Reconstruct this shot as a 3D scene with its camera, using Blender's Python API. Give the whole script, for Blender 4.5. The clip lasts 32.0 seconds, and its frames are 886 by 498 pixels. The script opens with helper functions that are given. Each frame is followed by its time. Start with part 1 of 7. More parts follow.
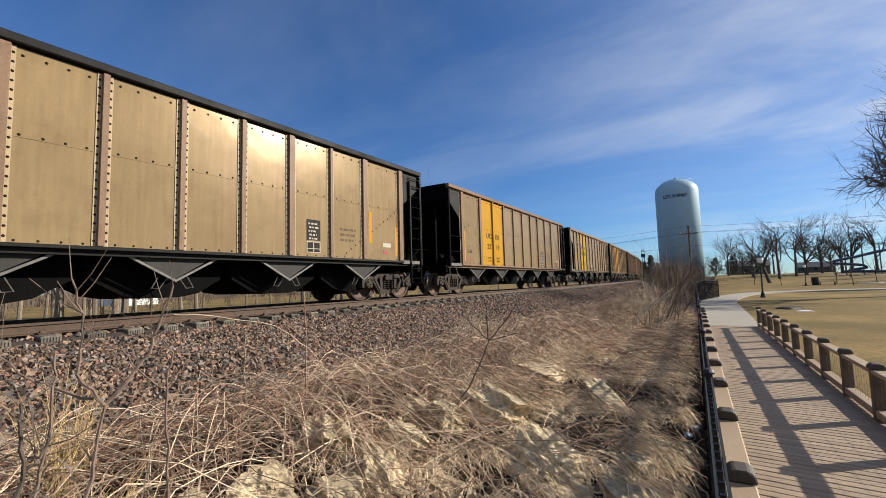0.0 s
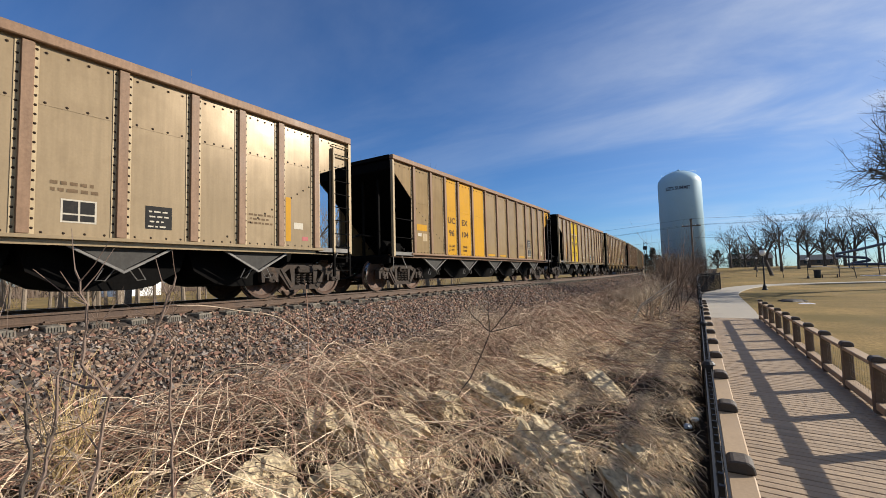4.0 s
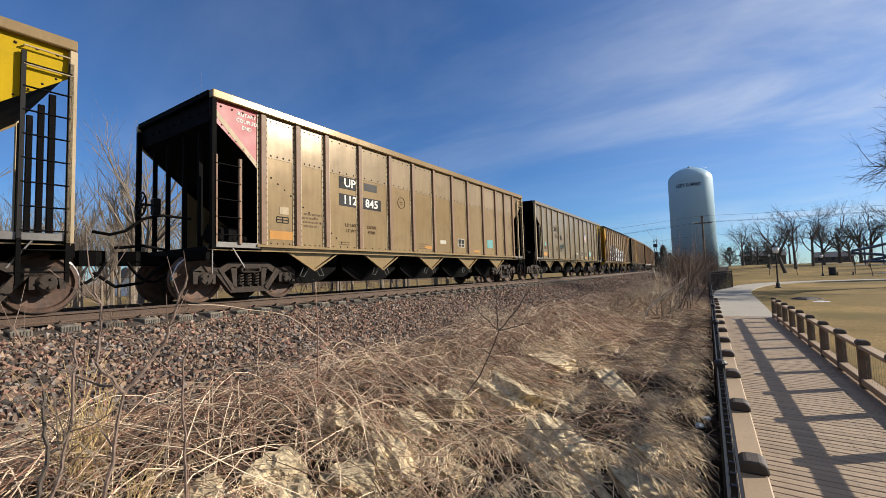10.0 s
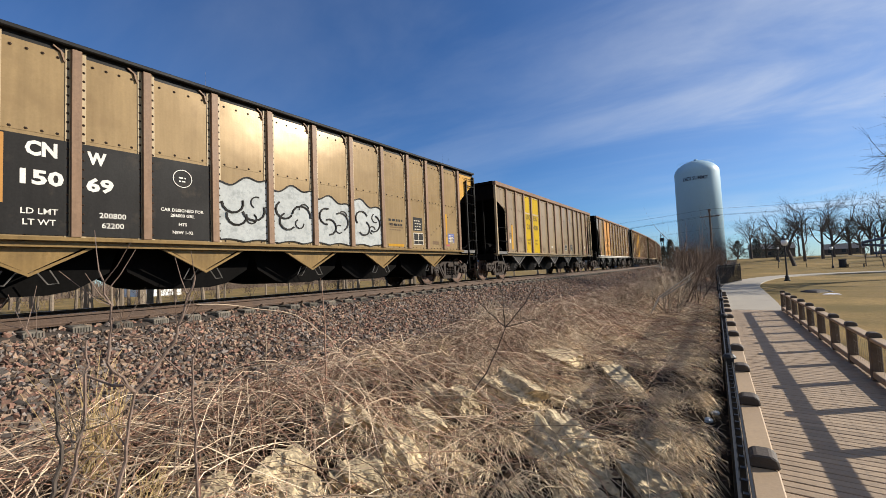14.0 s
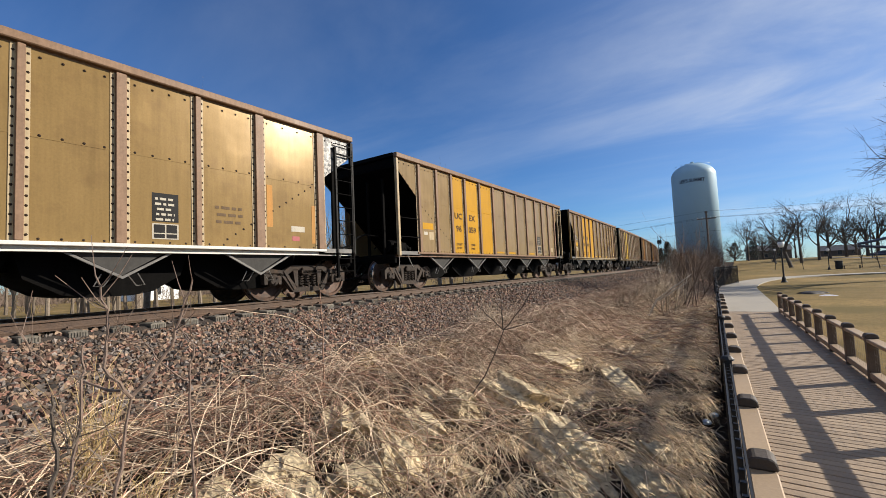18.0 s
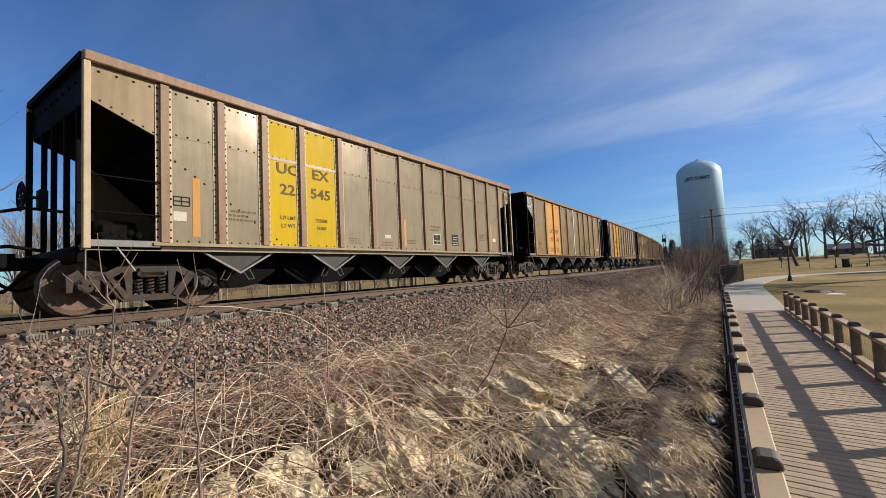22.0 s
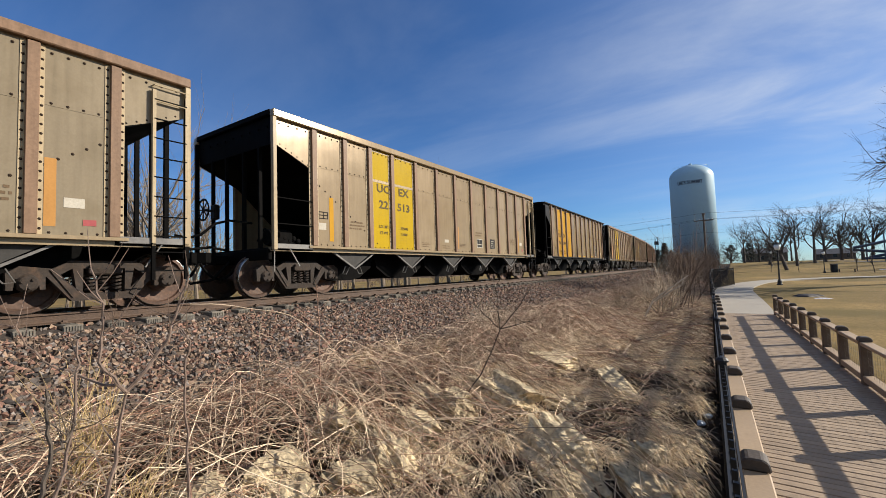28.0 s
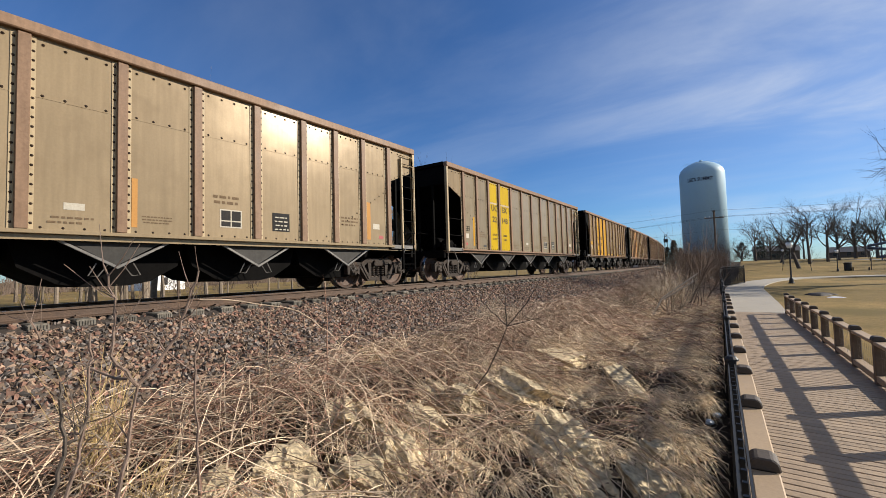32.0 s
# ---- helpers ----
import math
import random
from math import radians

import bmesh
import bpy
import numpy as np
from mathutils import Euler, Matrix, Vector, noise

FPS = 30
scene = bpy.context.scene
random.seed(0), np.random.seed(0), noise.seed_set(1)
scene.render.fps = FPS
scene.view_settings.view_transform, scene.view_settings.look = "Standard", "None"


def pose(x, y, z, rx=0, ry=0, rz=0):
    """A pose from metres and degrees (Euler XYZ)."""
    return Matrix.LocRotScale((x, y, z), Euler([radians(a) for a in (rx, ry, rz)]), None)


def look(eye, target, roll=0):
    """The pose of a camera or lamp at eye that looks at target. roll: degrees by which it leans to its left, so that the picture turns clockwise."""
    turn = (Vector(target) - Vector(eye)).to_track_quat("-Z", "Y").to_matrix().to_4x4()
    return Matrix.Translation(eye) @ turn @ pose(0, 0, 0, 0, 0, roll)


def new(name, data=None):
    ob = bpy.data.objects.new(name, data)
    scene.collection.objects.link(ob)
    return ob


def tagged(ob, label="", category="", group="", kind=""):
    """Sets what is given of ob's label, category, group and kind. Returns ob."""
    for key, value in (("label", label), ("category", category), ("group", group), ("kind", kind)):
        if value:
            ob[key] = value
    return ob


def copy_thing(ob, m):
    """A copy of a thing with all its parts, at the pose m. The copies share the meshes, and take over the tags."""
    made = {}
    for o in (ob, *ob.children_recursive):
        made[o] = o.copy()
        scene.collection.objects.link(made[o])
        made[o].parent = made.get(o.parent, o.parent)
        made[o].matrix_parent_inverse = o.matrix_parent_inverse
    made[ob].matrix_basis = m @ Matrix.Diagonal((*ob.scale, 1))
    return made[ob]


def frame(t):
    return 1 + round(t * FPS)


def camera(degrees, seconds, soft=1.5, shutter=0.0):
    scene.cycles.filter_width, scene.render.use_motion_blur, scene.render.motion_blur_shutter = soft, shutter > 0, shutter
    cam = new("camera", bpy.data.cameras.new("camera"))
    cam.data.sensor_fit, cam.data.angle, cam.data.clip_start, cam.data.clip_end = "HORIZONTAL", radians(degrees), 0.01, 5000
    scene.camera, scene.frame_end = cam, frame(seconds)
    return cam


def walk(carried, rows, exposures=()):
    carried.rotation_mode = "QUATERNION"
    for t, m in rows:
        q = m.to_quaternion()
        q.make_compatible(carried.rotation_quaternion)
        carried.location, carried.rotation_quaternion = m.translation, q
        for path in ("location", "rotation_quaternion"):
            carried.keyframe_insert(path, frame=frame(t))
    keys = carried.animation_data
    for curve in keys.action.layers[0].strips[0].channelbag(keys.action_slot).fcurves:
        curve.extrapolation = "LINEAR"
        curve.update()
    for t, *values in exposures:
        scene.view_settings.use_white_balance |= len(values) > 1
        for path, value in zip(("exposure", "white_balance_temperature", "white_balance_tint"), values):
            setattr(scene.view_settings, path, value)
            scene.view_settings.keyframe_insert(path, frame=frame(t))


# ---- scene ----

# ---------------------------------------------------------------- camera
# World: x to the right of the track, y along the track, z = 0 at the rail head.
EYE_Z = 0.41
cam = camera(92.45, 32.0, soft=0.6, shutter=0.0)
# seconds and the camera's three angles; it stands in one place and sways a little
TURNS = [
    (0, 94.675, 1.626, 33.065),
    (0.5, 94.384, 1.62, 32.96),
    (1, 94.139, 1.606, 32.903),
    (1.5, 93.924, 1.55, 32.907),
    (2, 93.707, 1.496, 32.955),
    (2.5, 93.546, 1.441, 33.033),
    (3, 93.499, 1.462, 33.075),
    (3.5, 93.5, 1.468, 33.153),
    (5.5, 93.857, 1.59, 33.673),
    (6, 93.849, 1.673, 33.74),
    (6.5, 93.78, 1.734, 33.816),
    (7, 93.717, 1.706, 33.937),
    (7.5, 93.628, 1.721, 34.123),
    (8, 93.594, 1.688, 34.289),
    (8.5, 93.576, 1.654, 34.367),
    (9, 93.549, 1.615, 34.373),
    (9.5, 93.505, 1.653, 34.369),
    (10, 93.431, 1.672, 34.406),
    (10.5, 93.326, 1.729, 34.526),
    (11, 93.265, 1.83, 34.672),
    (11.5, 93.195, 1.97, 34.81),
    (12, 93.129, 2.105, 34.927),
    (12.5, 93.07, 2.205, 35.018),
    (13, 93.056, 2.325, 35.098),
    (13.5, 93.056, 2.357, 35.174),
    (14, 93.059, 2.38, 35.182),
    (14.5, 93.039, 2.411, 35.181),
    (16.5, 93.536, 2.564, 34.642),
    (17, 93.541, 2.597, 34.632),
    (17.5, 93.483, 2.598, 34.717),
    (18, 93.454, 2.605, 34.914),
    (18.5, 93.474, 2.619, 35.059),
    (19, 93.566, 2.621, 35.094),
    (19.5, 93.664, 2.61, 35.072),
    (20, 93.668, 2.578, 35.005),
    (20.5, 93.58, 2.518, 35.035),
    (21, 93.394, 2.506, 35.182),
    (21.5, 93.274, 2.556, 35.299),
    (22, 93.23, 2.571, 35.411),
    (22.5, 93.257, 2.555, 35.475),
    (23, 93.275, 2.541, 35.546),
    (23.5, 93.21, 2.398, 35.5),
    (24, 93.155, 2.251, 35.264),
    (24.5, 93.23, 2.059, 34.816),
    (25, 93.435, 1.956, 34.297),
    (25.5, 93.625, 1.9, 33.997),
    (27.5, 93.398, 1.938, 34.437),
    (28, 93.221, 1.887, 34.55),
    (28.5, 93.104, 1.863, 34.743),
    (29, 93.021, 1.827, 34.953),
    (29.5, 92.989, 1.805, 35.087),
    (30, 92.943, 1.754, 35.153),
    (30.5, 92.881, 1.707, 35.185),
    (31, 92.802, 1.641, 35.208),
    (31.5, 92.79, 1.666, 35.27),
    (32, 92.811, 1.634, 35.525),
]
walk(cam, [(t, pose(0, 0, EYE_Z, a, b, c)) for t, a, b, c in TURNS])

# ---------------------------------------------------------------- light
SUN_AZ, SUN_EL = 51.0, 24.0      # degrees: from +y towards +x, and above the horizon
world = bpy.data.worlds.new("sky")
scene.world = world
world.use_nodes = True
wt = world.node_tree
wn, wl = wt.nodes, wt.links
wn.clear()
w_out = wn.new("ShaderNodeOutputWorld")
w_bg = wn.new("ShaderNodeBackground")
w_bg.inputs["Strength"].default_value = 0.052
sky = wn.new("ShaderNodeTexSky")
sky.sky_type, sky.sun_disc = "NISHITA", False
sky.sun_elevation, sky.sun_rotation = radians(SUN_EL), radians(SUN_AZ)
sky.air_density, sky.dust_density, sky.ozone_density = 1.0, 0.1, 4.0
# thin cirrus, stretched across the sky and thicker towards the sun
w_co = wn.new("ShaderNodeTexCoord")
w_sep = wn.new("ShaderNodeSeparateXYZ")
wl.new(w_co.outputs["Generated"], w_sep.inputs[0])


def wmath(op, a, b=None, clamp=False):
    n = wn.new("ShaderNodeMath")
    n.operation, n.use_clamp = op, clamp
    for i, v in enumerate((a, b)):
        if v is None:
            continue
        if isinstance(v, (int, float)):
            n.inputs[i].default_value = v
        else:
            wl.new(v, n.inputs[i])
    return n.outputs[0]


w_up = wmath("ADD", wmath("MAXIMUM", w_sep.outputs["Z"], 0.0), 0.12)
w_flat = wn.new("ShaderNodeCombineXYZ")
wl.new(wmath("DIVIDE", w_sep.outputs["X"], w_up), w_flat.inputs[0])
wl.new(wmath("DIVIDE", w_sep.outputs["Y"], w_up), w_flat.inputs[1])
w_map = wn.new("ShaderNodeMapping")
w_map.inputs["Rotation"].default_value = (0, 0, radians(-38))
w_map.inputs["Scale"].default_value = (0.55, 1.25, 1)
wl.new(w_flat.outputs[0], w_map.inputs[0])


def wnoise(scale, detail, rough, dist):
    n = wn.new("ShaderNodeTexNoise")
    n.inputs["Scale"].default_value = scale
    n.inputs["Detail"].default_value = detail
    n.inputs["Roughness"].default_value = rough
    n.inputs["Distortion"].default_value = dist
    wl.new(w_map.outputs[0], n.inputs["Vector"])
    return n.outputs["Fac"]


def wramp(v, lo, hi):
    n = wn.new("ShaderNodeMapRange")
    n.interpolation_type = "SMOOTHSTEP"
    n.inputs[1].default_value, n.inputs[2].default_value = lo, hi
    wl.new(v, n.inputs[0])
    return n.outputs[0]


w_streak = wramp(wnoise(1.25, 8, 0.57, 0.5), 0.32, 0.76)
w_field = wramp(wnoise(0.4, 4, 0.5, 0.3), 0.24, 0.60)
w_east = wramp(w_sep.outputs["X"], -0.45, 0.34)
w_low = wramp(w_sep.outputs["Z"], -0.02, 0.16)
w_cloud = wmath("MULTIPLY", wmath("MULTIPLY", w_streak, w_field), wmath("ADD", wmath("MULTIPLY", w_east, 0.90), 0.16), True)
w_veil = wmath("MULTIPLY", wmath("MULTIPLY", w_east, wmath("ADD", wmath("MULTIPLY", w_field, 0.6), 0.4)), 0.26)
w_cov = wmath("MULTIPLY", wmath("ADD", wmath("MULTIPLY", w_cloud, 0.85), w_veil, True), w_low, True)
w_mix = wn.new("ShaderNodeMixRGB")
w_mix.inputs[2].default_value = (9.6, 10.3, 11.4, 1)
wl.new(w_cov, w_mix.inputs[0])
w_tint = wn.new("ShaderNodeMixRGB")
w_tint.blend_type = "MULTIPLY"
w_tint.inputs[0].default_value = 1.0
w_tint.inputs[2].default_value = (0.76, 1.12, 1.56, 1)
wl.new(sky.outputs[0], w_tint.inputs[1])
wl.new(w_tint.outputs[0], w_mix.inputs[1])
wl.new(w_mix.outputs[0], w_bg.inputs["Color"])
wl.new(w_bg.outputs[0], w_out.inputs["Surface"])

sun_lamp = bpy.data.lights.new("sun", "SUN")
sun_lamp.energy, sun_lamp.angle, sun_lamp.color = 5.0, radians(0.55), (1.0, 0.92, 0.80)
sun = new("sun", sun_lamp)
to_sun = Vector((math.sin(radians(SUN_AZ)) * math.cos(radians(SUN_EL)), math.cos(radians(SUN_AZ)) * math.cos(radians(SUN_EL)), math.sin(radians(SUN_EL))))
sun.matrix_world = look((to_sun * 60)[:], (0, 0, 0))
scene.view_settings.exposure = 0.58

# ---------------------------------------------------------------- materials


def material(name, base, rough=0.7, metal=0.0, spread=0.25, grain=40.0, blotch=1.5, bump=0.25, second=None, second_at=(0.5, 0.7), streaks=0.0, random=0.0, spec=0.5, coat=0.0, island=0.0, dents=0.0, rough_spread=0.12):
    """A surface of one base colour with grain, blotches, a second colour for dirt or wear, and fine relief."""
    m = bpy.data.materials.new(name)
    m.use_nodes = True
    t = m.node_tree
    n, l = t.nodes, t.links
    b = n["Principled BSDF"]
    co = n.new("ShaderNodeTexCoord")

    def tex(scale, detail, rough_=0.6, stretch=None):
        src = co.outputs["Object"]
        if stretch:
            mp = n.new("ShaderNodeMapping")
            mp.inputs["Scale"].default_value = stretch
            l.new(src, mp.inputs[0])
            src = mp.outputs[0]
        x = n.new("ShaderNodeTexNoise")
        x.inputs["Scale"].default_value, x.inputs["Detail"].default_value, x.inputs["Roughness"].default_value = scale, detail, rough_
        l.new(src, x.inputs["Vector"])
        return x.outputs["Fac"]

    def rng(v, a, c, lo, hi):
        r = n.new("ShaderNodeMapRange")
        r.inputs[1].default_value, r.inputs[2].default_value, r.inputs[3].default_value, r.inputs[4].default_value = a, c, lo, hi
        l.new(v, r.inputs[0])
        return r.outputs[0]

    def mul(a, f):
        x = n.new("ShaderNodeMixRGB")
        x.blend_type = "MULTIPLY"
        x.inputs[0].default_value = 1.0
        l.new(a, x.inputs[1])
        l.new(f, x.inputs[2])
        return x.outputs[0]

    g, o = tex(grain, 6), tex(blotch, 4)
    rgb = n.new("ShaderNodeRGB")
    rgb.outputs[0].default_value = (*base, 1)
    col = mul(rgb.outputs[0], rng(g, 0.3, 0.7, 1 - spread, 1 + spread))
    col = mul(col, rng(o, 0.3, 0.7, 1 - spread * 0.8, 1 + spread * 0.8))
    if second:
        f = rng(tex(blotch * 2.3, 7, 0.65), second_at[0], second_at[1], 0, 1)
        x = n.new("ShaderNodeMixRGB")
        x.inputs[2].default_value = (*second, 1)
        l.new(f, x.inputs[0])
        l.new(col, x.inputs[1])
        col = x.outputs[0]
    if streaks:
        s = tex(3.0, 5, 0.6, (3.5, 3.5, 0.25))
        col = mul(col, rng(s, 0.3, 0.7, 1 - streaks, 1 + streaks * 0.6))
    if random:
        oi_ = n.new("ShaderNodeObjectInfo")
        col = mul(col, rng(oi_.outputs["Random"], 0, 1, 1 - random, 1 + random))
    if island:
        gi = n.new("ShaderNodeNewGeometry")
        col = mul(col, rng(gi.outputs["Random Per Island"], 0, 1, 1 - island, 1 + island))
    l.new(col, b.inputs["Base Color"])
    b.inputs["Metallic"].default_value = metal
    b.inputs["Specular IOR Level"].default_value = spec
    b.inputs["Coat Weight"].default_value = coat
    l.new(rng(o, 0.25, 0.75, max(0.05, rough - rough_spread), min(1.0, rough + rough_spread)), b.inputs["Roughness"])
    if bump:
        bp = n.new("ShaderNodeBump")
        bp.inputs["Strength"].default_value = bump
        bp.inputs["Distance"].default_value = 0.02
        l.new(g, bp.inputs["Height"])
        l.new(bp.outputs[0], b.inputs["Normal"])
        if dents:
            # shallow buckling of thin sheet
            bd = n.new("ShaderNodeBump")
            bd.inputs["Strength"].default_value = dents
            bd.inputs["Distance"].default_value = 0.05
            l.new(tex(1.1, 2, 0.5), bd.inputs["Height"])
            l.new(bp.outputs[0], bd.inputs["Normal"])
            l.new(bd.outputs[0], b.inputs["Normal"])
    return m


STEEL_TAN = material("weathered_aluminium", (0.250, 0.174, 0.087), 0.21, 0.14, 0.06, 30, 0.7, 0.015, (0.200, 0.136, 0.069), (0.50, 0.74), 0.12, 0.08, 0.16, 0.0, 0.0, 0.14, 0.03)
STEEL_GREY = material("grey_aluminium", (0.228, 0.182, 0.119), 0.21, 0.14, 0.06, 30, 0.7, 0.015, (0.192, 0.150, 0.094), (0.50, 0.74), 0.12, 0.08, 0.16, 0.0, 0.0, 0.14, 0.03)
STEEL_PALE = material("pale_aluminium", (0.272, 0.203, 0.122), 0.21, 0.14, 0.05, 30, 0.7, 0.015, (0.226, 0.166, 0.099), (0.50, 0.74), 0.12, 0.08, 0.16, 0.0, 0.0, 0.14, 0.03)
STEEL_OCHRE = material("ochre_aluminium", (0.236, 0.152, 0.058), 0.21, 0.14, 0.07, 30, 0.8, 0.015, (0.182, 0.113, 0.045), (0.50, 0.74), 0.12, 0.08, 0.16, 0.0, 0.0, 0.14, 0.03)
STENCIL_GREY = material("faded_grey_stencil", (0.105, 0.080, 0.040), 0.7, 0.0, 0.2, 40, 1.5, 0.0, None, (0.5, 0.7), 0.0, 0.0, 0.06)
PAINT_GOLD = material("strong_golden_paint", (0.40, 0.205, 0.012), 0.5, 0.0, 0.10, 35, 1.0, 0.02, (0.24, 0.12, 0.02), (0.55, 0.85), 0.16, 0.06, 0.22)
STEEL_BROWN = material("dirty_aluminium", (0.208, 0.136, 0.056), 0.30, 0.07, 0.1, 30, 0.9, 0.02, (0.125, 0.080, 0.037), (0.5, 0.8), 0.2, 0.08, 0.14, 0.0, 0.0, 0.25, 0.06)
POST_TAN = material("post_metal", (0.205, 0.128, 0.080), 0.5, 0.0, 0.14, 25, 1.2, 0.04, (0.135, 0.082, 0.050), (0.5, 0.8), 0.2, 0.08, 0.15)
PAINT_YELLOW = material("faded_yellow_paint", (0.385, 0.253, 0.004), 0.55, 0.0, 0.06, 35, 1.0, 0.02, (0.32, 0.21, 0.008), (0.55, 0.9), 0.08, 0.05, 0.08)
PAINT_ORANGE = material("faded_orange_paint", (0.415, 0.208, 0.062), 0.55, 0.0, 0.06, 35, 1.0, 0.02, (0.34, 0.170, 0.052), (0.55, 0.9), 0.08, 0.08, 0.08)
PAINT_AMBER = material("faded_amber_paint", (0.40, 0.205, 0.011), 0.52, 0.0, 0.06, 35, 1.0, 0.02, (0.325, 0.167, 0.016), (0.55, 0.9), 0.08, 0.06, 0.10)
PAINT_RED = material("faded_red_paint", (0.263, 0.0219, 0.0219), 0.5, 0.0, 0.12, 35, 1.0, 0.04)
# cream trim colour; on flanges and corner posts it also paints in sunlight
FLANGE_CREAM = material("cream_sunlit_metal", (0.38, 0.295, 0.180), 0.45, 0.0, 0.10, 25, 1.2, 0.03, (0.27, 0.195, 0.11), (0.55, 0.85), 0.2, 0.08, 0.15)
PLATE_GREY = material("worn_grey_plate", (0.046, 0.043, 0.039), 0.6, 0.0, 0.15, 20, 2.0, 0.05, (0.028, 0.025, 0.022), (0.5, 0.8), 0.1, 0.1, 0.15)
EDGE_GREY = material("worn_angle_iron", (0.14, 0.13, 0.118), 0.4, 0.2, 0.15, 20, 2.0, 0.05, None, (0.5, 0.7), 0.0, 0.0, 0.4)
PAINT_SILVER = material("sprayed_silver", (0.34, 0.355, 0.345), 0.6, 0.0, 0.10, 20, 3.0, 0.0, (0.24, 0.255, 0.25), (0.5, 0.65), 0.0, 0.0, 0.1)
PAINT_WHITE = material("stencil_white", (0.60, 0.575, 0.52), 0.6, 0.0, 0.10, 40, 1.5, 0.0, None, (0.5, 0.7), 0.0, 0.0, 0.15)
PAINT_BLACK = material("stencil_black", (0.026, 0.023, 0.020), 0.7, 0.0, 0.2, 40, 1.5, 0.0, None, (0.5, 0.7), 0.0, 0.0, 0.05)
PAINT_BROWN = material("stencil_brown", (0.080, 0.050, 0.028), 0.7, 0.0, 0.2, 40, 1.5, 0.0, None, (0.5, 0.7), 0.0, 0.0, 0.05)
STENCIL_FAINT = material("worn_stencil", (0.125, 0.084, 0.050), 0.7, 0.0, 0.2, 40, 1.5, 0.0, None, (0.5, 0.7), 0.0, 0.0, 0.08)
PEELED = material("peeled_primer", (0.307, 0.292, 0.263), 0.5, 0.0, 0.15, 30, 4.0, 0.05, (0.0146, 0.0139, 0.0131), (0.46, 0.54))
PAINT_BLUE = material("decal_blue", (0.0365, 0.0511, 0.175), 0.5, 0.0, 0.1, 40, 1.5, 0.0)
DULL_WHITE = material("dull_white_paint", (0.40, 0.36, 0.29), 0.65, 0.0, 0.12, 40, 1.5, 0.0, None, (0.5, 0.7), 0.0, 0.0, 0.1)
PAINT_TEAL = material("decal_teal", (0.0584, 0.263, 0.263), 0.5, 0.0, 0.1, 40, 1.5, 0.0)
# black steel, darkened further so its colour holds the shade of ends and underframe
BLACK_STEEL = material("shaded_black_steel", (0.0045, 0.0042, 0.004), 0.7, 0.0, 0.25, 30, 1.2, 0.1, (0.010, 0.008, 0.007), (0.55, 0.8), 0.2, 0.1, 0.03)
DARK_CHAR = material("charcoal_paint", (0.0117, 0.0109, 0.0102), 0.6, 0.0, 0.2, 30, 1.2, 0.08, (0.0401, 0.0307, 0.0219), (0.58, 0.8), 0.2, 0.0, 0.15)
# dark brown paints in the small shadow that each rivet casts
RIVET_DARK = material("shadow_dark_rivet", (0.030, 0.020, 0.014), 0.7, 0.0, 0.3, 30, 2.0, 0.0, None, (0.5, 0.7), 0.0, 0.0, 0.1)
TRUCK_STEEL = material("grimy_cast_steel", (0.026, 0.0175, 0.012), 0.85, 0.0, 0.3, 25, 3.0, 0.4, (0.065, 0.038, 0.023), (0.52, 0.75), 0.0, 0.15)
WHEEL_STEEL = material("rusty_wheel_steel", (0.085, 0.047, 0.030), 0.7, 0.2, 0.3, 20, 3.0, 0.3, (0.0292, 0.0219, 0.019), (0.5, 0.7), 0.0, 0.2)
TREAD_STEEL = material("polished_tread", (0.402, 0.387, 0.365), 0.25, 1.0, 0.1, 20, 3.0, 0.0)
RAIL_STEEL = material("rusty_rail", (0.0839, 0.0511, 0.0328), 0.75, 0.15, 0.25, 40, 2.0, 0.4, (0.0584, 0.0365, 0.0256), (0.5, 0.7))
RAIL_HEAD = material("worn_rail_head", (0.365, 0.336, 0.307), 0.3, 1.0, 0.1, 40, 2.0, 0.0)
CONCRETE_TIE = material("concrete_tie", (0.146, 0.128, 0.102), 0.9, 0.0, 0.2, 30, 4.0, 0.4, (0.073, 0.0621, 0.0511), (0.45, 0.7), 0.0, 0.3)

# ---------------------------------------------------------------- building blocks


def part(name, bm, mat, parent=None, label=""):
    """Link a bmesh (or a ready mesh) as one mesh object under a thing or a part."""
    if isinstance(bm, bmesh.types.BMesh):
        me = bpy.data.meshes.new(name)
        bm.to_mesh(me)
        bm.free()
    else:
        me = bm
    if mat is not None and not me.materials:
        me.materials.append(mat)
    ob = new(name, me)
    if parent is not None:
        ob.parent = parent
    if label:
        tagged(ob, label)
    return ob


def thing(name, label, category, at=None, group="", kind=""):
    ob = new(name)
    ob.empty_display_size = 0.2
    if at is not None:
        ob.matrix_basis = at
    return tagged(ob, label, category, group, kind)


def box(bm, x0, x1, y0, y1, z0, z1, bevel=0.0):
    v = [bm.verts.new(p) for p in ((x0, y0, z0), (x1, y0, z0), (x1, y1, z0), (x0, y1, z0), (x0, y0, z1), (x1, y0, z1), (x1, y1, z1), (x0, y1, z1))]
    f = [bm.faces.new([v[i] for i in k]) for k in ((0, 3, 2, 1), (4, 5, 6, 7), (0, 1, 5, 4), (1, 2, 6, 5), (2, 3, 7, 6), (3, 0, 4, 7))]
    if bevel:
        es = list({e for a in f for e in a.edges})
        bmesh.ops.bevel(bm, geom=es, offset=bevel, segments=1, affect="EDGES")
    return v


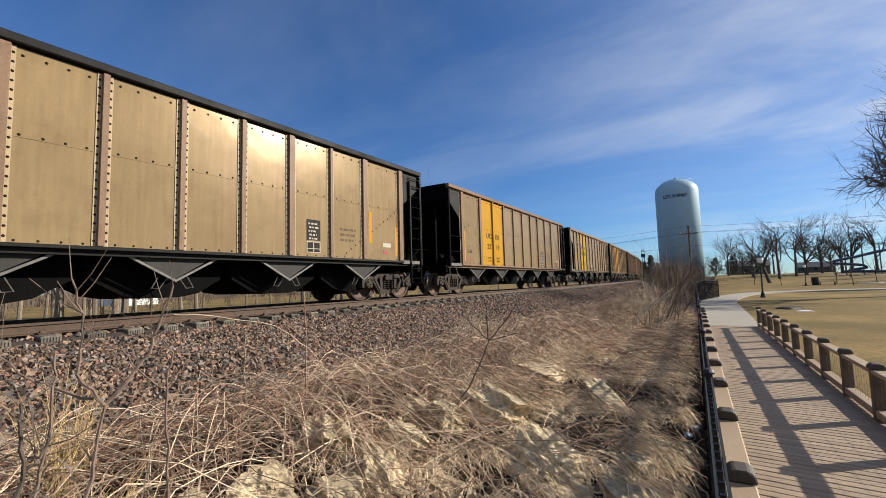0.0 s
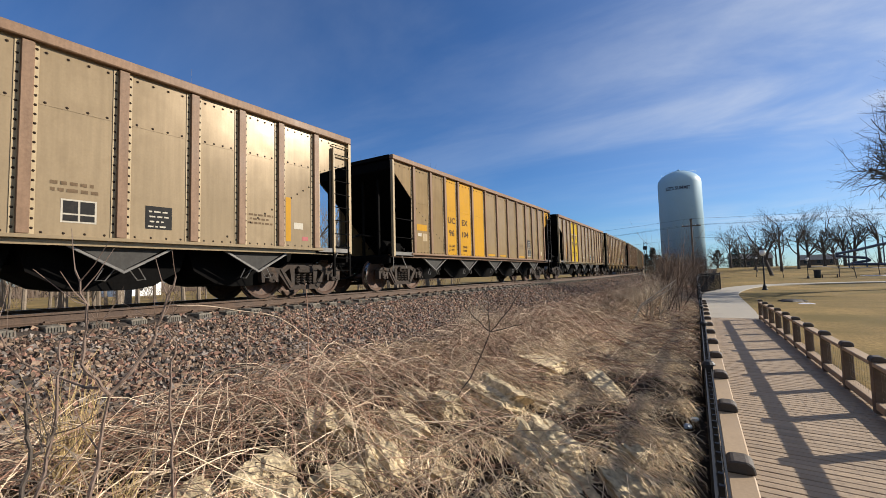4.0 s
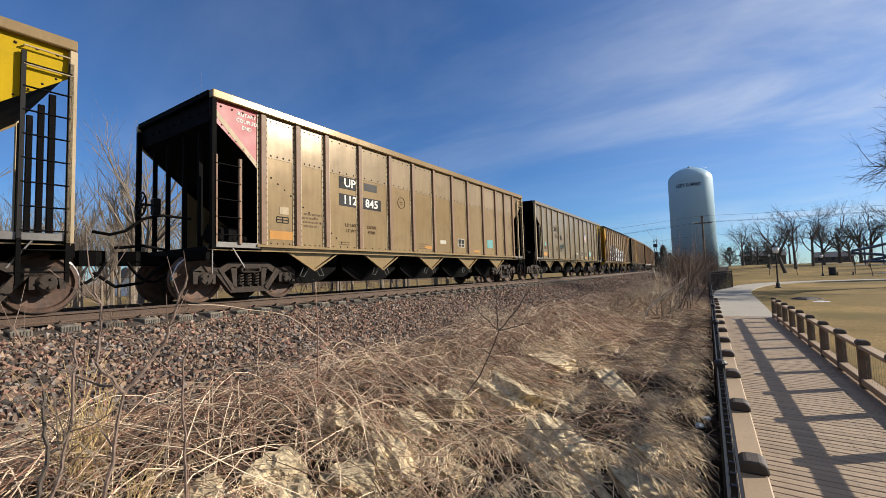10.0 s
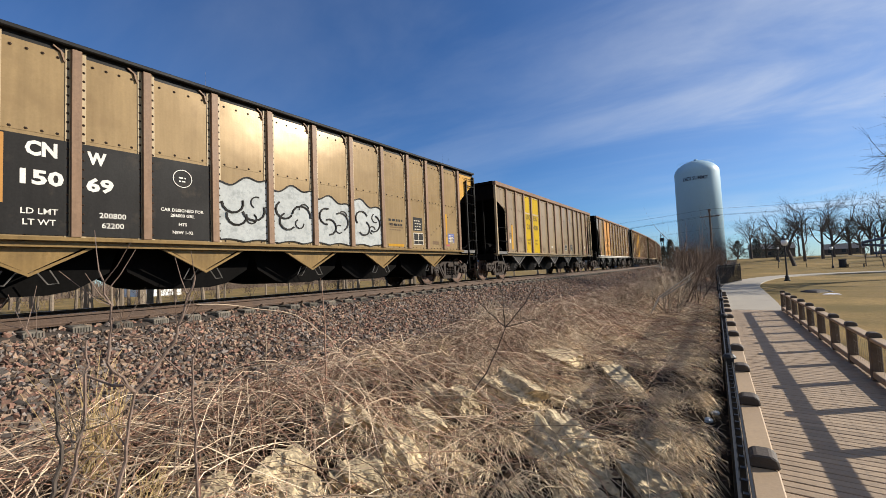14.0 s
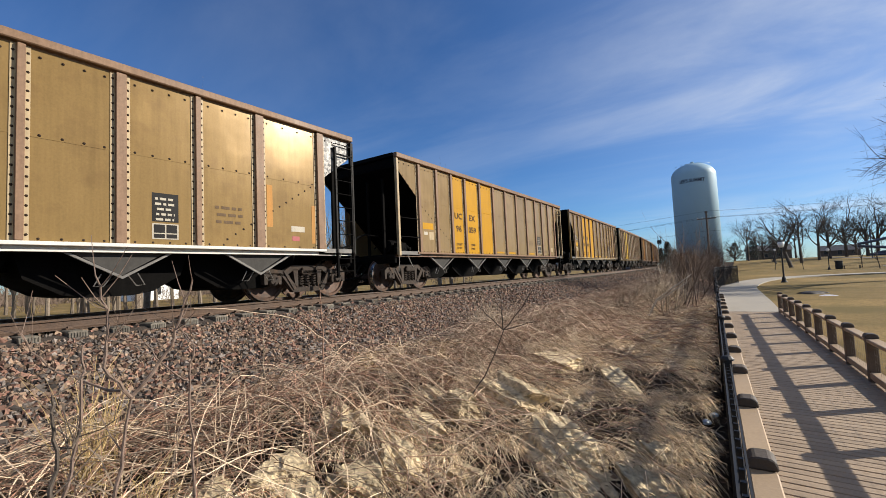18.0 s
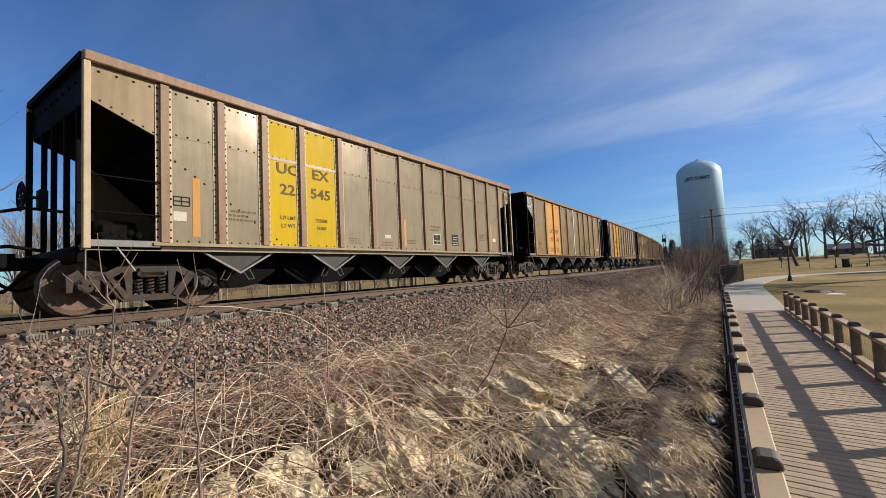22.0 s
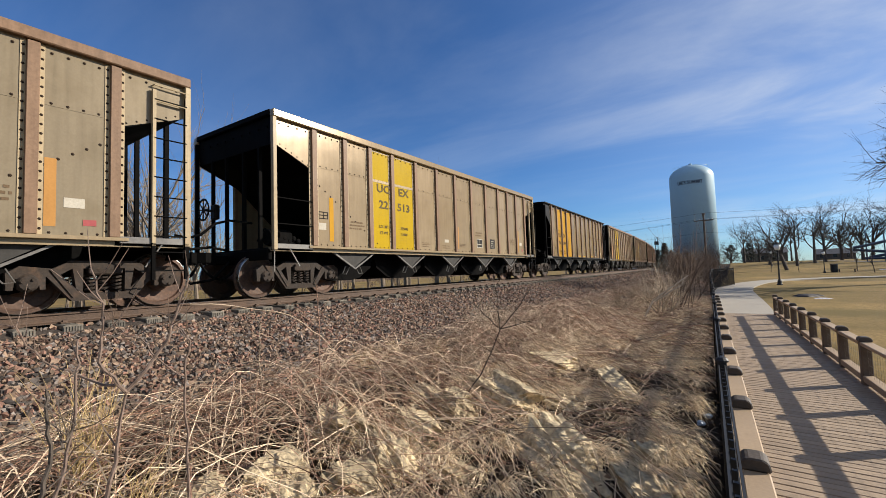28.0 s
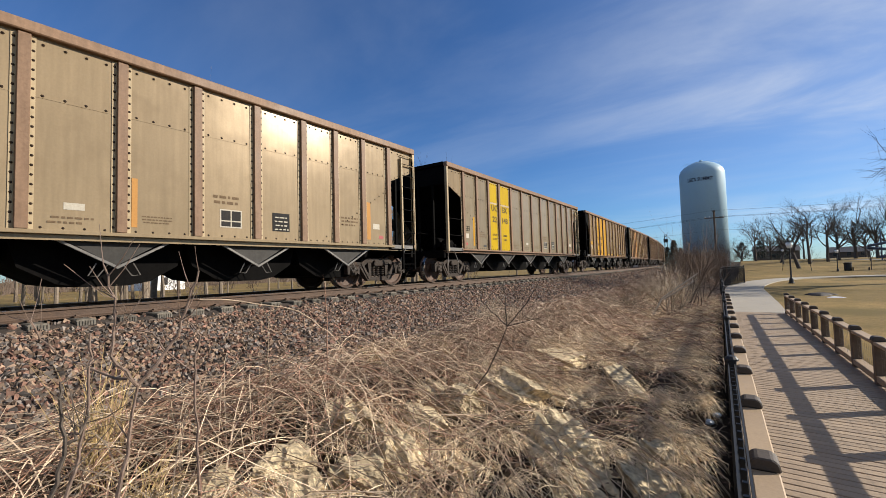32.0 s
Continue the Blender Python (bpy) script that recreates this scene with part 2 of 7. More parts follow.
def prism(bm, ring_a, ring_b):
    """A closed solid between two rings of the same count."""
    a = [bm.verts.new(p) for p in ring_a]
    b = [bm.verts.new(p) for p in ring_b]
    n = len(a)
    bm.faces.new(a[::-1])
    bm.faces.new(b)
    for i in range(n):
        bm.faces.new((a[i], a[(i + 1) % n], b[(i + 1) % n], b[i]))


def slab(bm, pts, axis, lo, hi):
    """A polygon of (a, b) pairs pushed out along an axis from lo to hi."""
    def at(p, h):
        return {"x": (h, p[0], p[1]), "y": (p[0], h, p[1]), "z": (p[0], p[1], h)}[axis]
    prism(bm, [at(p, lo) for p in pts], [at(p, hi) for p in pts])
    return bm


def tube(bm, pts, r, sides=6, r_end=None, cap=True):
    """A round bar along points, tapering to r_end."""
    pts = [Vector(p) for p in pts]
    rings, n = [], len(pts)
    side = None
    for i, p in enumerate(pts):
        d = (pts[min(i + 1, n - 1)] - pts[max(i - 1, 0)]).normalized()
        if side is None:
            side = d.orthogonal().normalized()
        side = (side - d * side.dot(d))
        side = side.normalized() if side.length > 1e-6 else d.orthogonal().normalized()
        up = d.cross(side)
        k = r if r_end is None else r + (r_end - r) * i / (n - 1)
        rings.append([bm.verts.new(p + (side * math.cos(a) + up * math.sin(a)) * k) for a in (2 * math.pi * j / sides for j in range(sides))])
    for a, b in zip(rings, rings[1:]):
        for j in range(sides):
            bm.faces.new((a[j], a[(j + 1) % sides], b[(j + 1) % sides], b[j]))
    if cap and sides > 2:
        bm.faces.new(rings[0][::-1])
        bm.faces.new(rings[-1])


def lathe(bm, profile, sides=24, axis="z", centre=(0, 0, 0), cap=True):
    """Turn a profile of (radius, height) pairs about an axis."""
    rings = []
    for r, h in profile:
        ring = []
        for j in range(sides):
            a = 2 * math.pi * j / sides
            c, s = r * math.cos(a), r * math.sin(a)
            p = {"z": (c, s, h), "x": (h, c, s), "y": (s, h, c)}[axis]
            ring.append(bm.verts.new((p[0] + centre[0], p[1] + centre[1], p[2] + centre[2])))
        rings.append(ring)
    for a, b in zip(rings, rings[1:]):
        for j in range(sides):
            bm.faces.new((a[j], a[(j + 1) % sides], b[(j + 1) % sides], b[j]))
    if cap:
        bm.faces.new(rings[0][::-1])
        bm.faces.new(rings[-1])


def smooth(ob):
    for p_ in ob.data.polygons:
        p_.use_smooth = True
    return ob


def raw_mesh(name, verts, faces, mat):
    me = bpy.data.meshes.new(name)
    me.from_pydata(verts, [], faces)
    me.update()
    me.materials.append(mat)
    return me


# the track's centre line: an arc that bends away to the left
TRACK_X, TRACK_R = 9.36, 810.0


def on_track(s, u=0.0, z=0.0):
    """World place at s metres along the track, u metres from its centre towards the path."""
    th = s / TRACK_R
    return (-TRACK_X - TRACK_R * (1 - math.cos(th)) + u * math.cos(th), (TRACK_R + u) * math.sin(th), z)


def track_pose(s, z=0.0):
    x, y, _ = on_track(s)
    return pose(x, y, z, 0, 0, math.degrees(s / TRACK_R))


def off_track(x, y):
    """u of a world place."""
    return math.hypot(x + TRACK_X + TRACK_R, y) - TRACK_R


def swept(name, profile, ss, mat):
    """A closed section of (u, z) pairs carried along the track."""
    verts = [on_track(s, u, z) for s in ss for u, z in profile]
    n, faces = len(profile), []
    for i in range(len(ss) - 1):
        for j in range(n):
            a, b = i * n + j, i * n + (j + 1) % n
            faces.append((a, b, b + n, a + n))
    faces.append(tuple(range(n))[::-1])
    faces.append(tuple((len(ss) - 1) * n + j for j in range(n)))
    return raw_mesh(name, verts, faces, mat)

GRASS_DRY = material("dormant_lawn", (0.240, 0.163, 0.064), 0.95, 0.0, 0.34, 14, 0.12, 1.0, (0.155, 0.116, 0.044), (0.44, 0.62), 0.0, 0.0, 0.08)
# dark soil, deepened so its colour also gives the shade between stems
BANK_SOIL = material("leaf_litter_soil", (0.030, 0.020, 0.0125), 0.95, 0.0, 0.5, 26, 1.8, 1.0, (0.100, 0.072, 0.044), (0.48, 0.64), 0.0, 0.0, 0.08)
# bed far darker than its stones, painting the shade in the gaps between them
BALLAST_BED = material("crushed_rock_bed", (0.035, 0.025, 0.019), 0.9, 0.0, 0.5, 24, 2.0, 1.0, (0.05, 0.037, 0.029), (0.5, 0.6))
BALLAST_STONE = material("crushed_rock", (0.185, 0.127, 0.088), 0.85, 0.0, 0.25, 20, 6, 0.4, None, (0.5, 0.7), 0.0, 0.0, 0.3, 0.0, 0.75)
BALLAST_GREY = material("crushed_grey_rock", (0.135, 0.112, 0.096), 0.85, 0.0, 0.25, 20, 6, 0.4, None, (0.5, 0.7), 0.0, 0.0, 0.3, 0.0, 0.75)
BALLAST_RED = material("crushed_red_rock", (0.165, 0.092, 0.066), 0.85, 0.0, 0.25, 20, 6, 0.4, None, (0.5, 0.7), 0.0, 0.0, 0.3, 0.0, 0.7)
CONCRETE = material("path_concrete", (0.327, 0.29, 0.233), 0.9, 0.0, 0.08, 40, 0.8, 0.2, (0.241, 0.212, 0.172), (0.55, 0.8))
ASPHALT = material("worn_asphalt", (0.161, 0.142, 0.113), 0.9, 0.0, 0.15, 30, 0.5, 0.2)

# the composite path: its two rail lines lie on x = k + LEAN * y
LEAN = -0.042
DECK_Z, LEFT_RAIL, RIGHT_RAIL, IRON_LINE = -1.34, 0.15, 1.77, 0.035
DECK_Y0, DECK_Y1 = -6.0, 18.1


def deck_x(k, y):
    return k + LEAN * y


# ---------------------------------------------------------------- ground
BANK = [(-900, -2.2), (-60, -1.9), (-22, -1.75), (-6, -1.45), (-4.6, -1.25), (-2.2, -0.75), (2.2, -0.75), (4.3, -1.16), (5.0, -1.08), (5.8, -1.02), (6.6, -1.11), (7.4, -1.27), (8.2, -1.30), (8.9, -1.34), (9.3, -1.43), (9.6, -1.6)]


def bank_z(u):
    for (a, za), (b, zb) in zip(BANK, BANK[1:]):
        if u <= b:
            f = max(0.0, (u - a) / (b - a))
            return za + (zb - za) * f
    return BANK[-1][1]


def ground_z(x, y):
    u = off_track(x, y)
    edge = deck_x(LEFT_RAIL, min(max(y, -40), 34)) - 0.1
    d = x - edge
    lawn = DECK_Z - 0.06 + 0.03 * max(0.0, min(math.hypot(x, y), 145) - 80) * (1 if y > 0 else 0)
    lawn += 0.12 * noise.noise(Vector((x * 0.06, y * 0.06, 3.0)))* min(1.0, max(0.0, (d - 2.5) / 6))
    if d <= 0:
        z = bank_z(u)
        near = max(0.0, min(1.0, (u - 4.0) / 1.5)) * (1 if y < 120 else 0)
        z += near * (0.10 * noise.noise(Vector((x * 0.9, y * 0.9, 0))) + 0.05 * noise.noise(Vector((x * 2.7, y * 2.7, 5))))
        if y > 20 and u > 4:
            # beyond the deck the bank comes up to the level of the path
            f = min(1.0, (y - 20) / 6)
            z = z + f * max(0.0, min(1.0, (u - 6.5) / 2.0)) * (DECK_Z - 0.08 - z)
        return z
    if y < DECK_Y1 - 0.3 and d < 1.9:
        return -1.72 if d < 1.6 else -1.72 + (d - 1.6) / 0.3 * (lawn + 1.72)
    if d < 2.3 and y < 80:
        return min(lawn, DECK_Z - 0.06)
    return lawn


def spaced(lo, hi, near_lo, near_hi, step, grow):
    out, v = [], near_lo
    while v < near_hi:
        out.append(v)
        v += step
    out.append(near_hi)
    k, v = step, near_hi
    while v < hi:
        k *= grow
        v += k
        out.append(v)
    k, v = step, near_lo
    while v > lo:
        k *= grow
        v -= k
        out.insert(0, v)
    return out


def build_ground():
    xs = spaced(-2500, 2500, -9.0, 3.0, 0.22, 1.16)
    ys = spaced(-2500, 2500, -3.0, 32.0, 0.22, 1.16)
    verts = [(x, y, ground_z(x, y)) for y in ys for x in xs]
    n = len(xs)
    faces = [(j * n + i, j * n + i + 1, (j + 1) * n + i + 1, (j + 1) * n + i) for j in range(len(ys) - 1) for i in range(n - 1)]
    me = raw_mesh("ground", verts, faces, BANK_SOIL)
    me.materials.append(GRASS_DRY)
    for p_ in me.polygons:
        c = p_.center
        e = c.x - deck_x(LEFT_RAIL, min(max(c.y, -40), 34))
        p_.use_smooth = True
        p_.material_index = 1 if (e > 0.3 or off_track(c.x, c.y) < -7.5) else 0
    return tagged(part("ground", me, None), "rough bank of soil and litter beside a dry winter lawn", "ground", kind="structure")


build_ground()

# ---------------------------------------------------------------- track
STEPS = [-420 + 4 * k for k in range(100)] + [-20 + 1.0 * k for k in range(80)] + [60 + 4 * k for k in range(112)]
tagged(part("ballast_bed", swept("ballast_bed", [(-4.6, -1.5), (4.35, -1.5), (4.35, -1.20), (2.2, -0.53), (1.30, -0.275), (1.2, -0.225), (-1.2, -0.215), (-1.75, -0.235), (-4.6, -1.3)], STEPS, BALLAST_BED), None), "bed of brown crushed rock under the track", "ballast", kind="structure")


def rail(u):
    t = thing("rail", "rusty steel rail with a bright worn head", "rail", group="rails of the track", kind="structure")
    prof = [(-0.075, -0.172), (0.075, -0.172), (0.075, -0.160), (0.018, -0.142), (0.009, -0.125), (0.009, -0.045), (0.036, -0.036), (0.036, -0.006), (0.028, -0.0012), (-0.028, -0.0012), (-0.036, -0.006), (-0.036, -0.036), (-0.009, -0.045), (-0.009, -0.125), (-0.018, -0.142), (-0.075, -0.160)]
    part("rail_web", swept("rail_web", [(u + a, b) for a, b in prof], STEPS, RAIL_STEEL), None, t)
    part("rail_head", swept("rail_head", [(u - 0.026, -0.003), (u + 0.026, -0.003), (u + 0.024, 0.0), (u - 0.024, 0.0)], STEPS, RAIL_HEAD), None, t)


rail(-0.755)
rail(0.755)


def build_ties():
    bm = bmesh.new()
    slab(bm, [(-0.125, -0.40), (0.125, -0.40), (0.115, -0.19), (0.085, -0.176), (-0.085, -0.176), (-0.115, -0.19)], "x", -1.28, 1.28)
    # ribs across the cast end
    for k in range(7):
        y = -0.10 + k * 0.0333
        box(bm, 1.28, 1.292, y - 0.009, y + 0.009, -0.39, -0.20)
    me = bpy.data.meshes.new("tie")
    bm.to_mesh(me)
    bm.free()
    me.materials.append(CONCRETE_TIE)
    bm = bmesh.new()
    box(bm, -0.05, 0.05, -0.06, 0.06, -0.18, -0.15, 0.01)
    slab(bm, [(-0.05, -0.155), (0.05, -0.155), (0.04, -0.125), (-0.02, -0.125)], "y", -0.03, 0.03)
    clip = bpy.data.meshes.new("rail_clip")
    bm.to_mesh(clip)
    bm.free()
    clip.materials.append(RAIL_STEEL)
    rnd = random.Random(3)
    for k in range(-12, 90):
        o = part("tie", me, None)
        o.matrix_basis = track_pose(TIE_PHASE + k * TIE_STEP) @ pose(rnd.uniform(-0.02, 0.02), 0, rnd.uniform(-0.006, 0.004), 0, 0, rnd.uniform(-0.5, 0.5))
        tagged(o, "grey concrete railway tie bedded in crushed rock", "railway tie", "ties of the track")
        if -6 < k < 40:
            for u in (0.755 - 0.12, 0.755 + 0.12):
                part("rail_clip", clip, None, o).location = (u, 0, 0)


TIE_STEP, TIE_PHASE = 0.525, 1.57
build_ties()

# ---------------------------------------------------------------- the coal train
CAR_PITCH, CAR_LONG = 15.957, 14.3
HALF = CAR_LONG / 2
# five makes of car, by the places of their side posts, seams and top
POSTS = {
    "a": [0, 1.08, 2.025, 2.915, 3.815, 4.905, 6.03, 7.15],
    "b": [0, 1.01, 2.525, 3.71, 4.866, 6.005, 7.15],
    "c": [0, 1.055, 1.898, 2.715, 3.81, 4.988, 6.045, 7.15],
}
POSTS["d"] = POSTS["e"] = POSTS["a"]
POSTS = {k: v + [CAR_LONG - p for p in v[-2::-1]] for k, v in POSTS.items()}
CUT = {"a": (3.28, 2.84), "b": (3.46, 2.70), "c": (3.46, 2.60), "d": (3.60, 2.72), "e": (3.55, 2.73)}    # the sloped edge of the end bays
SEAM = {"a": 2.95, "b": 2.56, "c": 2.95, "d": 2.70, "e": 2.56}
CHORD_FROM = {"a": 3.80, "b": 3.83, "c": 3.80, "d": 3.82, "e": 3.89}
made_meshes = {}


def cached(key, build, mat, mat2=None):
    """A mesh that alike parts of all the cars share."""
    k = (key, mat.name, mat2.name if mat2 else "")
    if k not in made_meshes:
        bm = bmesh.new()
        build(bm)
        me = bpy.data.meshes.new(key.split("/")[0])
        bm.to_mesh(me)
        bm.free()
        me.materials.append(mat)
        if mat2:
            me.materials.append(mat2)
        made_meshes[k] = me
    return made_meshes[k]


def bay_sheet(kind, i, side):
    ps = POSTS[kind]
    a, b, n = ps[i] - HALF, ps[i + 1] - HALF, len(ps) - 1
    hi, lo = CUT[kind]
    x0, x1 = (1.515, 1.53) if side > 0 else (-1.53, -1.515)

    def build(bm):
        if i == 0:
            pts = [(a, hi), (b, lo), (b, 3.80), (a, 3.80)]
        elif i == n - 1:
            pts = [(a, lo), (b, hi), (b, 3.80), (a, 3.80)]
        else:
            pts = [(a, 1.10), (b, 1.10), (b, 3.80), (a, 3.80)]
        slab(bm, pts, "x", x0, x1)
        if 0 < i < n - 1 and side > 0:
            # the lapped seam, a little above the middle
            z = SEAM[kind]
            if kind == "c":
                m = len(bm.faces)
                box(bm, x1, x1 + 0.006, a, b, z - 0.02, 3.78)
                bm.faces.ensure_lookup_table()
                for f in bm.faces[m:]:
                    f.material_index = 1
            else:
                box(bm, x1, x1 + 0.005, a, b, z - 0.006, z + 0.006)
    return build


def post_bar(half=0.066, top=3.78):
    def build(bm):
        # hat-shaped side post: a proud web and two flanges
        box(bm, 1.531, 1.598, -half, half, 1.12, top, 0.006)
        box(bm, 1.531, 1.541, -half - 0.06, -half - 0.0005, 1.12, top)
        box(bm, 1.531, 1.541, half + 0.0005, half + 0.06, 1.12, top)
        for f in bm.faces:
            f.material_index = 1 if abs(f.calc_center_median().y) > half + 0.0002 else 0
    return build


def post_half(kind, k):
    """Half the width of a side post; the second make has broad posts at its ends."""
    n = len(POSTS[kind]) - 1
    if kind == "b":
        return 0.088 if k in (1, 2, n - 2, n - 1) else 0.070 if k in (4, n - 4) else 0.045
    return 0.068 if kind == "a" else 0.060


def rivet(bm, y, z, x=1.541, r=0.021):
    ring = [bm.verts.new((x, y + r * math.cos(k * math.pi / 3), z + r * math.sin(k * math.pi / 3))) for k in range(6)]
    top = bm.verts.new((x + 0.014, y, z))
    for k in range(6):
        bm.faces.new((ring[k], ring[(k + 1) % 6], top))


def rivets(kind):
    def build(bm):
        ps = POSTS[kind]
        hi, lo = CUT[kind]
        for i, p_ in enumerate(ps[1:-1]):
            h = post_half(kind, i + 1) + 0.031
            for k in range(20):
                z = 1.2 + k * 0.132
                rivet(bm, p_ - HALF - h, z)
                rivet(bm, p_ - HALF + h, z)
        for i in range(len(ps) - 1):
            a, b = ps[i] - HALF, ps[i + 1] - HALF
            for k in range(4):
                y = a + 0.2 + (b - a - 0.4) * k / 3
                rivet(bm, y, 3.70, 1.536)
                if 0 < i < len(ps) - 2 and kind != "d":
                    rivet(bm, y, SEAM[kind] + 0.03, 1.5365 if kind == "c" else 1.53, 0.022)
                if 0 < i < len(ps) - 2:
                    rivet(bm, y, 1.15, 1.53, 0.020)
        # the slope sheet's line of rivets, falling inwards from both ends
        for sgn in (-1, 1):
            for k in range(14):
                d = 1.1 + k * 0.16
                rivet(bm, sgn * (HALF - d), 2.62 - k * 0.105, 1.53, 0.024)
            for k in range(7):
                f = (k + 0.5) / 7
                rivet(bm, sgn * (HALF - f), hi + (lo - hi) * f + 0.07, 1.53, 0.018)
    return build


def ladder(y0, y1, z0, z1, n, x=1.56):
    def build(bm):
        for y in (y0, y1):
            box(bm, x - 0.01, x + 0.05, y - 0.025, y + 0.025, z0, z1)
        m = len(bm.faces)
        for k in range(n):
            z = z0 + (z1 - z0) * (k + 0.5) / n
            tube(bm, [(x + 0.045, y0, z), (x + 0.045, y1, z)], 0.013, 5)
        bm.faces.ensure_lookup_table()
        for f in bm.faces[m:]:
            f.material_index = 1
    return build


def slope_sheet(sgn, kind):
    def build(bm):
        # end wall, the shallow sheet over the open bay, then the steep one down to the first outlet
        hi, lo = CUT[kind]
        edge = [(0.06, 3.92), (0.09, hi - 0.02), (POSTS[kind][1], lo - 0.03), (2.95, 1.12)]
        t = 0.02 * -sgn
        for (da, za), (db, zb) in zip(edge, edge[1:]):
            ya, yb = sgn * (HALF - da), sgn * (HALF - db)
            prism(bm, [(-1.51, ya, za), (1.51, ya, za), (1.51, yb, zb), (-1.51, yb, zb)],
                  [(-1.51, ya + t, za + 0.02), (1.51, ya + t, za + 0.02), (1.51, yb + t, zb + 0.02), (-1.51, yb + t, zb + 0.02)])
        for k in range(9):
            x = -1.3 + k * 0.325
            rv = sgn * (HALF - 0.06) + 0.012 * sgn
            box(bm, x - 0.02, x + 0.02, min(rv, rv - 0.02 * sgn), max(rv, rv - 0.02 * sgn), 3.62, 3.66)
    return build


def end_post(x, sgn):
    def build(bm):
        y = sgn * (HALF - 0.12)
        box(bm, x - 0.03, x + 0.03, y - 0.04, y + 0.04, 1.06, 3.3, 0.006)
    return build


def outlet(bm):
    # a V-shaped hopper below the body
    slab(bm, [(-1.17, 1.05), (1.17, 1.05), (1.05, 0.62), (0.62, 0.36), (0.3, 0.30), (-0.3, 0.30), (-0.62, 0.36), (-1.05, 0.62)], "x", -0.95, 0.95)


def outlet_plate(bm):
    slab(bm, [(-0.74, 1.06), (0.74, 1.06), (0.0, 0.62)], "x", 1.36, 1.385)


def outlet_flange(bm):
    # angle irons along the lower edges of the plate
    slab(bm, [(-0.86, 1.055), (-0.79, 1.055), (0.0, 0.615), (0.79, 1.055), (0.86, 1.055), (0.0, 0.57)], "x", 1.386, 1.43)


def outlet_arm(y):
    def build(bm):
        # two bent rods that lock the doors
        tube(bm, [(1.33, y - 0.24, 0.66), (1.33, y - 0.34, 0.47), (1.33, y - 0.22, 0.46), (1.33, y - 0.10, 0.64), (1.33, y + 0.10, 0.64), (1.33, y + 0.22, 0.46), (1.33, y + 0.34, 0.47), (1.33, y + 0.24, 0.66)], 0.010, 5)
    return build


def side_frame(bm):
    # cast frame of a freight truck, drawn from the side; y along the rail, z up
    for s in (1,):
        x0, x1 = s * 1.02 - 0.07, s * 1.02 + 0.07
        slab(bm, [(-1.12, 0.60), (-0.98, 0.70), (-0.62, 0.66), (-0.42, 0.78), (0.42, 0.78), (0.62, 0.66), (0.98, 0.70), (1.12, 0.60), (0.80, 0.55), (0.58, 0.54), (0.40, 0.66), (-0.40, 0.66), (-0.58, 0.54), (-0.80, 0.55)], "x", x0, x1)
        slab(bm, [(-0.72, 0.58), (-0.56, 0.58), (-0.30, 0.28), (0.30, 0.28), (0.56, 0.58), (0.72, 0.58), (0.40, 0.17), (-0.40, 0.17)], "x", x0, x1)
        for e in (-1, 1):
            slab(bm, [(e * 0.40, 0.68), (e * 0.27, 0.68), (e * 0.27, 0.27), (e * 0.34, 0.27)][::e], "x", x0, x1)
            slab(bm, [(e * 1.12, 0.61), (e * 0.70, 0.60), (e * 0.70, 0.36), (e * 0.76, 0.36), (e * 0.78, 0.52), (e * 1.02, 0.52), (e * 1.04, 0.36), (e * 1.11, 0.36)][::e], "x", x0, x1)
            # rib that strengthens the corner of the window
            slab(bm, [(e * 0.66, 0.64), (e * 0.60, 0.66), (e * 0.33, 0.26), (e * 0.39, 0.22)][::e], "x", s * 1.02 + (0.07 if s > 0 else -0.09), s * 1.02 + (0.09 if s > 0 else -0.07))


def spring_coil(y):
    def build(bm):
        for s in (1,):
            for dy in (0,):
                pts = [(s * 1.03 + 0.062 * math.cos(a), y + 0.062 * math.sin(a), 0.29 + 0.26 * a / (2 * math.pi * 4.5)) for a in (2 * math.pi * 4.5 * k / 40 for k in range(41))]
                tube(bm, pts, 0.017, 4)
    return build


def bolster(bm):
    box(bm, -1.16, 1.16, -0.20, 0.20, 0.56, 0.72, 0.02)
    for s in (-1, 1):
        box(bm, s * 1.10 - 0.06, s * 1.10 + 0.06, -0.22, 0.22, 0.58, 0.66, 0.01)
    lathe(bm, [(0.2, 0.72), (0.2, 0.80)], 12)


def wheel_pair(bm):
    lathe(bm, [(0.075, -1.10), (0.075, 1.10)], 10, "x")
    for s in (-1, 1):
        prof = [(0.13, 0.60), (0.15, 0.66), (0.33, 0.685), (0.385, 0.67), (0.395, 0.655), (0.492, 0.66), (0.492, 0.69), (0.462, 0.705), (0.455, 0.80), (0.395, 0.805), (0.375, 0.765), (0.20, 0.735), (0.17, 0.80), (0.12, 0.80)]
        lathe(bm, [(r, s * h) for r, h in (prof if s > 0 else prof)], 30, "x")


def bearing_cap(bm):
    for s in (-1, 1):
        prof = [(0.105, 0.90), (0.125, 0.95), (0.125, 1.10), (0.10, 1.13), (0.06, 1.135)]
        lathe(bm, [(r, s * h) for r, h in prof], 14, "x")
        for k in range(3):
            a = 2 * math.pi * k / 3
            lathe(bm, [(0.022, s * 1.125), (0.022, s * 1.16)], 6, "x", (0, 0.07 * math.cos(a), 0.07 * math.sin(a)))


def tread_ring(bm):
    for s in (-1, 1):
        lathe(bm, [(0.447, s * 0.8056), (0.457, s * 0.802), (0.4585, s * 0.79), (0.4635, s * 0.71)], 30, "x", (0, 0, 0), False)


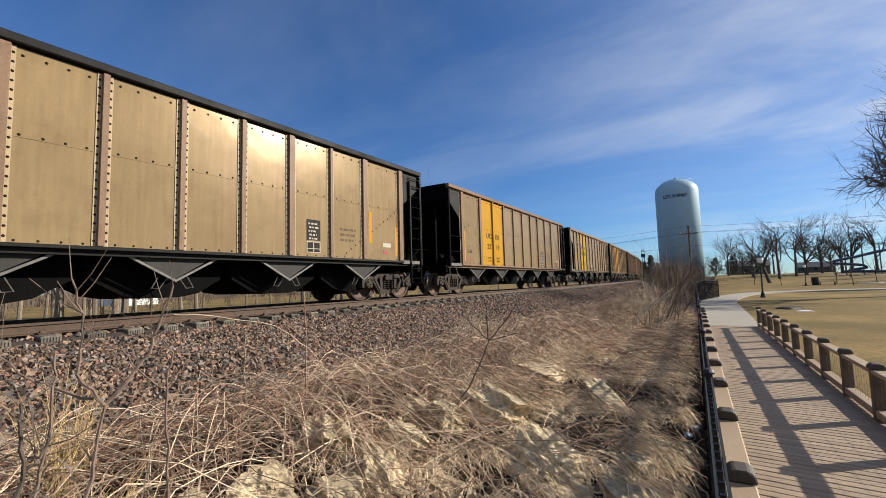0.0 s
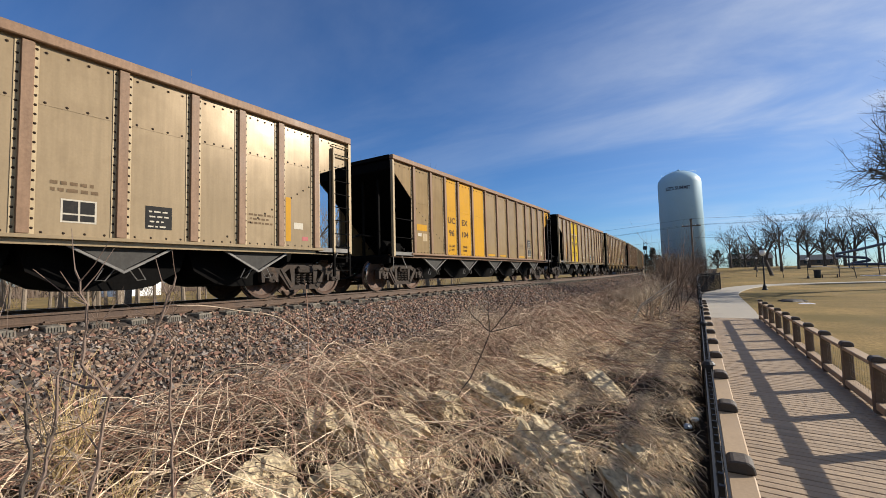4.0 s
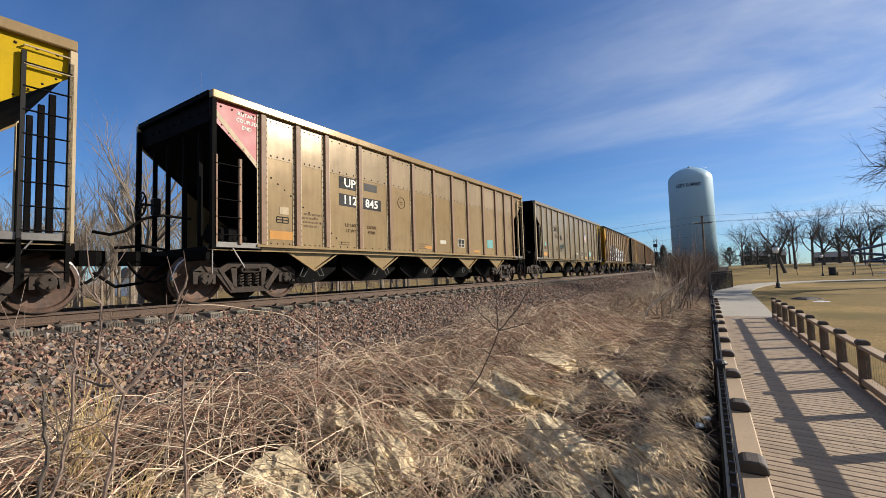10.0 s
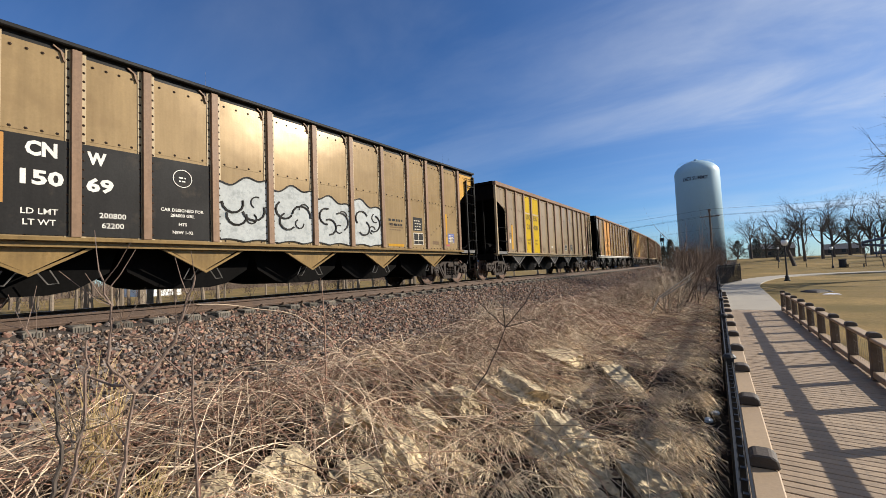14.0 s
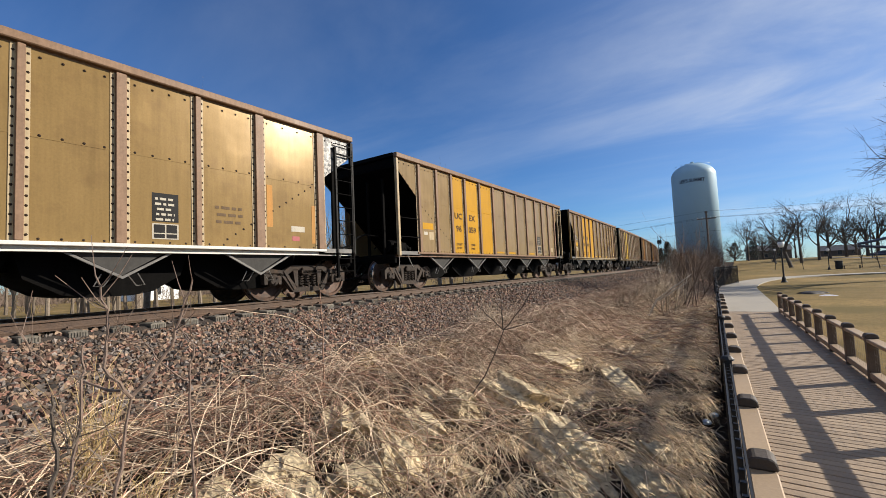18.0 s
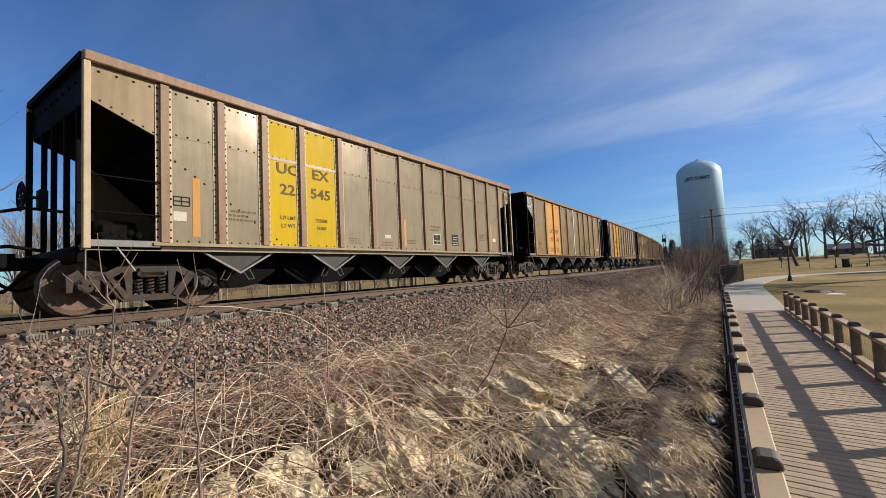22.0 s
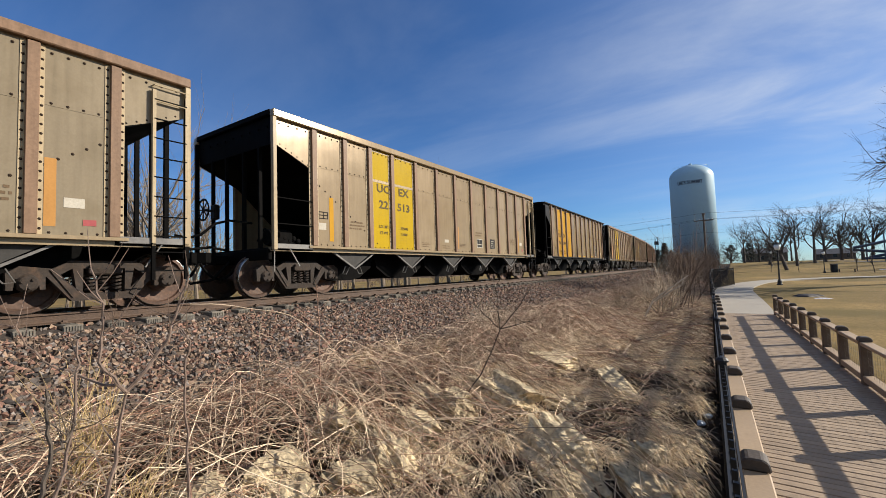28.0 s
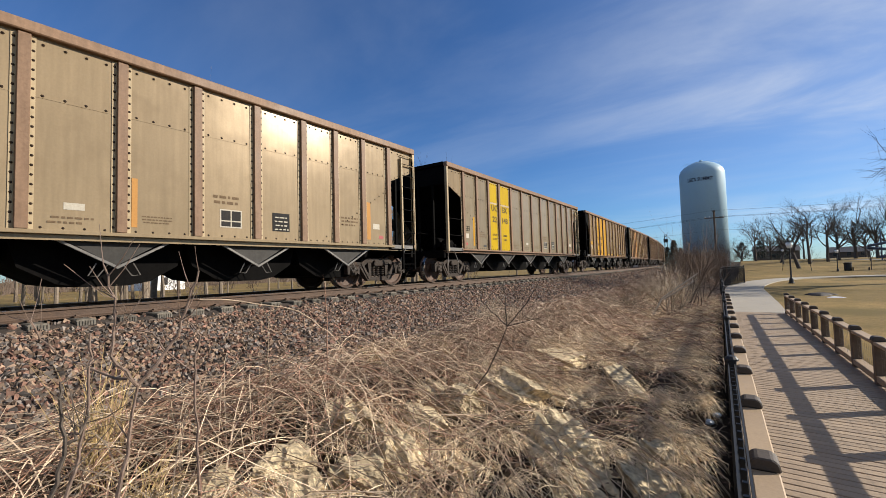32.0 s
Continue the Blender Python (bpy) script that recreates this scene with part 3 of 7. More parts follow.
def add_truck(car, y):
    tr = part("truck", cached("bolster", bolster, TRUCK_STEEL), None, car, "grimy cast steel truck with coil springs")
    tr.location = (0, y, 0)
    for a in (0, 180):
        part("side_frame", cached("side_frame", side_frame, TRUCK_STEEL), None, tr).matrix_basis = pose(0, 0, 0, 0, 0, a)
        for dy in (-0.17, 0.0, 0.17):
            part("spring", cached("spring", spring_coil(0), TRUCK_STEEL), None, tr).matrix_basis = pose(0, dy, 0, 0, 0, a)
    for dy in (-0.89, 0.89):
        w = part("wheelset", axle_mesh(), None, tr, "rusty wheels on an axle with bright treads")
        w.location = (0, 0, 0)
        w.matrix_parent_inverse = Matrix.Translation((0, dy, 0.457))
        WHEELSETS.append(w)


WHEELSETS = []


def axle_mesh():
    if "axle" not in made_meshes:
        bm = bmesh.new()
        wheel_pair(bm)
        n = len(bm.faces)
        tread_ring(bm)
        k = len(bm.faces)
        bearing_cap(bm)
        bm.faces.ensure_lookup_table()
        for f in bm.faces[n:k]:
            f.material_index = 1
        for f in bm.faces[k:]:
            f.material_index = 2
        me = bpy.data.meshes.new("wheelset")
        bm.to_mesh(me)
        bm.free()
        for m in (WHEEL_STEEL, TREAD_STEEL, TRUCK_STEEL):
            me.materials.append(m)
        made_meshes["axle"] = me
    return made_meshes["axle"]


def word(text, size, mat, parent, y, z, x=1.536, name="lettering", wide=1.0, bold=0.0):
    """Flat lettering on the side of a car; y is the middle of the word."""
    key = ("word", text, size, mat.name, wide, bold)
    if key not in made_meshes:
        cu = bpy.data.curves.new("lettering", "FONT")
        cu.body, cu.size, cu.align_x, cu.align_y, cu.extrude, cu.offset = text, size, "CENTER", "CENTER", 0.001, bold
        cu.resolution_u = 2
        ob = new("lettering", cu)
        bpy.context.view_layer.update()
        me = bpy.data.meshes.new_from_object(ob.evaluated_get(bpy.context.evaluated_depsgraph_get()))
        bpy.data.objects.remove(ob)
        bpy.data.curves.remove(cu)
        me.transform(Matrix(((0, 0, 1, 0), (wide, 0, 0, 0), (0, 1, 0, 0), (0, 0, 0, 1))))
        me.materials.clear()
        me.materials.append(mat)
        made_meshes[key] = me
    ob = part(name, made_meshes[key], None, parent)
    ob.location = (x, y, z)
    return ob


def patch(parent, y0, y1, z0, z1, mat, name="placard", x=1.5335, label=""):
    bm = bmesh.new()
    box(bm, x - 0.002, x + 0.001, y0, y1, z0, z1)
    return part(name, bm, mat, parent, label)


def stencil(parent, y0, y1, z0, z1, lines, mat, x=1.5355, seed=0, fill=0.55):
    """Small lettering that cannot be read: rows of short bars."""
    rnd = random.Random(seed)
    bm = bmesh.new()
    h = (z1 - z0) / lines
    for k in range(lines):
        y, z = y0 + rnd.random() * 0.05, z1 - (k + 1) * h
        stop = y1 - rnd.random() * (y1 - y0) * 0.25
        while y < stop:
            w = min(h * (0.4 + rnd.random() * 0.9), stop - y)
            if w > 0.008:
                box(bm, x - 0.001, x, y, y + w, z, z + h * fill)
            y += w + h * 0.35
    return tagged(part("stencil", bm, mat, parent), kind="stuff")


def coal_car(index, kind, body, post, ends, chord, paint=None, cut_paint=None, plate=None, ladder_lead=False, tail=None, white_post=None):
    """One hopper car; its leading end is at -y and the side towards the path at +x."""
    car = thing("hopper_car", "long steel coal hopper car with ribbed sides on rails", "railway car", group="cars of the coal train")
    ps = POSTS[kind]
    n = len(ps) - 1
    paint = paint or {}
    # flanges lighter than the web: the sun they catch is in the colour
    flange = body if body is STEEL_BROWN else FLANGE_CREAM
    lit = cut_paint if cut_paint in (STEEL_TAN, STEEL_GREY, STEEL_BROWN, STEEL_PALE, STEEL_OCHRE, PAINT_GOLD) else ends
    tail_m = tail or body
    for i in range(n):
        m = paint.get(i, body)
        if i == 0:
            m = cut_paint or ends
        if i == n - 1:
            m = tail or body
        part("side_panel", cached("side_panel/%s%d" % (kind, i), bay_sheet(kind, i, 1), m, (STEEL_PALE if m is STEEL_TAN else m) if kind == "c" else None), None, car)

    def back(bm):
        hi, lo = CUT[kind]
        slab(bm, [(-HALF, 3.80), (-HALF, hi), (ps[1] - HALF, lo), (ps[1] - HALF, 1.1), (HALF - ps[1], 1.1), (HALF - ps[1], lo), (HALF, hi), (HALF, 3.80)], "x", -1.53, -1.515)
    part("far_side", cached("far_side/" + kind, back, body), None, car)
    for k_, p_ in enumerate(ps[1:-1], 1):
        h_ = post_half(kind, k_)
        build_ = post_bar(h_, CHORD_FROM[kind] - 0.02)
        key_ = "side_post/%s%g" % (kind, h_)
        o = part("side_post", cached(key_, build_, post, flange), None, car)
        o.matrix_basis = pose(0, p_ - HALF, 0, 0, 0, 180)
        pm = paint[k_] if kind == "b" and k_ in paint and k_ - 1 in paint else (white_post if p_ == 7.15 and white_post else post)
        o = part("side_post", cached(key_, build_, pm, flange if pm is post else pm), None, car)
        o.location = (0, p_ - HALF, 0)
        if kind == "e":
            def gusset(bm):
                tube(bm, [(1.55, -0.26, 3.86), (1.55, -0.17, 3.80), (1.55, -0.13, 3.66)], 0.016, 4)
            part("gusset", cached("gusset", gusset, post), None, car).location = (0, p_ - HALF, 0)
    if kind == "a" and paint:
        # a pale band where the painted bays cross the seam, and a pale edge above
        for k_ in paint:
            patch(car, ps[k_] - HALF + 0.13, ps[k_ + 1] - HALF - 0.13, 2.915, 2.985, FLANGE_CREAM, "seam_strip", 1.5365)
            patch(car, ps[k_] - HALF + 0.13, ps[k_ + 1] - HALF - 0.13, 3.735, 3.778, FLANGE_CREAM, "seam_strip", 1.5345)
    tagged(part("rivets", cached("rivets/" + kind, rivets(kind), RIVET_DARK), None, car), kind="stuff")

    def chords(bm):
        for s in (-1, 1):
            box(bm, min(s * 1.49, s * 1.625), max(s * 1.49, s * 1.625), -HALF, HALF, CHORD_FROM[kind], 3.96, 0.015)
            if CHORD_FROM[kind] > 3.80:
                box(bm, min(s * 1.50, s * 1.53), max(s * 1.50, s * 1.53), -HALF, HALF, 3.80, CHORD_FROM[kind])
    part("top_chord", cached("top_chord/" + kind, chords, chord), None, car)

    def sill(bm):
        for s in (-1, 1):
            box(bm, min(s * 1.46, s * 1.60), max(s * 1.46, s * 1.60), -HALF + 0.9, HALF - 0.9, 1.06, 1.115, 0.006)
            box(bm, min(s * 1.40, s * 1.50), max(s * 1.40, s * 1.50), -HALF, HALF, 0.98, 1.058)
    part("side_sill", cached("side_sill", sill, plate or chord), None, car)
    for s in (-1, 1):
        # with BLACK_STEEL ends, the shade at the car's end is in the colour
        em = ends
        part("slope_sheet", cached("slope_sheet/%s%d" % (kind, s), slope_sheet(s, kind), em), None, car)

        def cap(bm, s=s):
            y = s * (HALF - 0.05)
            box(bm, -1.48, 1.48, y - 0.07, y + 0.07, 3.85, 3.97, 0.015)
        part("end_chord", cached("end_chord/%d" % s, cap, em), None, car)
        for x in (-1.56, 1.56):
            def corner(bm, x=x, s=s):
                y = s * (HALF - 0.04)
                box(bm, x - 0.04, x + 0.05, y - 0.045, y + 0.045, 1.0, 3.80, 0.008)
            part("corner_post", cached("corner_post/%d%g" % (s, x), corner, ((FLANGE_CREAM if lit in (STEEL_TAN, STEEL_GREY, STEEL_PALE) else lit) if x > 0 else ends) if s < 0 else (DARK_CHAR if tail_m not in (STEEL_TAN, STEEL_GREY, STEEL_PALE, PAINT_YELLOW) else FLANGE_CREAM)), None, car)
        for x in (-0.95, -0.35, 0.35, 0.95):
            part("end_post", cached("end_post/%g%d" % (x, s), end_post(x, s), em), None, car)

        def deck(bm, s=s):
            a, b = sorted((s * (HALF - 1.05), s * HALF))
            box(bm, -1.52, 1.52, a, b, 1.0, 1.06, 0.008)
            box(bm, -1.45, 1.45, s * HALF - 0.06, s * HALF + 0.06, 0.80, 1.02, 0.01)
        part("end_platform", cached("end_platform/%d" % s, deck, em if s < 0 else BLACK_STEEL), None, car)

        def step_edge(bm, s=s):
            a, b = sorted((s * (HALF - ps[1] + 0.07), s * (HALF - 0.09)))
            box(bm, 1.521, 1.575, a, b, 1.03, 1.135, 0.006)
            tube(bm, [(1.55, s * (HALF - 0.04), 1.0), (1.55, s * (HALF - 0.04), 0.55)], 0.012, 4)
            tube(bm, [(1.55, s * (HALF - 0.42), 1.03), (1.55, s * (HALF - 0.66), 0.66)], 0.014, 4)
        part("end_step", cached("end_step/%s%d" % (kind, s), step_edge, EDGE_GREY), None, car)

        def coupler(bm, s=s):
            box(bm, -0.10, 0.10, min(s * HALF, s * (HALF + 0.50)), max(s * HALF, s * (HALF + 0.50)), 0.74, 0.94, 0.03)
            y = s * (HALF + 0.66)
            slab(bm, [(-0.17, y - 0.22 * s), (0.17, y - 0.22 * s), (0.22, y), (0.10, y + 0.17 * s), (-0.10, y + 0.17 * s), (-0.22, y)], "z", 0.74, 1.0)
        part("coupler", cached("coupler/%d" % s, coupler, BLACK_STEEL), None, car)

        def hose(bm, s=s):
            pts = [(0.42 - 0.2 * f, s * (HALF + 0.05 + 0.75 * f), 0.80 - 1.5 * f * (1 - f)) for f in (k / 8 for k in range(9))]
            tube(bm, pts, 0.028, 6)
            if s < 0:
                tube(bm, [(0.75, -HALF + 0.05, 1.62), (0.75, -HALF - 0.45, 1.64), (0.74, -HALF - 0.75, 1.55), (0.70, -HALF - 1.0, 1.32), (0.62, -HALF - 1.2, 1.25), (0.5, -HALF - 1.4, 1.3)], 0.026, 6)
                tube(bm, [(0.1, -HALF - 0.1, 1.05), (0.1, -HALF - 0.5, 1.12), (0.1, -HALF - 0.95, 1.06)], 0.03, 6)
                tube(bm, [(0.3, -HALF - 0.2, 0.8), (0.35, -HALF - 0.6, 0.42), (0.3, -HALF - 1.0, 0.36), (0.25, -HALF - 1.3, 0.62)], 0.03, 6)
        part("air_hose", cached("air_hose/%d" % s, hose, BLACK_STEEL), None, car)
        add_truck(car, s * (HALF - 1.05))

    def floor_sheet(bm):
        box(bm, -1.5, 1.5, -HALF + 2.85, HALF - 2.85, 1.10, 1.13)
        for k in range(4):
            y = -4.4 + 8.8 * (k + 0.5) / 4
            slab(bm, [(y - 0.5, 1.13), (y + 0.5, 1.13), (y, 1.7)], "x", -1.5, 1.5)
    # floor, sill and outlets: underbody shade painted in as near-black
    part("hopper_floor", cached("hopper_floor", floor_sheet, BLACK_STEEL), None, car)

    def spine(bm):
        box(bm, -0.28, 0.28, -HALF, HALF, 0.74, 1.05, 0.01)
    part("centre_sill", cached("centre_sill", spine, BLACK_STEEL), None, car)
    om = plate if kind == "c" else STEEL_BROWN if kind == "e" and ends is PAINT_GOLD else PLATE_GREY
    oe = EDGE_GREY if om is PLATE_GREY else om
    for k in range(5):
        y = -4.7 + k * 2.35
        # outlet body coloured as dark as the shade beneath the car
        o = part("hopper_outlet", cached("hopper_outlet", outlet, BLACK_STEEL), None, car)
        o.location = (0, y, 0)
        part("outlet_plate", cached("outlet_plate", outlet_plate, om), None, o)
        part("outlet_flange", cached("outlet_flange", outlet_flange, oe), None, o)
        part("outlet_arm", cached("outlet_arm", outlet_arm(0), EDGE_GREY), None, o)
    # ladders and grab irons
    if ladder_lead:
        part("ladder", cached("ladder/lead", ladder(-HALF + 0.08, -HALF + 0.55, 1.1, 2.75, 5), post, BLACK_STEEL), None, car)
    else:
        def grabs(bm):
            tube(bm, [(1.585, -HALF, 0), (1.585, -HALF + 1.0, 0)], 0.015, 5)
        for z in (1.55, 2.10):
            part("grab_iron", cached("grab_iron", grabs, ends), None, car).location = (0, 0, z)
    part("ladder", cached("ladder/tail", ladder(HALF - 0.56, HALF - 0.06, 1.0, 3.6, 8), FLANGE_CREAM if tail_m in (STEEL_TAN, STEEL_GREY, STEEL_PALE) else DARK_CHAR, BLACK_STEEL), None, car)
    def tail_bars(bm):
        for z in (3.42, 3.68):
            tube(bm, [(1.535, HALF - 0.56, z), (1.60, HALF - 0.56, z), (1.60, HALF - 0.03, z), (1.535, HALF - 0.03, z)], 0.013, 5)
    part("grab_iron", cached("grab_iron/tail", tail_bars, FLANGE_CREAM if tail_m in (STEEL_TAN, STEEL_GREY, STEEL_PALE, PAINT_YELLOW) else DARK_CHAR), None, car)
    part("ladder", cached("ladder/low", ladder(HALF - 0.56, HALF - 0.06, 0.45, 1.05, 2), BLACK_STEEL, BLACK_STEEL), None, car)

    def brake_gear(bm):
        e = -1 if kind in ("a", "c") else 1
        y = e * (HALF + 0.22)
        lathe(bm, [(0.24, y - 0.02), (0.27, y), (0.24, y + 0.02), (0.22, y)], 18, "y", (-0.75, 0, 2.05), False)
        for k in range(4):
            a = k * math.pi / 4
            tube(bm, [(-0.75 + 0.24 * math.cos(a), y, 2.05 + 0.24 * math.sin(a)), (-0.75 - 0.24 * math.cos(a), y, 2.05 - 0.24 * math.sin(a))], 0.014, 4)
        tube(bm, [(-0.75, y, 2.05), (-0.75, e * (HALF - 0.12), 2.05)], 0.03, 6)
        ya, yb = sorted((e * (HALF - 0.12), e * (HALF + 0.01)))
        box(bm, -0.85, -0.65, ya, yb, 1.85, 2.2, 0.02)
    part("brake_wheel", cached("brake_wheel/" + kind, brake_gear, DARK_CHAR), None, car)

    def valve(bm):
        lathe(bm, [(0.17, -HALF + 0.30), (0.19, -HALF + 0.36), (0.19, -HALF + 0.80), (0.17, -HALF + 0.86)], 12, "y", (0.9, 0, 1.32))
        for k in range(5):
            lathe(bm, [(0.05, 1.3), (0.06, 1.31), (0.06, 1.37), (0.03, 1.39)], 8, "x", (0, -HALF + 0.30 + 0.12 * k, 1.22 + 0.05 * (k % 2)))
        box(bm, 1.22, 1.32, -HALF + 0.2, -HALF + 0.86, 1.10, 1.26, 0.02)
        box(bm, 1.15, 1.38, -HALF + 0.28, -HALF + 0.62, 1.07, 1.40, 0.02)
        tube(bm, [(1.2, -HALF + 0.4, 1.3), (0.6, -HALF + 0.45, 1.55), (0.1, -HALF + 0.6, 1.3)], 0.02, 5)
    part("brake_valve", cached("brake_valve", valve, BLACK_STEEL), None, car)
    return car


def bay_mid(kind, i):
    return (POSTS[kind][i] + POSTS[kind][i + 1]) / 2 - HALF


def usual_stencils(car, kind, seed, skip=()):
    """The plates, load lines and touched-up patches that each make of car carries."""
    rnd = random.Random(seed)
    ps = POSTS[kind]
    n = len(ps) - 1

    def mid(i):
        return bay_mid(kind, min(i, n - 2))

    def grid_plate(y, z, w, h):
        lo = patch(car, y - w, y + w, z - h, z + h, DULL_WHITE, label="white-framed data plate")
        for a, b in ((-0.88, -0.06), (0.06, 0.88)):
            for c, d in ((-0.2, 0.86), (-0.86, -0.34)):
                patch(lo, y + a * w, y + b * w, z + c * h, z + d * h, DARK_CHAR, "cell", 1.5365)

    def outline(y, z, w, h, mat):
        bm = bmesh.new()
        for z_ in (z - h, z, z + h):
            box(bm, 1.5335, 1.536, y - w, y + w, z_ - 0.010, z_ + 0.010)
        for y_ in (y - w, y, y + w):
            box(bm, 1.5335, 1.536, y_ - 0.010, y_ + 0.010, z - h, z + h)
        part("placard", bm, mat, car, "small dark outlined grid mark")

    strip = (PAINT_AMBER, PAINT_ORANGE, PAINT_AMBER)[seed % 3]
    if kind == "a":
        y = mid(1)
        outline(y - 0.20, 1.84, 0.13, 0.075, PAINT_BLACK)
        patch(car, y - 0.33, y - 0.12, 1.50, 1.66, DULL_WHITE, "decal")
        patch(car, y + 0.20 if seed % 2 else y - 0.02, y + 0.31 if seed % 2 else y + 0.11, 1.24, 2.28, strip, "touch_up_paint")
        if seed % 4:
            patch(car, y - 0.36, y - 0.20, 1.25, 1.34, PAINT_RED, "decal")
        y = mid(2)
        stencil(car, y - 0.30, y + 0.26, 1.58, 1.82, 3, STENCIL_FAINT, seed=seed, fill=0.45)
        if seed % 2:
            patch(car, y + 0.02, y + 0.26, 1.22, 1.30, PLATE_GREY, "painted_over_mark")
        stencil(car, mid(5) - 0.3, mid(5) + 0.2, 1.24, 1.40, 3, STENCIL_FAINT, seed=seed + 3, fill=0.4)
        patch(car, mid(6) - 0.12, mid(6) + 0.12, 1.42, 1.52, DULL_WHITE, "decal")
        stencil(car, mid(6) - 0.3, mid(6) + 0.25, 1.22, 1.36, 2, STENCIL_FAINT, seed=seed + 4, fill=0.4)
        stencil(car, mid(7) - 0.3, mid(7) + 0.2, 1.30, 1.44, 3, STENCIL_FAINT, seed=seed + 5, fill=0.4)
        if seed % 2 == 0:
            patch(car, ps[7] - HALF + 0.14, ps[7] - HALF + 0.22, 1.22, 2.0, PAINT_ORANGE, "touch_up_paint")
        grid_plate(mid(8) + 0.05, 1.48, 0.21, 0.17)
        stencil(car, mid(8) - 0.3, mid(8) + 0.3, 1.75, 1.95, 2, STENCIL_FAINT, seed=seed + 6, fill=0.5)
        bp = patch(car, mid(9) - 0.20, mid(9) + 0.20, 1.30, 1.68, DARK_CHAR, label="black stencilled data plate")
        stencil(bp, mid(9) - 0.17, mid(9) + 0.18, 1.33, 1.66, 4, DULL_WHITE, 1.5365, seed, 0.30)
        stencil(car, mid(11) - 0.3, mid(11) + 0.3, 1.55, 1.80, 3, STENCIL_FAINT, seed=seed + 7, fill=0.45)
        patch(car, ps[12] - HALF + 0.14, ps[12] - HALF + 0.27, 1.24, 2.2, strip, "touch_up_paint")
        patch(car, mid(12) - 0.12, mid(12) + 0.12, 1.52, 1.66, DULL_WHITE, "decal")
        patch(car, mid(12) + 0.10, mid(12) + 0.26, 1.27, 1.36, PAINT_RED, "decal")
        return
    if kind == "b":
        y = ps[1] - HALF
        patch(car, y + 0.17, y + 0.27, 1.24, 2.36, strip, "touch_up_paint")
        outline(y + 0.62, 1.62, 0.15, 0.05, PAINT_BROWN)
        stencil(car, y + 0.48, y + 0.72, 1.78, 1.90, 2, STENCIL_FAINT, seed=seed, fill=0.4)
        patch(car, y + 0.34, y + 0.48, 1.27, 1.36, PAINT_RED, "decal")
        y = mid(8)
        bp = patch(car, y - 0.14, y + 0.26, 1.50, 1.98, DARK_CHAR, label="black stencilled data plate")
        stencil(bp, y - 0.10, y + 0.22, 1.52, 1.95, 5, DULL_WHITE, 1.5365, seed, 0.45)
        grid_plate(y + 0.06, 1.34, 0.20, 0.13)
        y = mid(n - 2)
        patch(car, y - 0.02, y + 0.32, 1.48, 1.60, DULL_WHITE, "decal")
        patch(car, y + 0.0, y + 0.18, 1.28, 1.38, PAINT_RED, "decal")
        patch(car, ps[n - 2] - HALF + 0.17, ps[n - 2] - HALF + 0.30, 1.55, 2.42, strip, "touch_up_paint")
        patch(car, ps[n - 1] - HALF - 0.24, ps[n - 1] - HALF - 0.15, 1.24, 2.1, PAINT_ORANGE, "touch_up_paint")
        stencil(car, mid(n - 3) - 0.3, mid(n - 3) + 0.3, 1.55, 1.95, 3, STENCIL_FAINT, seed=seed + 2, fill=0.4)
        return
    if kind == "c":
        y = mid(1)
        outline(y + 0.05, 1.66, 0.14, 0.06, PAINT_BLACK)
        patch(car, y - 0.26, y + 0.30, 1.24, 1.42, PAINT_ORANGE, "touch_up_paint")
        patch(car, y - 0.02, y + 0.20, 1.78, 1.94, PAINT_TEAL if seed == 53 else FLANGE_CREAM, "decal")
        stencil(car, mid(2) - 0.28, mid(2) + 0.30, 1.56, 1.92, 4, STENCIL_FAINT, seed=seed, fill=0.45)
        stencil(car, mid(3) - 0.2, mid(3) + 0.3, 1.20, 1.32, 2, STENCIL_FAINT, seed=seed + 1, fill=0.4)
        stencil(car, mid(6) - 0.3, mid(6) + 0.2, 1.22, 1.42, 3, STENCIL_FAINT, seed=seed + 2, fill=0.4)
        patch(car, mid(7) - 0.2, mid(7) + 0.15, 1.42, 1.54, DULL_WHITE, "decal")
        grid_plate(mid(8) + 0.05, 1.50, 0.22, 0.15)
        return
    # the fourth and fifth makes
    y = mid(1)
    if kind == "d":
        patch(car, y - 0.30, y + 0.26, 1.84, 2.04, PAINT_AMBER, "touch_up_paint")
        patch(car, y - 0.25, y - 0.06, 1.66, 1.76, DULL_WHITE, "decal")
        patch(car, y + 0.02, y + 0.26, 1.52, 1.76, FLANGE_CREAM, "decal")
    else:
        patch(car, ps[1] - HALF + 0.13, ps[1] - HALF + 0.24, 1.24, 2.2, PAINT_AMBER, "touch_up_paint")
        outline(y + 0.16, 1.60, 0.12, 0.05, PAINT_BROWN)
        stencil(car, y - 0.2, y + 0.02, 1.70, 1.80, 1, PAINT_BROWN, seed=seed, fill=0.5)
    for k in (6, 7, 9):
        patch(car, mid(k) - 0.33, mid(k) + 0.33, 1.17, 1.24, PAINT_AMBER, "touch_up_paint")
    k = n - 4
    y = mid(k)
    bp = patch(car, y - 0.22, y + 0.22, 1.66, 2.06, DARK_CHAR, label="black stencilled data plate")
    stencil(bp, y - 0.18, y + 0.19, 1.69, 2.03, 4, DULL_WHITE, 1.5365, seed, 0.35)
    grid_plate(y + 0.02, 1.42, 0.24, 0.18)
    stencil(car, mid(k - 1) - 0.3, mid(k - 1) + 0.3, 1.62, 1.84, 3, STENCIL_FAINT, seed=seed + 2, fill=0.4)
    patch(car, mid(k + 1) - 0.16, mid(k + 1) + 0.16, 1.28, 1.38, STENCIL_FAINT, "painted_over_mark")
    y = ps[n - 2] - HALF
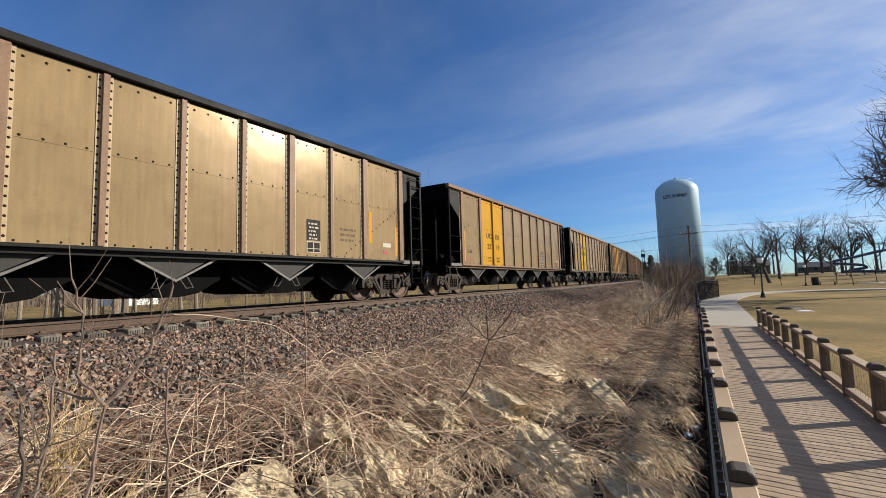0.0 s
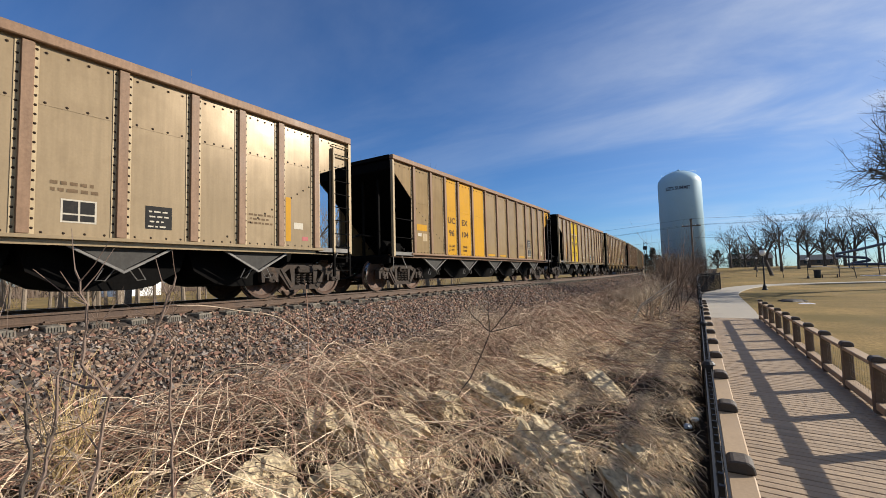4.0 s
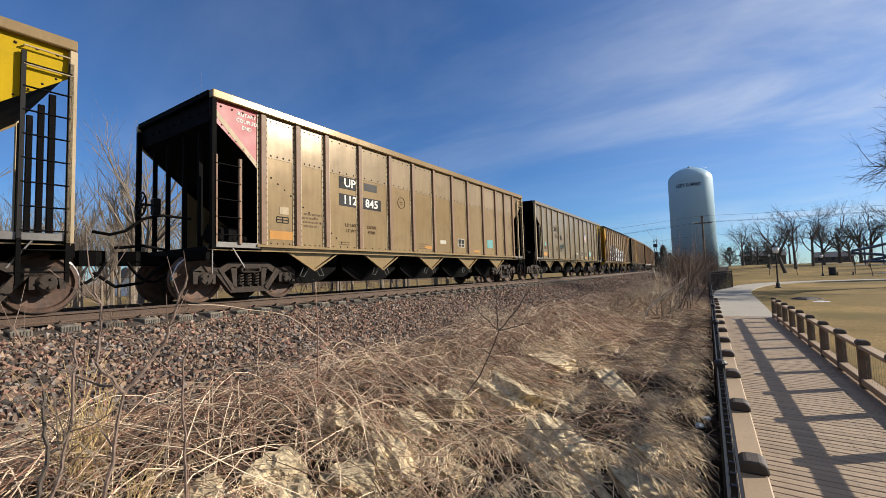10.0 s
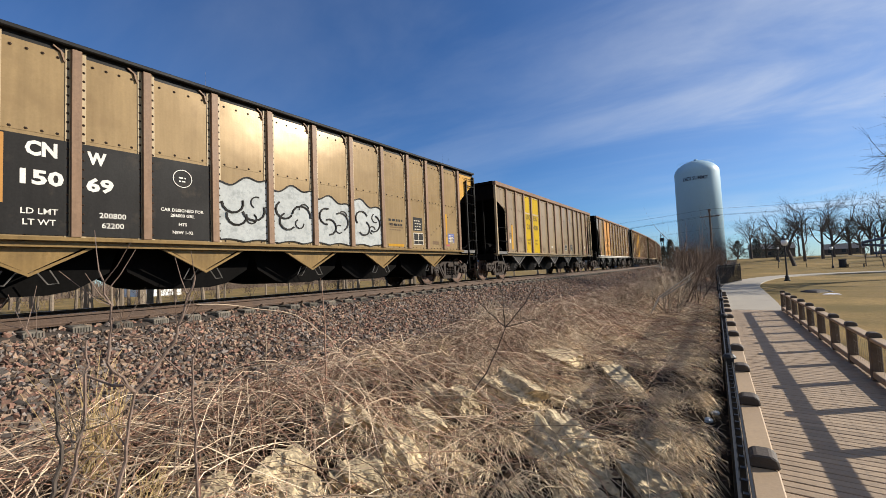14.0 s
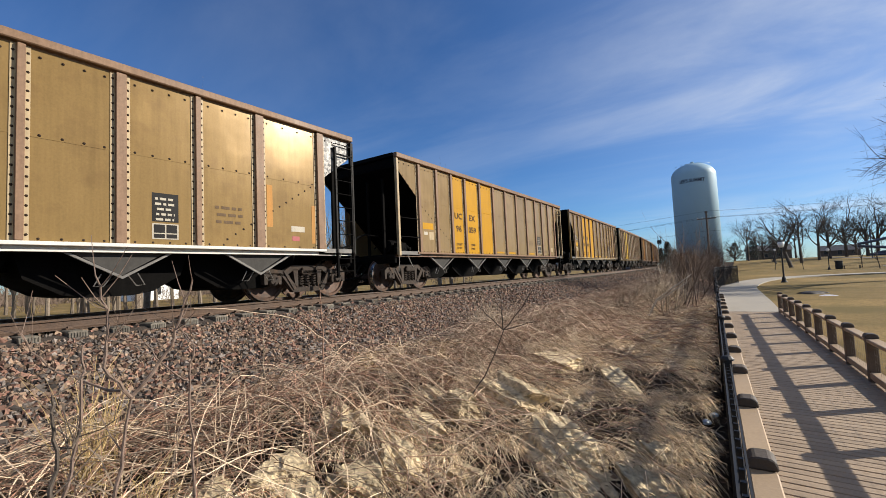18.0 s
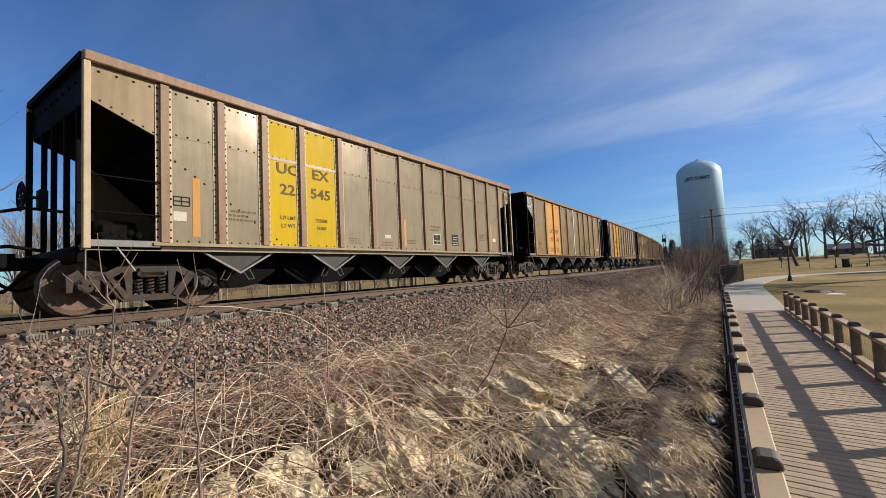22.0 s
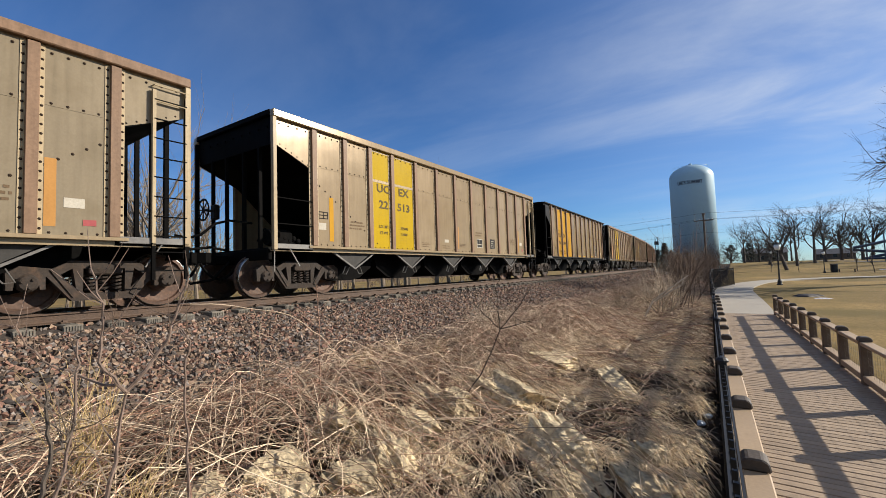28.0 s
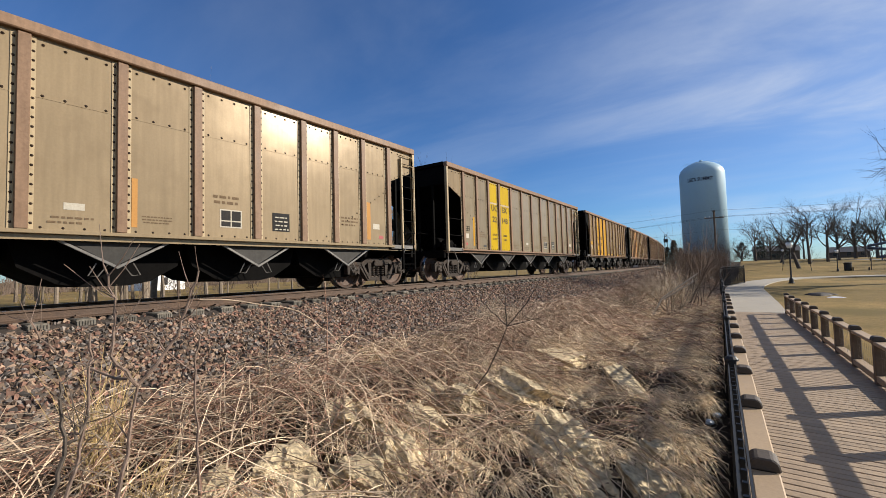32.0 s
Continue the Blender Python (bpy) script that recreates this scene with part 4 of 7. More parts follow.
    patch(car, y + 0.13, y + 0.23, 1.62, 2.30, PAINT_AMBER, "touch_up_paint")
    patch(car, y + 0.13, y + 0.23, 1.28, 1.55, PAINT_AMBER, "touch_up_paint")
    patch(car, y + 0.36, y + 0.58, 1.34, 1.55, FLANGE_CREAM, "decal")
    patch(car, y + 0.12, y + 0.36, 1.24, 1.30, PAINT_RED, "decal")


def two_bay_car(i, mat, nl, nr, body=STEEL_TAN, kind="a", first=3, ends=BLACK_STEEL, chord=POST_TAN, cut=None, txt=PAINT_BROWN, extra=(), lead="UC", trail="EX", plate=None, tail=None, dz=0.0, white_post=None):
    p_ = {first: mat, first + 1: mat}
    for k in extra:
        p_[k] = mat
    car = coal_car(i, kind, body, POST_TAN, ends, chord, p_, cut, plate, tail=tail, white_post=white_post)
    if nl:
        marks_row(car, kind, first, lead, trail, nl, nr, txt, 0.31 if kind == "a" else 0.29, dz)
    usual_stencils(car, kind, i + 40, (first, first + 1))
    return car


def marks_row(car, kind, i, a, b, nl, nr, mat, size=0.30, dz=0.0):
    up = (2.76, 2.32, 1.72, 1.55) if kind == "a" else (2.33, 1.89, 1.43, 1.30)
    off = {"a": (0.10, -0.02), "b": (0.23, -0.09), "d": (0.0, -0.05), "e": (0.10, 0.0)}[kind]
    y, y2 = bay_mid(kind, i) + off[0], bay_mid(kind, i + 1) + off[1]
    for text, yy, z in ((a, y, up[0]), (b, y2, up[0]), (nl, y, up[1]), (nr, y2, up[1])):
        word(text, size, mat, car, yy, z + dz, bold=0.007, wide=1.25)
    word("LD LMT", 0.115, mat, car, y, up[2], bold=0.001)
    word("LT WT", 0.115, mat, car, y, up[3], bold=0.001)
    word(("236800", "235100", "235000")[len(nr + nl) % 3], 0.11, mat, car, y2, up[2], bold=0.001)
    word(("49200", "50700", "51000")[len(nr + nl) % 3], 0.11, mat, car, y2, up[3], bold=0.001)


TRAIN = {}


def shield(car, y, z, h):
    """A badge: a plain shield with a dark head and striped lower part."""
    w = h * 0.82
    bm = bmesh.new()
    slab(bm, [(y - w / 2, z + h * 0.12), (y + w / 2, z + h * 0.12), (y + w * 0.44, z + h * 0.42), (y + w * 0.25, z + h * 0.36), (y, z + h * 0.45), (y - w * 0.25, z + h * 0.36), (y - w * 0.44, z + h * 0.42)], "x", 1.531, 1.534)
    s = part("badge", bm, PAINT_BLUE, car, "blue-topped striped shield badge")
    bm = bmesh.new()
    slab(bm, [(y - w / 2, z + h * 0.11), (y - w * 0.52, z - h * 0.2), (y - w * 0.32, z - h * 0.4), (y, z - h * 0.5), (y + w * 0.32, z - h * 0.4), (y + w * 0.52, z - h * 0.2), (y + w / 2, z + h * 0.11)], "x", 1.531, 1.533)
    part("badge_field", bm, PAINT_WHITE, s)
    for k in range(6):
        x = y - w * 0.42 + k * w * 0.168
        bm = bmesh.new()
        box(bm, 1.532, 1.5345, x - w * 0.035, x + w * 0.035, z - h * (0.30 + 0.14 * (1 - abs(k - 2.5) / 2.5)), z + h * 0.10)
        part("stripe", bm, PAINT_RED, s)
    for k, dz in ((0, 0.30), (1, 0.19)):
        bm = bmesh.new()
        box(bm, 1.533, 1.5355, y - w * 0.34, y + w * 0.34, z + h * (dz - 0.03), z + h * (dz + 0.04))
        part("stripe", bm, PAINT_WHITE, s)


def circle_mark(car, y, z, r, mat, x=1.5345):
    bm = bmesh.new()
    pts = [(x, y + r * math.cos(a), z + r * math.sin(a)) for a in (2 * math.pi * k / 28 for k in range(29))]
    tube(bm, pts, 0.008, 4, cap=False)
    part("badge", bm, mat, car)
    stencil(car, y - r * 0.6, y + r * 0.6, z - r * 0.4, z + r * 0.4, 2, mat, x + 0.002, 5, 0.4)


def load_lines(car, mat):
    """The load limits in the fourth and fifth bays of the third make."""
    for text, k, dy, z in (("LD LMT", 3, 0.24, 1.70), ("LT WT", 3, 0.24, 1.56), ("236300", 4, -0.16, 1.70), ("49700", 4, -0.16, 1.56)):
        word(text, 0.115, mat, car, bay_mid("c", k) + dy, z, bold=0.002)


def build_train():
    T = TRAIN
    T[-2] = two_bay_car(-2, PAINT_ORANGE, "24", "31", kind="b", first=2)
    T[-1] = two_bay_car(-1, PAINT_ORANGE, "", "", kind="b", first=2, ends=BLACK_STEEL, chord=DARK_CHAR, cut=DARK_CHAR, tail=DARK_CHAR)
    T[0] = two_bay_car(0, PAINT_AMBER, "22", "19", kind="b", first=2, ends=BLACK_STEEL, cut=DARK_CHAR, tail=DARK_CHAR)
    T[1] = two_bay_car(1, PAINT_YELLOW, "26", "302", body=STEEL_PALE, cut=STEEL_PALE, tail=STEEL_PALE, plate=STEEL_PALE, txt=STENCIL_GREY)
    T[2] = two_bay_car(2, PAINT_AMBER, "96", "104", kind="d", extra=(5,), cut=STEEL_TAN, tail=PAINT_AMBER)
    T[3] = two_bay_car(3, PAINT_YELLOW, "22", "364", body=STEEL_PALE, cut=STEEL_PALE, tail=STEEL_PALE, plate=STEEL_PALE, txt=STENCIL_GREY)
    # owner's grey cars with a badge
    c = coal_car(4, "c", STEEL_TAN, POST_TAN, BLACK_STEEL, STEEL_TAN, {}, STEEL_TAN, STEEL_TAN, True, PAINT_YELLOW)
    word("CMO", 0.34, PAINT_BROWN, c, bay_mid("c", 3) + 0.02, 2.72, bold=0.004, wide=1.08)
    word("503", 0.33, PAINT_BROWN, c, bay_mid("c", 3) + 0.14, 2.33, bold=0.004, wide=1.08)
    word("876", 0.33, PAINT_BROWN, c, bay_mid("c", 4) - 0.17, 2.31, bold=0.004, wide=1.08)
    load_lines(c, PAINT_BROWN)
    patch(c, bay_mid("c", 1) - 0.30, bay_mid("c", 1) + 0.30, 1.14, 2.92, STEEL_PALE, "replaced_sheet", 1.532)
    patch(c, bay_mid("c", 1) - 0.28, bay_mid("c", 1) + 0.22, 1.86, 2.06, PAINT_ORANGE, "touch_up_paint", 1.536)
    shield(c, bay_mid("c", 9), 2.56, 0.60)
    word("H-110-L03", 0.14, PAINT_BROWN, c, bay_mid("c", 9), 1.50, bold=0.003)
    patch(c, bay_mid("c", 9) - 0.3, bay_mid("c", 9) + 0.35, 1.22, 1.32, PAINT_ORANGE, "decal")
    word("BUILDING", 0.21, PAINT_BROWN, c, bay_mid("c", 10), 2.55, bold=0.006)
    word("AMERICA", 0.21, PAINT_BROWN, c, bay_mid("c", 10), 2.37, bold=0.006)
    circle_mark(c, bay_mid("c", 5), 2.51, 0.17, PAINT_BROWN)
    patch(c, bay_mid("c", 8) - 0.05, bay_mid("c", 8) + 0.16, 1.62, 1.85, PAINT_TEAL, "decal")
    pl = patch(c, bay_mid("c", 10) - 0.30, bay_mid("c", 10) + 0.24, 1.40, 1.78, PAINT_TEAL, "placard", label="teal placard with small print")
    stencil(pl, bay_mid("c", 10) - 0.27, bay_mid("c", 10) + 0.22, 1.43, 1.75, 6, FLANGE_CREAM, 1.5365, 9, 0.35)
    patch(c, bay_mid("c", 12) - 0.1, bay_mid("c", 12) + 0.34, 1.45, 1.75, PAINT_ORANGE, "touch_up_paint")
    stencil(c, bay_mid("c", 11) - 0.3, bay_mid("c", 11) + 0.3, 1.48, 1.85, 4, STENCIL_FAINT, seed=14)
    usual_stencils(c, "c", 51)
    T[4] = c
    c = coal_car(5, "c", STEEL_TAN, POST_TAN, BLACK_STEEL, STEEL_TAN, {}, PAINT_RED, STEEL_TAN, True, STEEL_TAN)
    for k, t_ in ((3, "UP"), (3, "112"), (4, "845")):
        z = 2.75 if t_ == "UP" else 2.32
        y = bay_mid("c", k) + (0.22 if k == 3 else -0.13)
        patch(c, y - 0.36, y + 0.36, z - 0.15, z + 0.15, DARK_CHAR, "number_panel")
        word(t_, 0.30, PAINT_WHITE, c, y, z, 1.5365, bold=0.006, wide=1.1)
    patch(c, bay_mid("c", 4) - 0.42, bay_mid("c", 4) + 0.08, 2.66, 2.86, PLATE_GREY, "painted_over_mark")
    load_lines(c, PAINT_BROWN)
    for k, t_ in enumerate(("ROTARY", "COUPLED", "END")):
        word(t_, 0.10, PAINT_WHITE, c, -HALF + 0.72, 3.66 - 0.13 * k, 1.5345, bold=0.003)
    bm = bmesh.new()
    hi, lo = CUT["c"]
    slab(bm, [(-HALF + 0.09, hi + 0.05), (-HALF + 0.98, lo), (-HALF + 0.98, lo + 0.13), (-HALF + 0.09, hi + 0.18)], "x", 1.5305, 1.534)
    part("slope_edge", bm, FLANGE_CREAM, c)
    circle_mark(c, bay_mid("c", 5), 2.52, 0.16, PAINT_BROWN)
    pl = patch(c, bay_mid("c", 10) - 0.22, bay_mid("c", 10) + 0.24, 1.40, 1.72, PAINT_TEAL, "placard", label="teal placard with small print")
    stencil(pl, bay_mid("c", 10) - 0.19, bay_mid("c", 10) + 0.21, 1.43, 1.69, 6, FLANGE_CREAM, 1.5365, 3, 0.35)
    patch(c, bay_mid("c", 9) - 0.16, bay_mid("c", 9) + 0.26, 1.20, 1.28, PAINT_ORANGE, "decal")
    patch(c, bay_mid("c", 6) + 0.02, bay_mid("c", 6) + 0.40, 1.22, 1.32, PAINT_ORANGE, "decal")
    usual_stencils(c, "c", 52)
    T[5] = c
    c = coal_car(6, "c", STEEL_GREY, STEEL_GREY, BLACK_STEEL, STEEL_GREY, {}, STEEL_GREY, STEEL_TAN, True, PAINT_YELLOW)
    word("CMO", 0.34, PAINT_BLACK, c, bay_mid("c", 3) + 0.02, 2.74, bold=0.006, wide=1.08)
    word("504", 0.33, PAINT_BLACK, c, bay_mid("c", 3) + 0.14, 2.35, bold=0.006, wide=1.08)
    word("286", 0.33, PAINT_BLACK, c, bay_mid("c", 4) - 0.17, 2.32, bold=0.006, wide=1.08)
    load_lines(c, PAINT_BLACK)
    usual_stencils(c, "c", 53)
    circle_mark(c, bay_mid("c", 5), 2.52, 0.16, STENCIL_FAINT)
    for k in range(5):
        y = bay_mid("c", 4) - 0.40 + 0.15 * k
        bm = bmesh.new()
        tube(bm, [(1.534, y, 1.68), (1.534, y + 0.05, 1.98), (1.534, y + 0.10, 1.74), (1.534, y + 0.19, 1.94), (1.534, y + 0.14, 1.60)], 0.010, 4)
        part("sprayed_mark", bm, PAINT_TEAL if k % 2 else PAINT_SILVER, c, "pale spray paint scrawl")
    shield(c, bay_mid("c", 9), 2.62, 0.58)
    word("H-110-L07", 0.14, PAINT_BLACK, c, bay_mid("c", 9), 1.50, bold=0.004)
    pl = patch(c, bay_mid("c", 10) - 0.24, bay_mid("c", 10) + 0.24, 1.40, 1.72, PAINT_TEAL, "placard", label="teal placard with small white print")
    stencil(pl, bay_mid("c", 10) - 0.21, bay_mid("c", 10) + 0.21, 1.43, 1.69, 5, PAINT_WHITE, 1.5365, 8)
    patch(c, bay_mid("c", 9) - 0.3, bay_mid("c", 9) + 0.3, 1.22, 1.32, PAINT_ORANGE, "decal")
    patch(c, bay_mid("c", 11) - 0.2, bay_mid("c", 11) + 0.2, 1.22, 1.36, PAINT_ORANGE, "decal")
    stencil(c, bay_mid("c", 11) - 0.3, bay_mid("c", 11) + 0.3, 1.50, 1.85, 4, PAINT_BROWN, seed=12)
    stencil(c, bay_mid("c", 10) - 0.25, bay_mid("c", 10) + 0.25, 3.25, 3.45, 4, PAINT_BROWN, seed=13, fill=0.3)
    T[6] = c
    # ochre car with black number panels and a spray-painted mark
    c = coal_car(7, "e", STEEL_TAN, POST_TAN, PAINT_GOLD, DARK_CHAR, {}, PAINT_GOLD, STEEL_BROWN, True, PAINT_GOLD)
    for k in (2, 3, 4):
        patch(c, POSTS["e"][k] - HALF + 0.075, POSTS["e"][k + 1] - HALF - 0.075, 1.14, 2.50, DARK_CHAR, "number_panel", 1.5425)
    for t_, k, z, h in (("150", 2, 1.92, 0.27), ("69", 3, 1.90, 0.27), ("LD LMT", 2, 1.46, 0.115), ("LT WT", 2, 1.31, 0.115), ("200800", 3, 1.46, 0.115), ("62200", 3, 1.31, 0.115),
                        ("CAR DESIGNED FOR", 4, 1.64, 0.075), ("286000 GRL", 4, 1.55, 0.075), ("HTS", 4, 1.40, 0.075), ("NEW 1-92", 4, 1.26, 0.075)):
        word(t_, h, PAINT_WHITE, c, bay_mid("e", k) + (0.06 if k == 2 else -0.16 if k == 3 and h > 0.2 else 0), z, 1.5455, wide=1.25 if h > 0.2 else 1.0, bold=0.010 if h > 0.2 else 0.001)
    word("CN", 0.27, PAINT_WHITE, c, bay_mid("e", 2) + 0.08, 2.32, 1.5455, wide=0.85, bold=0.012)
    word("W", 0.25, PAINT_WHITE, c, bay_mid("e", 3) - 0.20, 2.30, 1.5455, wide=0.8, bold=0.012)
    circle_mark(c, bay_mid("e", 4), 2.20, 0.15, PAINT_WHITE, 1.5455)
    patch(c, POSTS["e"][2] - HALF + 0.08, POSTS["e"][2] - HALF + 0.15, 1.55, 2.48, PAINT_ORANGE, "touch_up_paint", 1.5455)
    y = bay_mid("e", 1)
    pl = patch(c, y - 0.42, y + 0.38, 3.42, 3.66, DARK_CHAR, "placard", label="dark striped plate")
    stencil(pl, y - 0.38, y + 0.36, 3.45, 3.64, 4, PAINT_SILVER, 1.5365, 5, 0.3)
    patch(c, y - 0.02, y + 0.26, 1.62, 1.76, PAINT_BLACK, "placard")
    patch(c, y - 0.36, y + 0.36, 1.18, 1.30, DARK_CHAR, "placard")
    # sprayed bubble letters over four bays: a silver body with dark outlines
    for bay, z1 in ((5, 2.42), (6, 2.36), (7, 2.26), (8, 2.34)):
        y0, y1 = POSTS["e"][bay] - HALF + 0.065, POSTS["e"][bay + 1] - HALF - 0.065
        w_ = y1 - y0
        top = [(y0 + w_ * f, z1 - 0.10 * (1 - math.sin(3.1 * f + bay)) - 0.05 * math.sin(11 * f + bay)) for f in (k / 14 for k in range(15))]
        low = [(y0 + w_ * f, 1.14 + 0.05 * abs(math.sin(5 * f + 2 * bay))) for f in (k / 14 for k in range(15))]
        bm = bmesh.new()
        slab(bm, low + top[::-1], "x", 1.531, 1.5425)
        mk = part("sprayed_mark", bm, PAINT_SILVER, c, "silver spray paint with dark outlines")
        lines = [(top, 0.020), (low, 0.016)]
        cy, k_ = (y0 + y1) / 2, w_ / 2
        for q, (dy, dz, ra, a0, a1) in enumerate(((-0.45, 0.24, 0.42, 0.4, 3.9), (0.40, 0.02, 0.48, 3.4, 6.6), (-0.30, -0.30, 0.40, 2.0, 5.6), (0.55, 0.34, 0.26, -0.6, 2.4), (0.30, -0.38, 0.22, 0.2, 4.6))):
            turn_ = 0.9 * ((bay * 3 + q) % 4)
            lines.append(([(cy + (dy + ra * math.cos(a)) * k_, (1.14 + z1) / 2 + 0.45 * (dz + ra * math.sin(a))) for a in (a0 + turn_ + (a1 - a0) * k / 7 for k in range(8))], 0.026 if q < 3 else 0.018))
        for pts, r_ in lines:
            bm = bmesh.new()
            tube(bm, [(1.5425, min(y1, max(y0, p_)), q_) for p_, q_ in pts], r_, 4)
            part("stroke", bm, DARK_CHAR, mk)
    pl = patch(c, bay_mid("e", 12) - 0.2, bay_mid("e", 12) + 0.16, 1.36, 1.66, PAINT_BLUE, "placard")
    stencil(pl, bay_mid("e", 12) - 0.18, bay_mid("e", 12) + 0.14, 1.39, 1.64, 5, PAINT_WHITE, 1.5365, 8, 0.3)
    stencil(c, bay_mid("e", 9) - 0.3, bay_mid("a", 9) + 0.3, 1.75, 2.0, 2, DARK_CHAR, seed=31, fill=0.5)
    usual_stencils(c, "e", 55)
    T[7] = c
    T[8] = two_bay_car(8, PAINT_YELLOW, "22", "428", cut=STEEL_PALE, tail=STEEL_PALE, body=STEEL_PALE, plate=STEEL_PALE, txt=STENCIL_GREY)
    T[9] = two_bay_car(9, PAINT_ORANGE, "97", "186", kind="b", first=2, body=STEEL_OCHRE, ends=BLACK_STEEL, cut=PEELED, plate=PAINT_WHITE, tail=PEELED, txt=STENCIL_FAINT)
    T[10] = two_bay_car(10, PAINT_AMBER, "96", "059", kind="d", extra=(5,), ends=BLACK_STEEL, cut=STEEL_TAN, tail=STEEL_TAN, dz=0.08)
    T[11] = two_bay_car(11, PAINT_AMBER, "95", "068", kind="d", extra=(5,), ends=BLACK_STEEL, cut=STEEL_OCHRE, tail=STEEL_PALE, body=STEEL_OCHRE, plate=FLANGE_CREAM, dz=0.08)
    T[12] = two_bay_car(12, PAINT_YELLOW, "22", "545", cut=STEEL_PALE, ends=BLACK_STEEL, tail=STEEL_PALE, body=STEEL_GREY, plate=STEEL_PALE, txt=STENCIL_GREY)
    T[13] = two_bay_car(13, PAINT_ORANGE, "97", "192", kind="b", first=2, body=STEEL_OCHRE, ends=BLACK_STEEL, cut=PEELED, tail=PEELED, white_post=PAINT_WHITE, txt=STENCIL_GREY)
    T[14] = two_bay_car(14, PAINT_AMBER, "24", "56", kind="b", first=2, ends=BLACK_STEEL, plate=POST_TAN, cut=DARK_CHAR, tail=DARK_CHAR)
    T[15] = two_bay_car(15, PAINT_YELLOW, "22", "610", cut=STEEL_PALE, body=STEEL_GREY, tail=STEEL_GREY, plate=STEEL_PALE, txt=STENCIL_GREY)
    T[16] = two_bay_car(16, PAINT_YELLOW, "22", "513", cut=STEEL_PALE, body=STEEL_PALE, tail=STEEL_PALE, chord=STEEL_PALE, plate=STEEL_PALE, txt=STENCIL_GREY)
    T[17] = two_bay_car(17, PAINT_AMBER, "94", "249", kind="e", first=2, extra=(4,), ends=BLACK_STEEL, chord=DARK_CHAR, cut=DARK_CHAR, tail=DARK_CHAR)
    T[18] = two_bay_car(18, PAINT_YELLOW, "22", "439", cut=STEEL_PALE, body=STEEL_PALE, tail=STEEL_PALE, plate=STEEL_PALE, txt=STENCIL_GREY)
    T[19] = two_bay_car(19, PAINT_YELLOW, "22", "148", cut=STEEL_PALE, body=STEEL_GREY, txt=STENCIL_GREY)
    T[20] = two_bay_car(20, PAINT_AMBER, "96", "217", kind="d", extra=(5,), body=STEEL_BROWN)
    for i in range(21, 28):
        T[i] = two_bay_car(i, PAINT_YELLOW if i % 3 else PAINT_ORANGE, "22", "5%d" % i, body=(STEEL_BROWN, STEEL_TAN, STEEL_BROWN)[i % 3], cut=STEEL_TAN if i % 2 else None)
    # a silver scrawl on the first full bay
    for k in range(4):
        y = bay_mid("d", 1) - 0.34 + 0.14 * k
        bm = bmesh.new()
        tube(bm, [(1.534, y, 2.62 - 0.05 * k), (1.534, y + 0.06, 2.36), (1.534, y + 0.16, 2.50 - 0.04 * k), (1.534, y + 0.10, 2.26), (1.534, y + 0.24, 2.20)], 0.012, 4)
        part("sprayed_mark", bm, PAINT_SILVER, T[11], "pale spray paint scrawl")
    red = patch(T[14], -HALF + 0.08, -HALF + 0.90, 3.52, 3.80, PAINT_RED, "placard", label="red warning panel with white lettering")
    word("ROTARY", 0.115, PAINT_WHITE, red, -HALF + 0.42, 3.71, 1.5365, bold=0.003)
    word("END", 0.115, PAINT_WHITE, red, -HALF + 0.34, 3.59, 1.5365, bold=0.003)


build_train()

# ---------------------------------------------------------------- the raised path and its rails
DECK_WOOD = material("tan_composite_board", (0.316, 0.231, 0.151), 0.75, 0.0, 0.10, 60, 1.5, 0.15, (0.182, 0.131, 0.0839), (0.55, 0.85), 0.0, 0.12)
RAIL_WOOD = material("tan_rail_timber", (0.344, 0.245, 0.151), 0.7, 0.0, 0.10, 50, 1.5, 0.1, (0.219, 0.153, 0.0949), (0.6, 0.85))
POST_WOOD = material("brown_post_timber", (0.121, 0.0843, 0.0546), 0.75, 0.0, 0.18, 40, 2.0, 0.25, (0.0803, 0.0548, 0.0365), (0.5, 0.75), 0.2, 0.08)
CAP_WOOD = material("dark_cap_timber", (0.062, 0.045, 0.032), 0.7, 0.0, 0.2, 40, 2.0, 0.2, (0.04, 0.03, 0.022), (0.5, 0.75), 0.0, 0.15)
WIRE = material("galvanised_wire", (0.219, 0.197, 0.168), 0.5, 0.6, 0.1, 30, 3, 0.0)
IRON_BLACK = material("black_powder_coat", (0.0073, 0.0073, 0.0073), 0.6, 0.0, 0.2, 60, 3, 0.05)


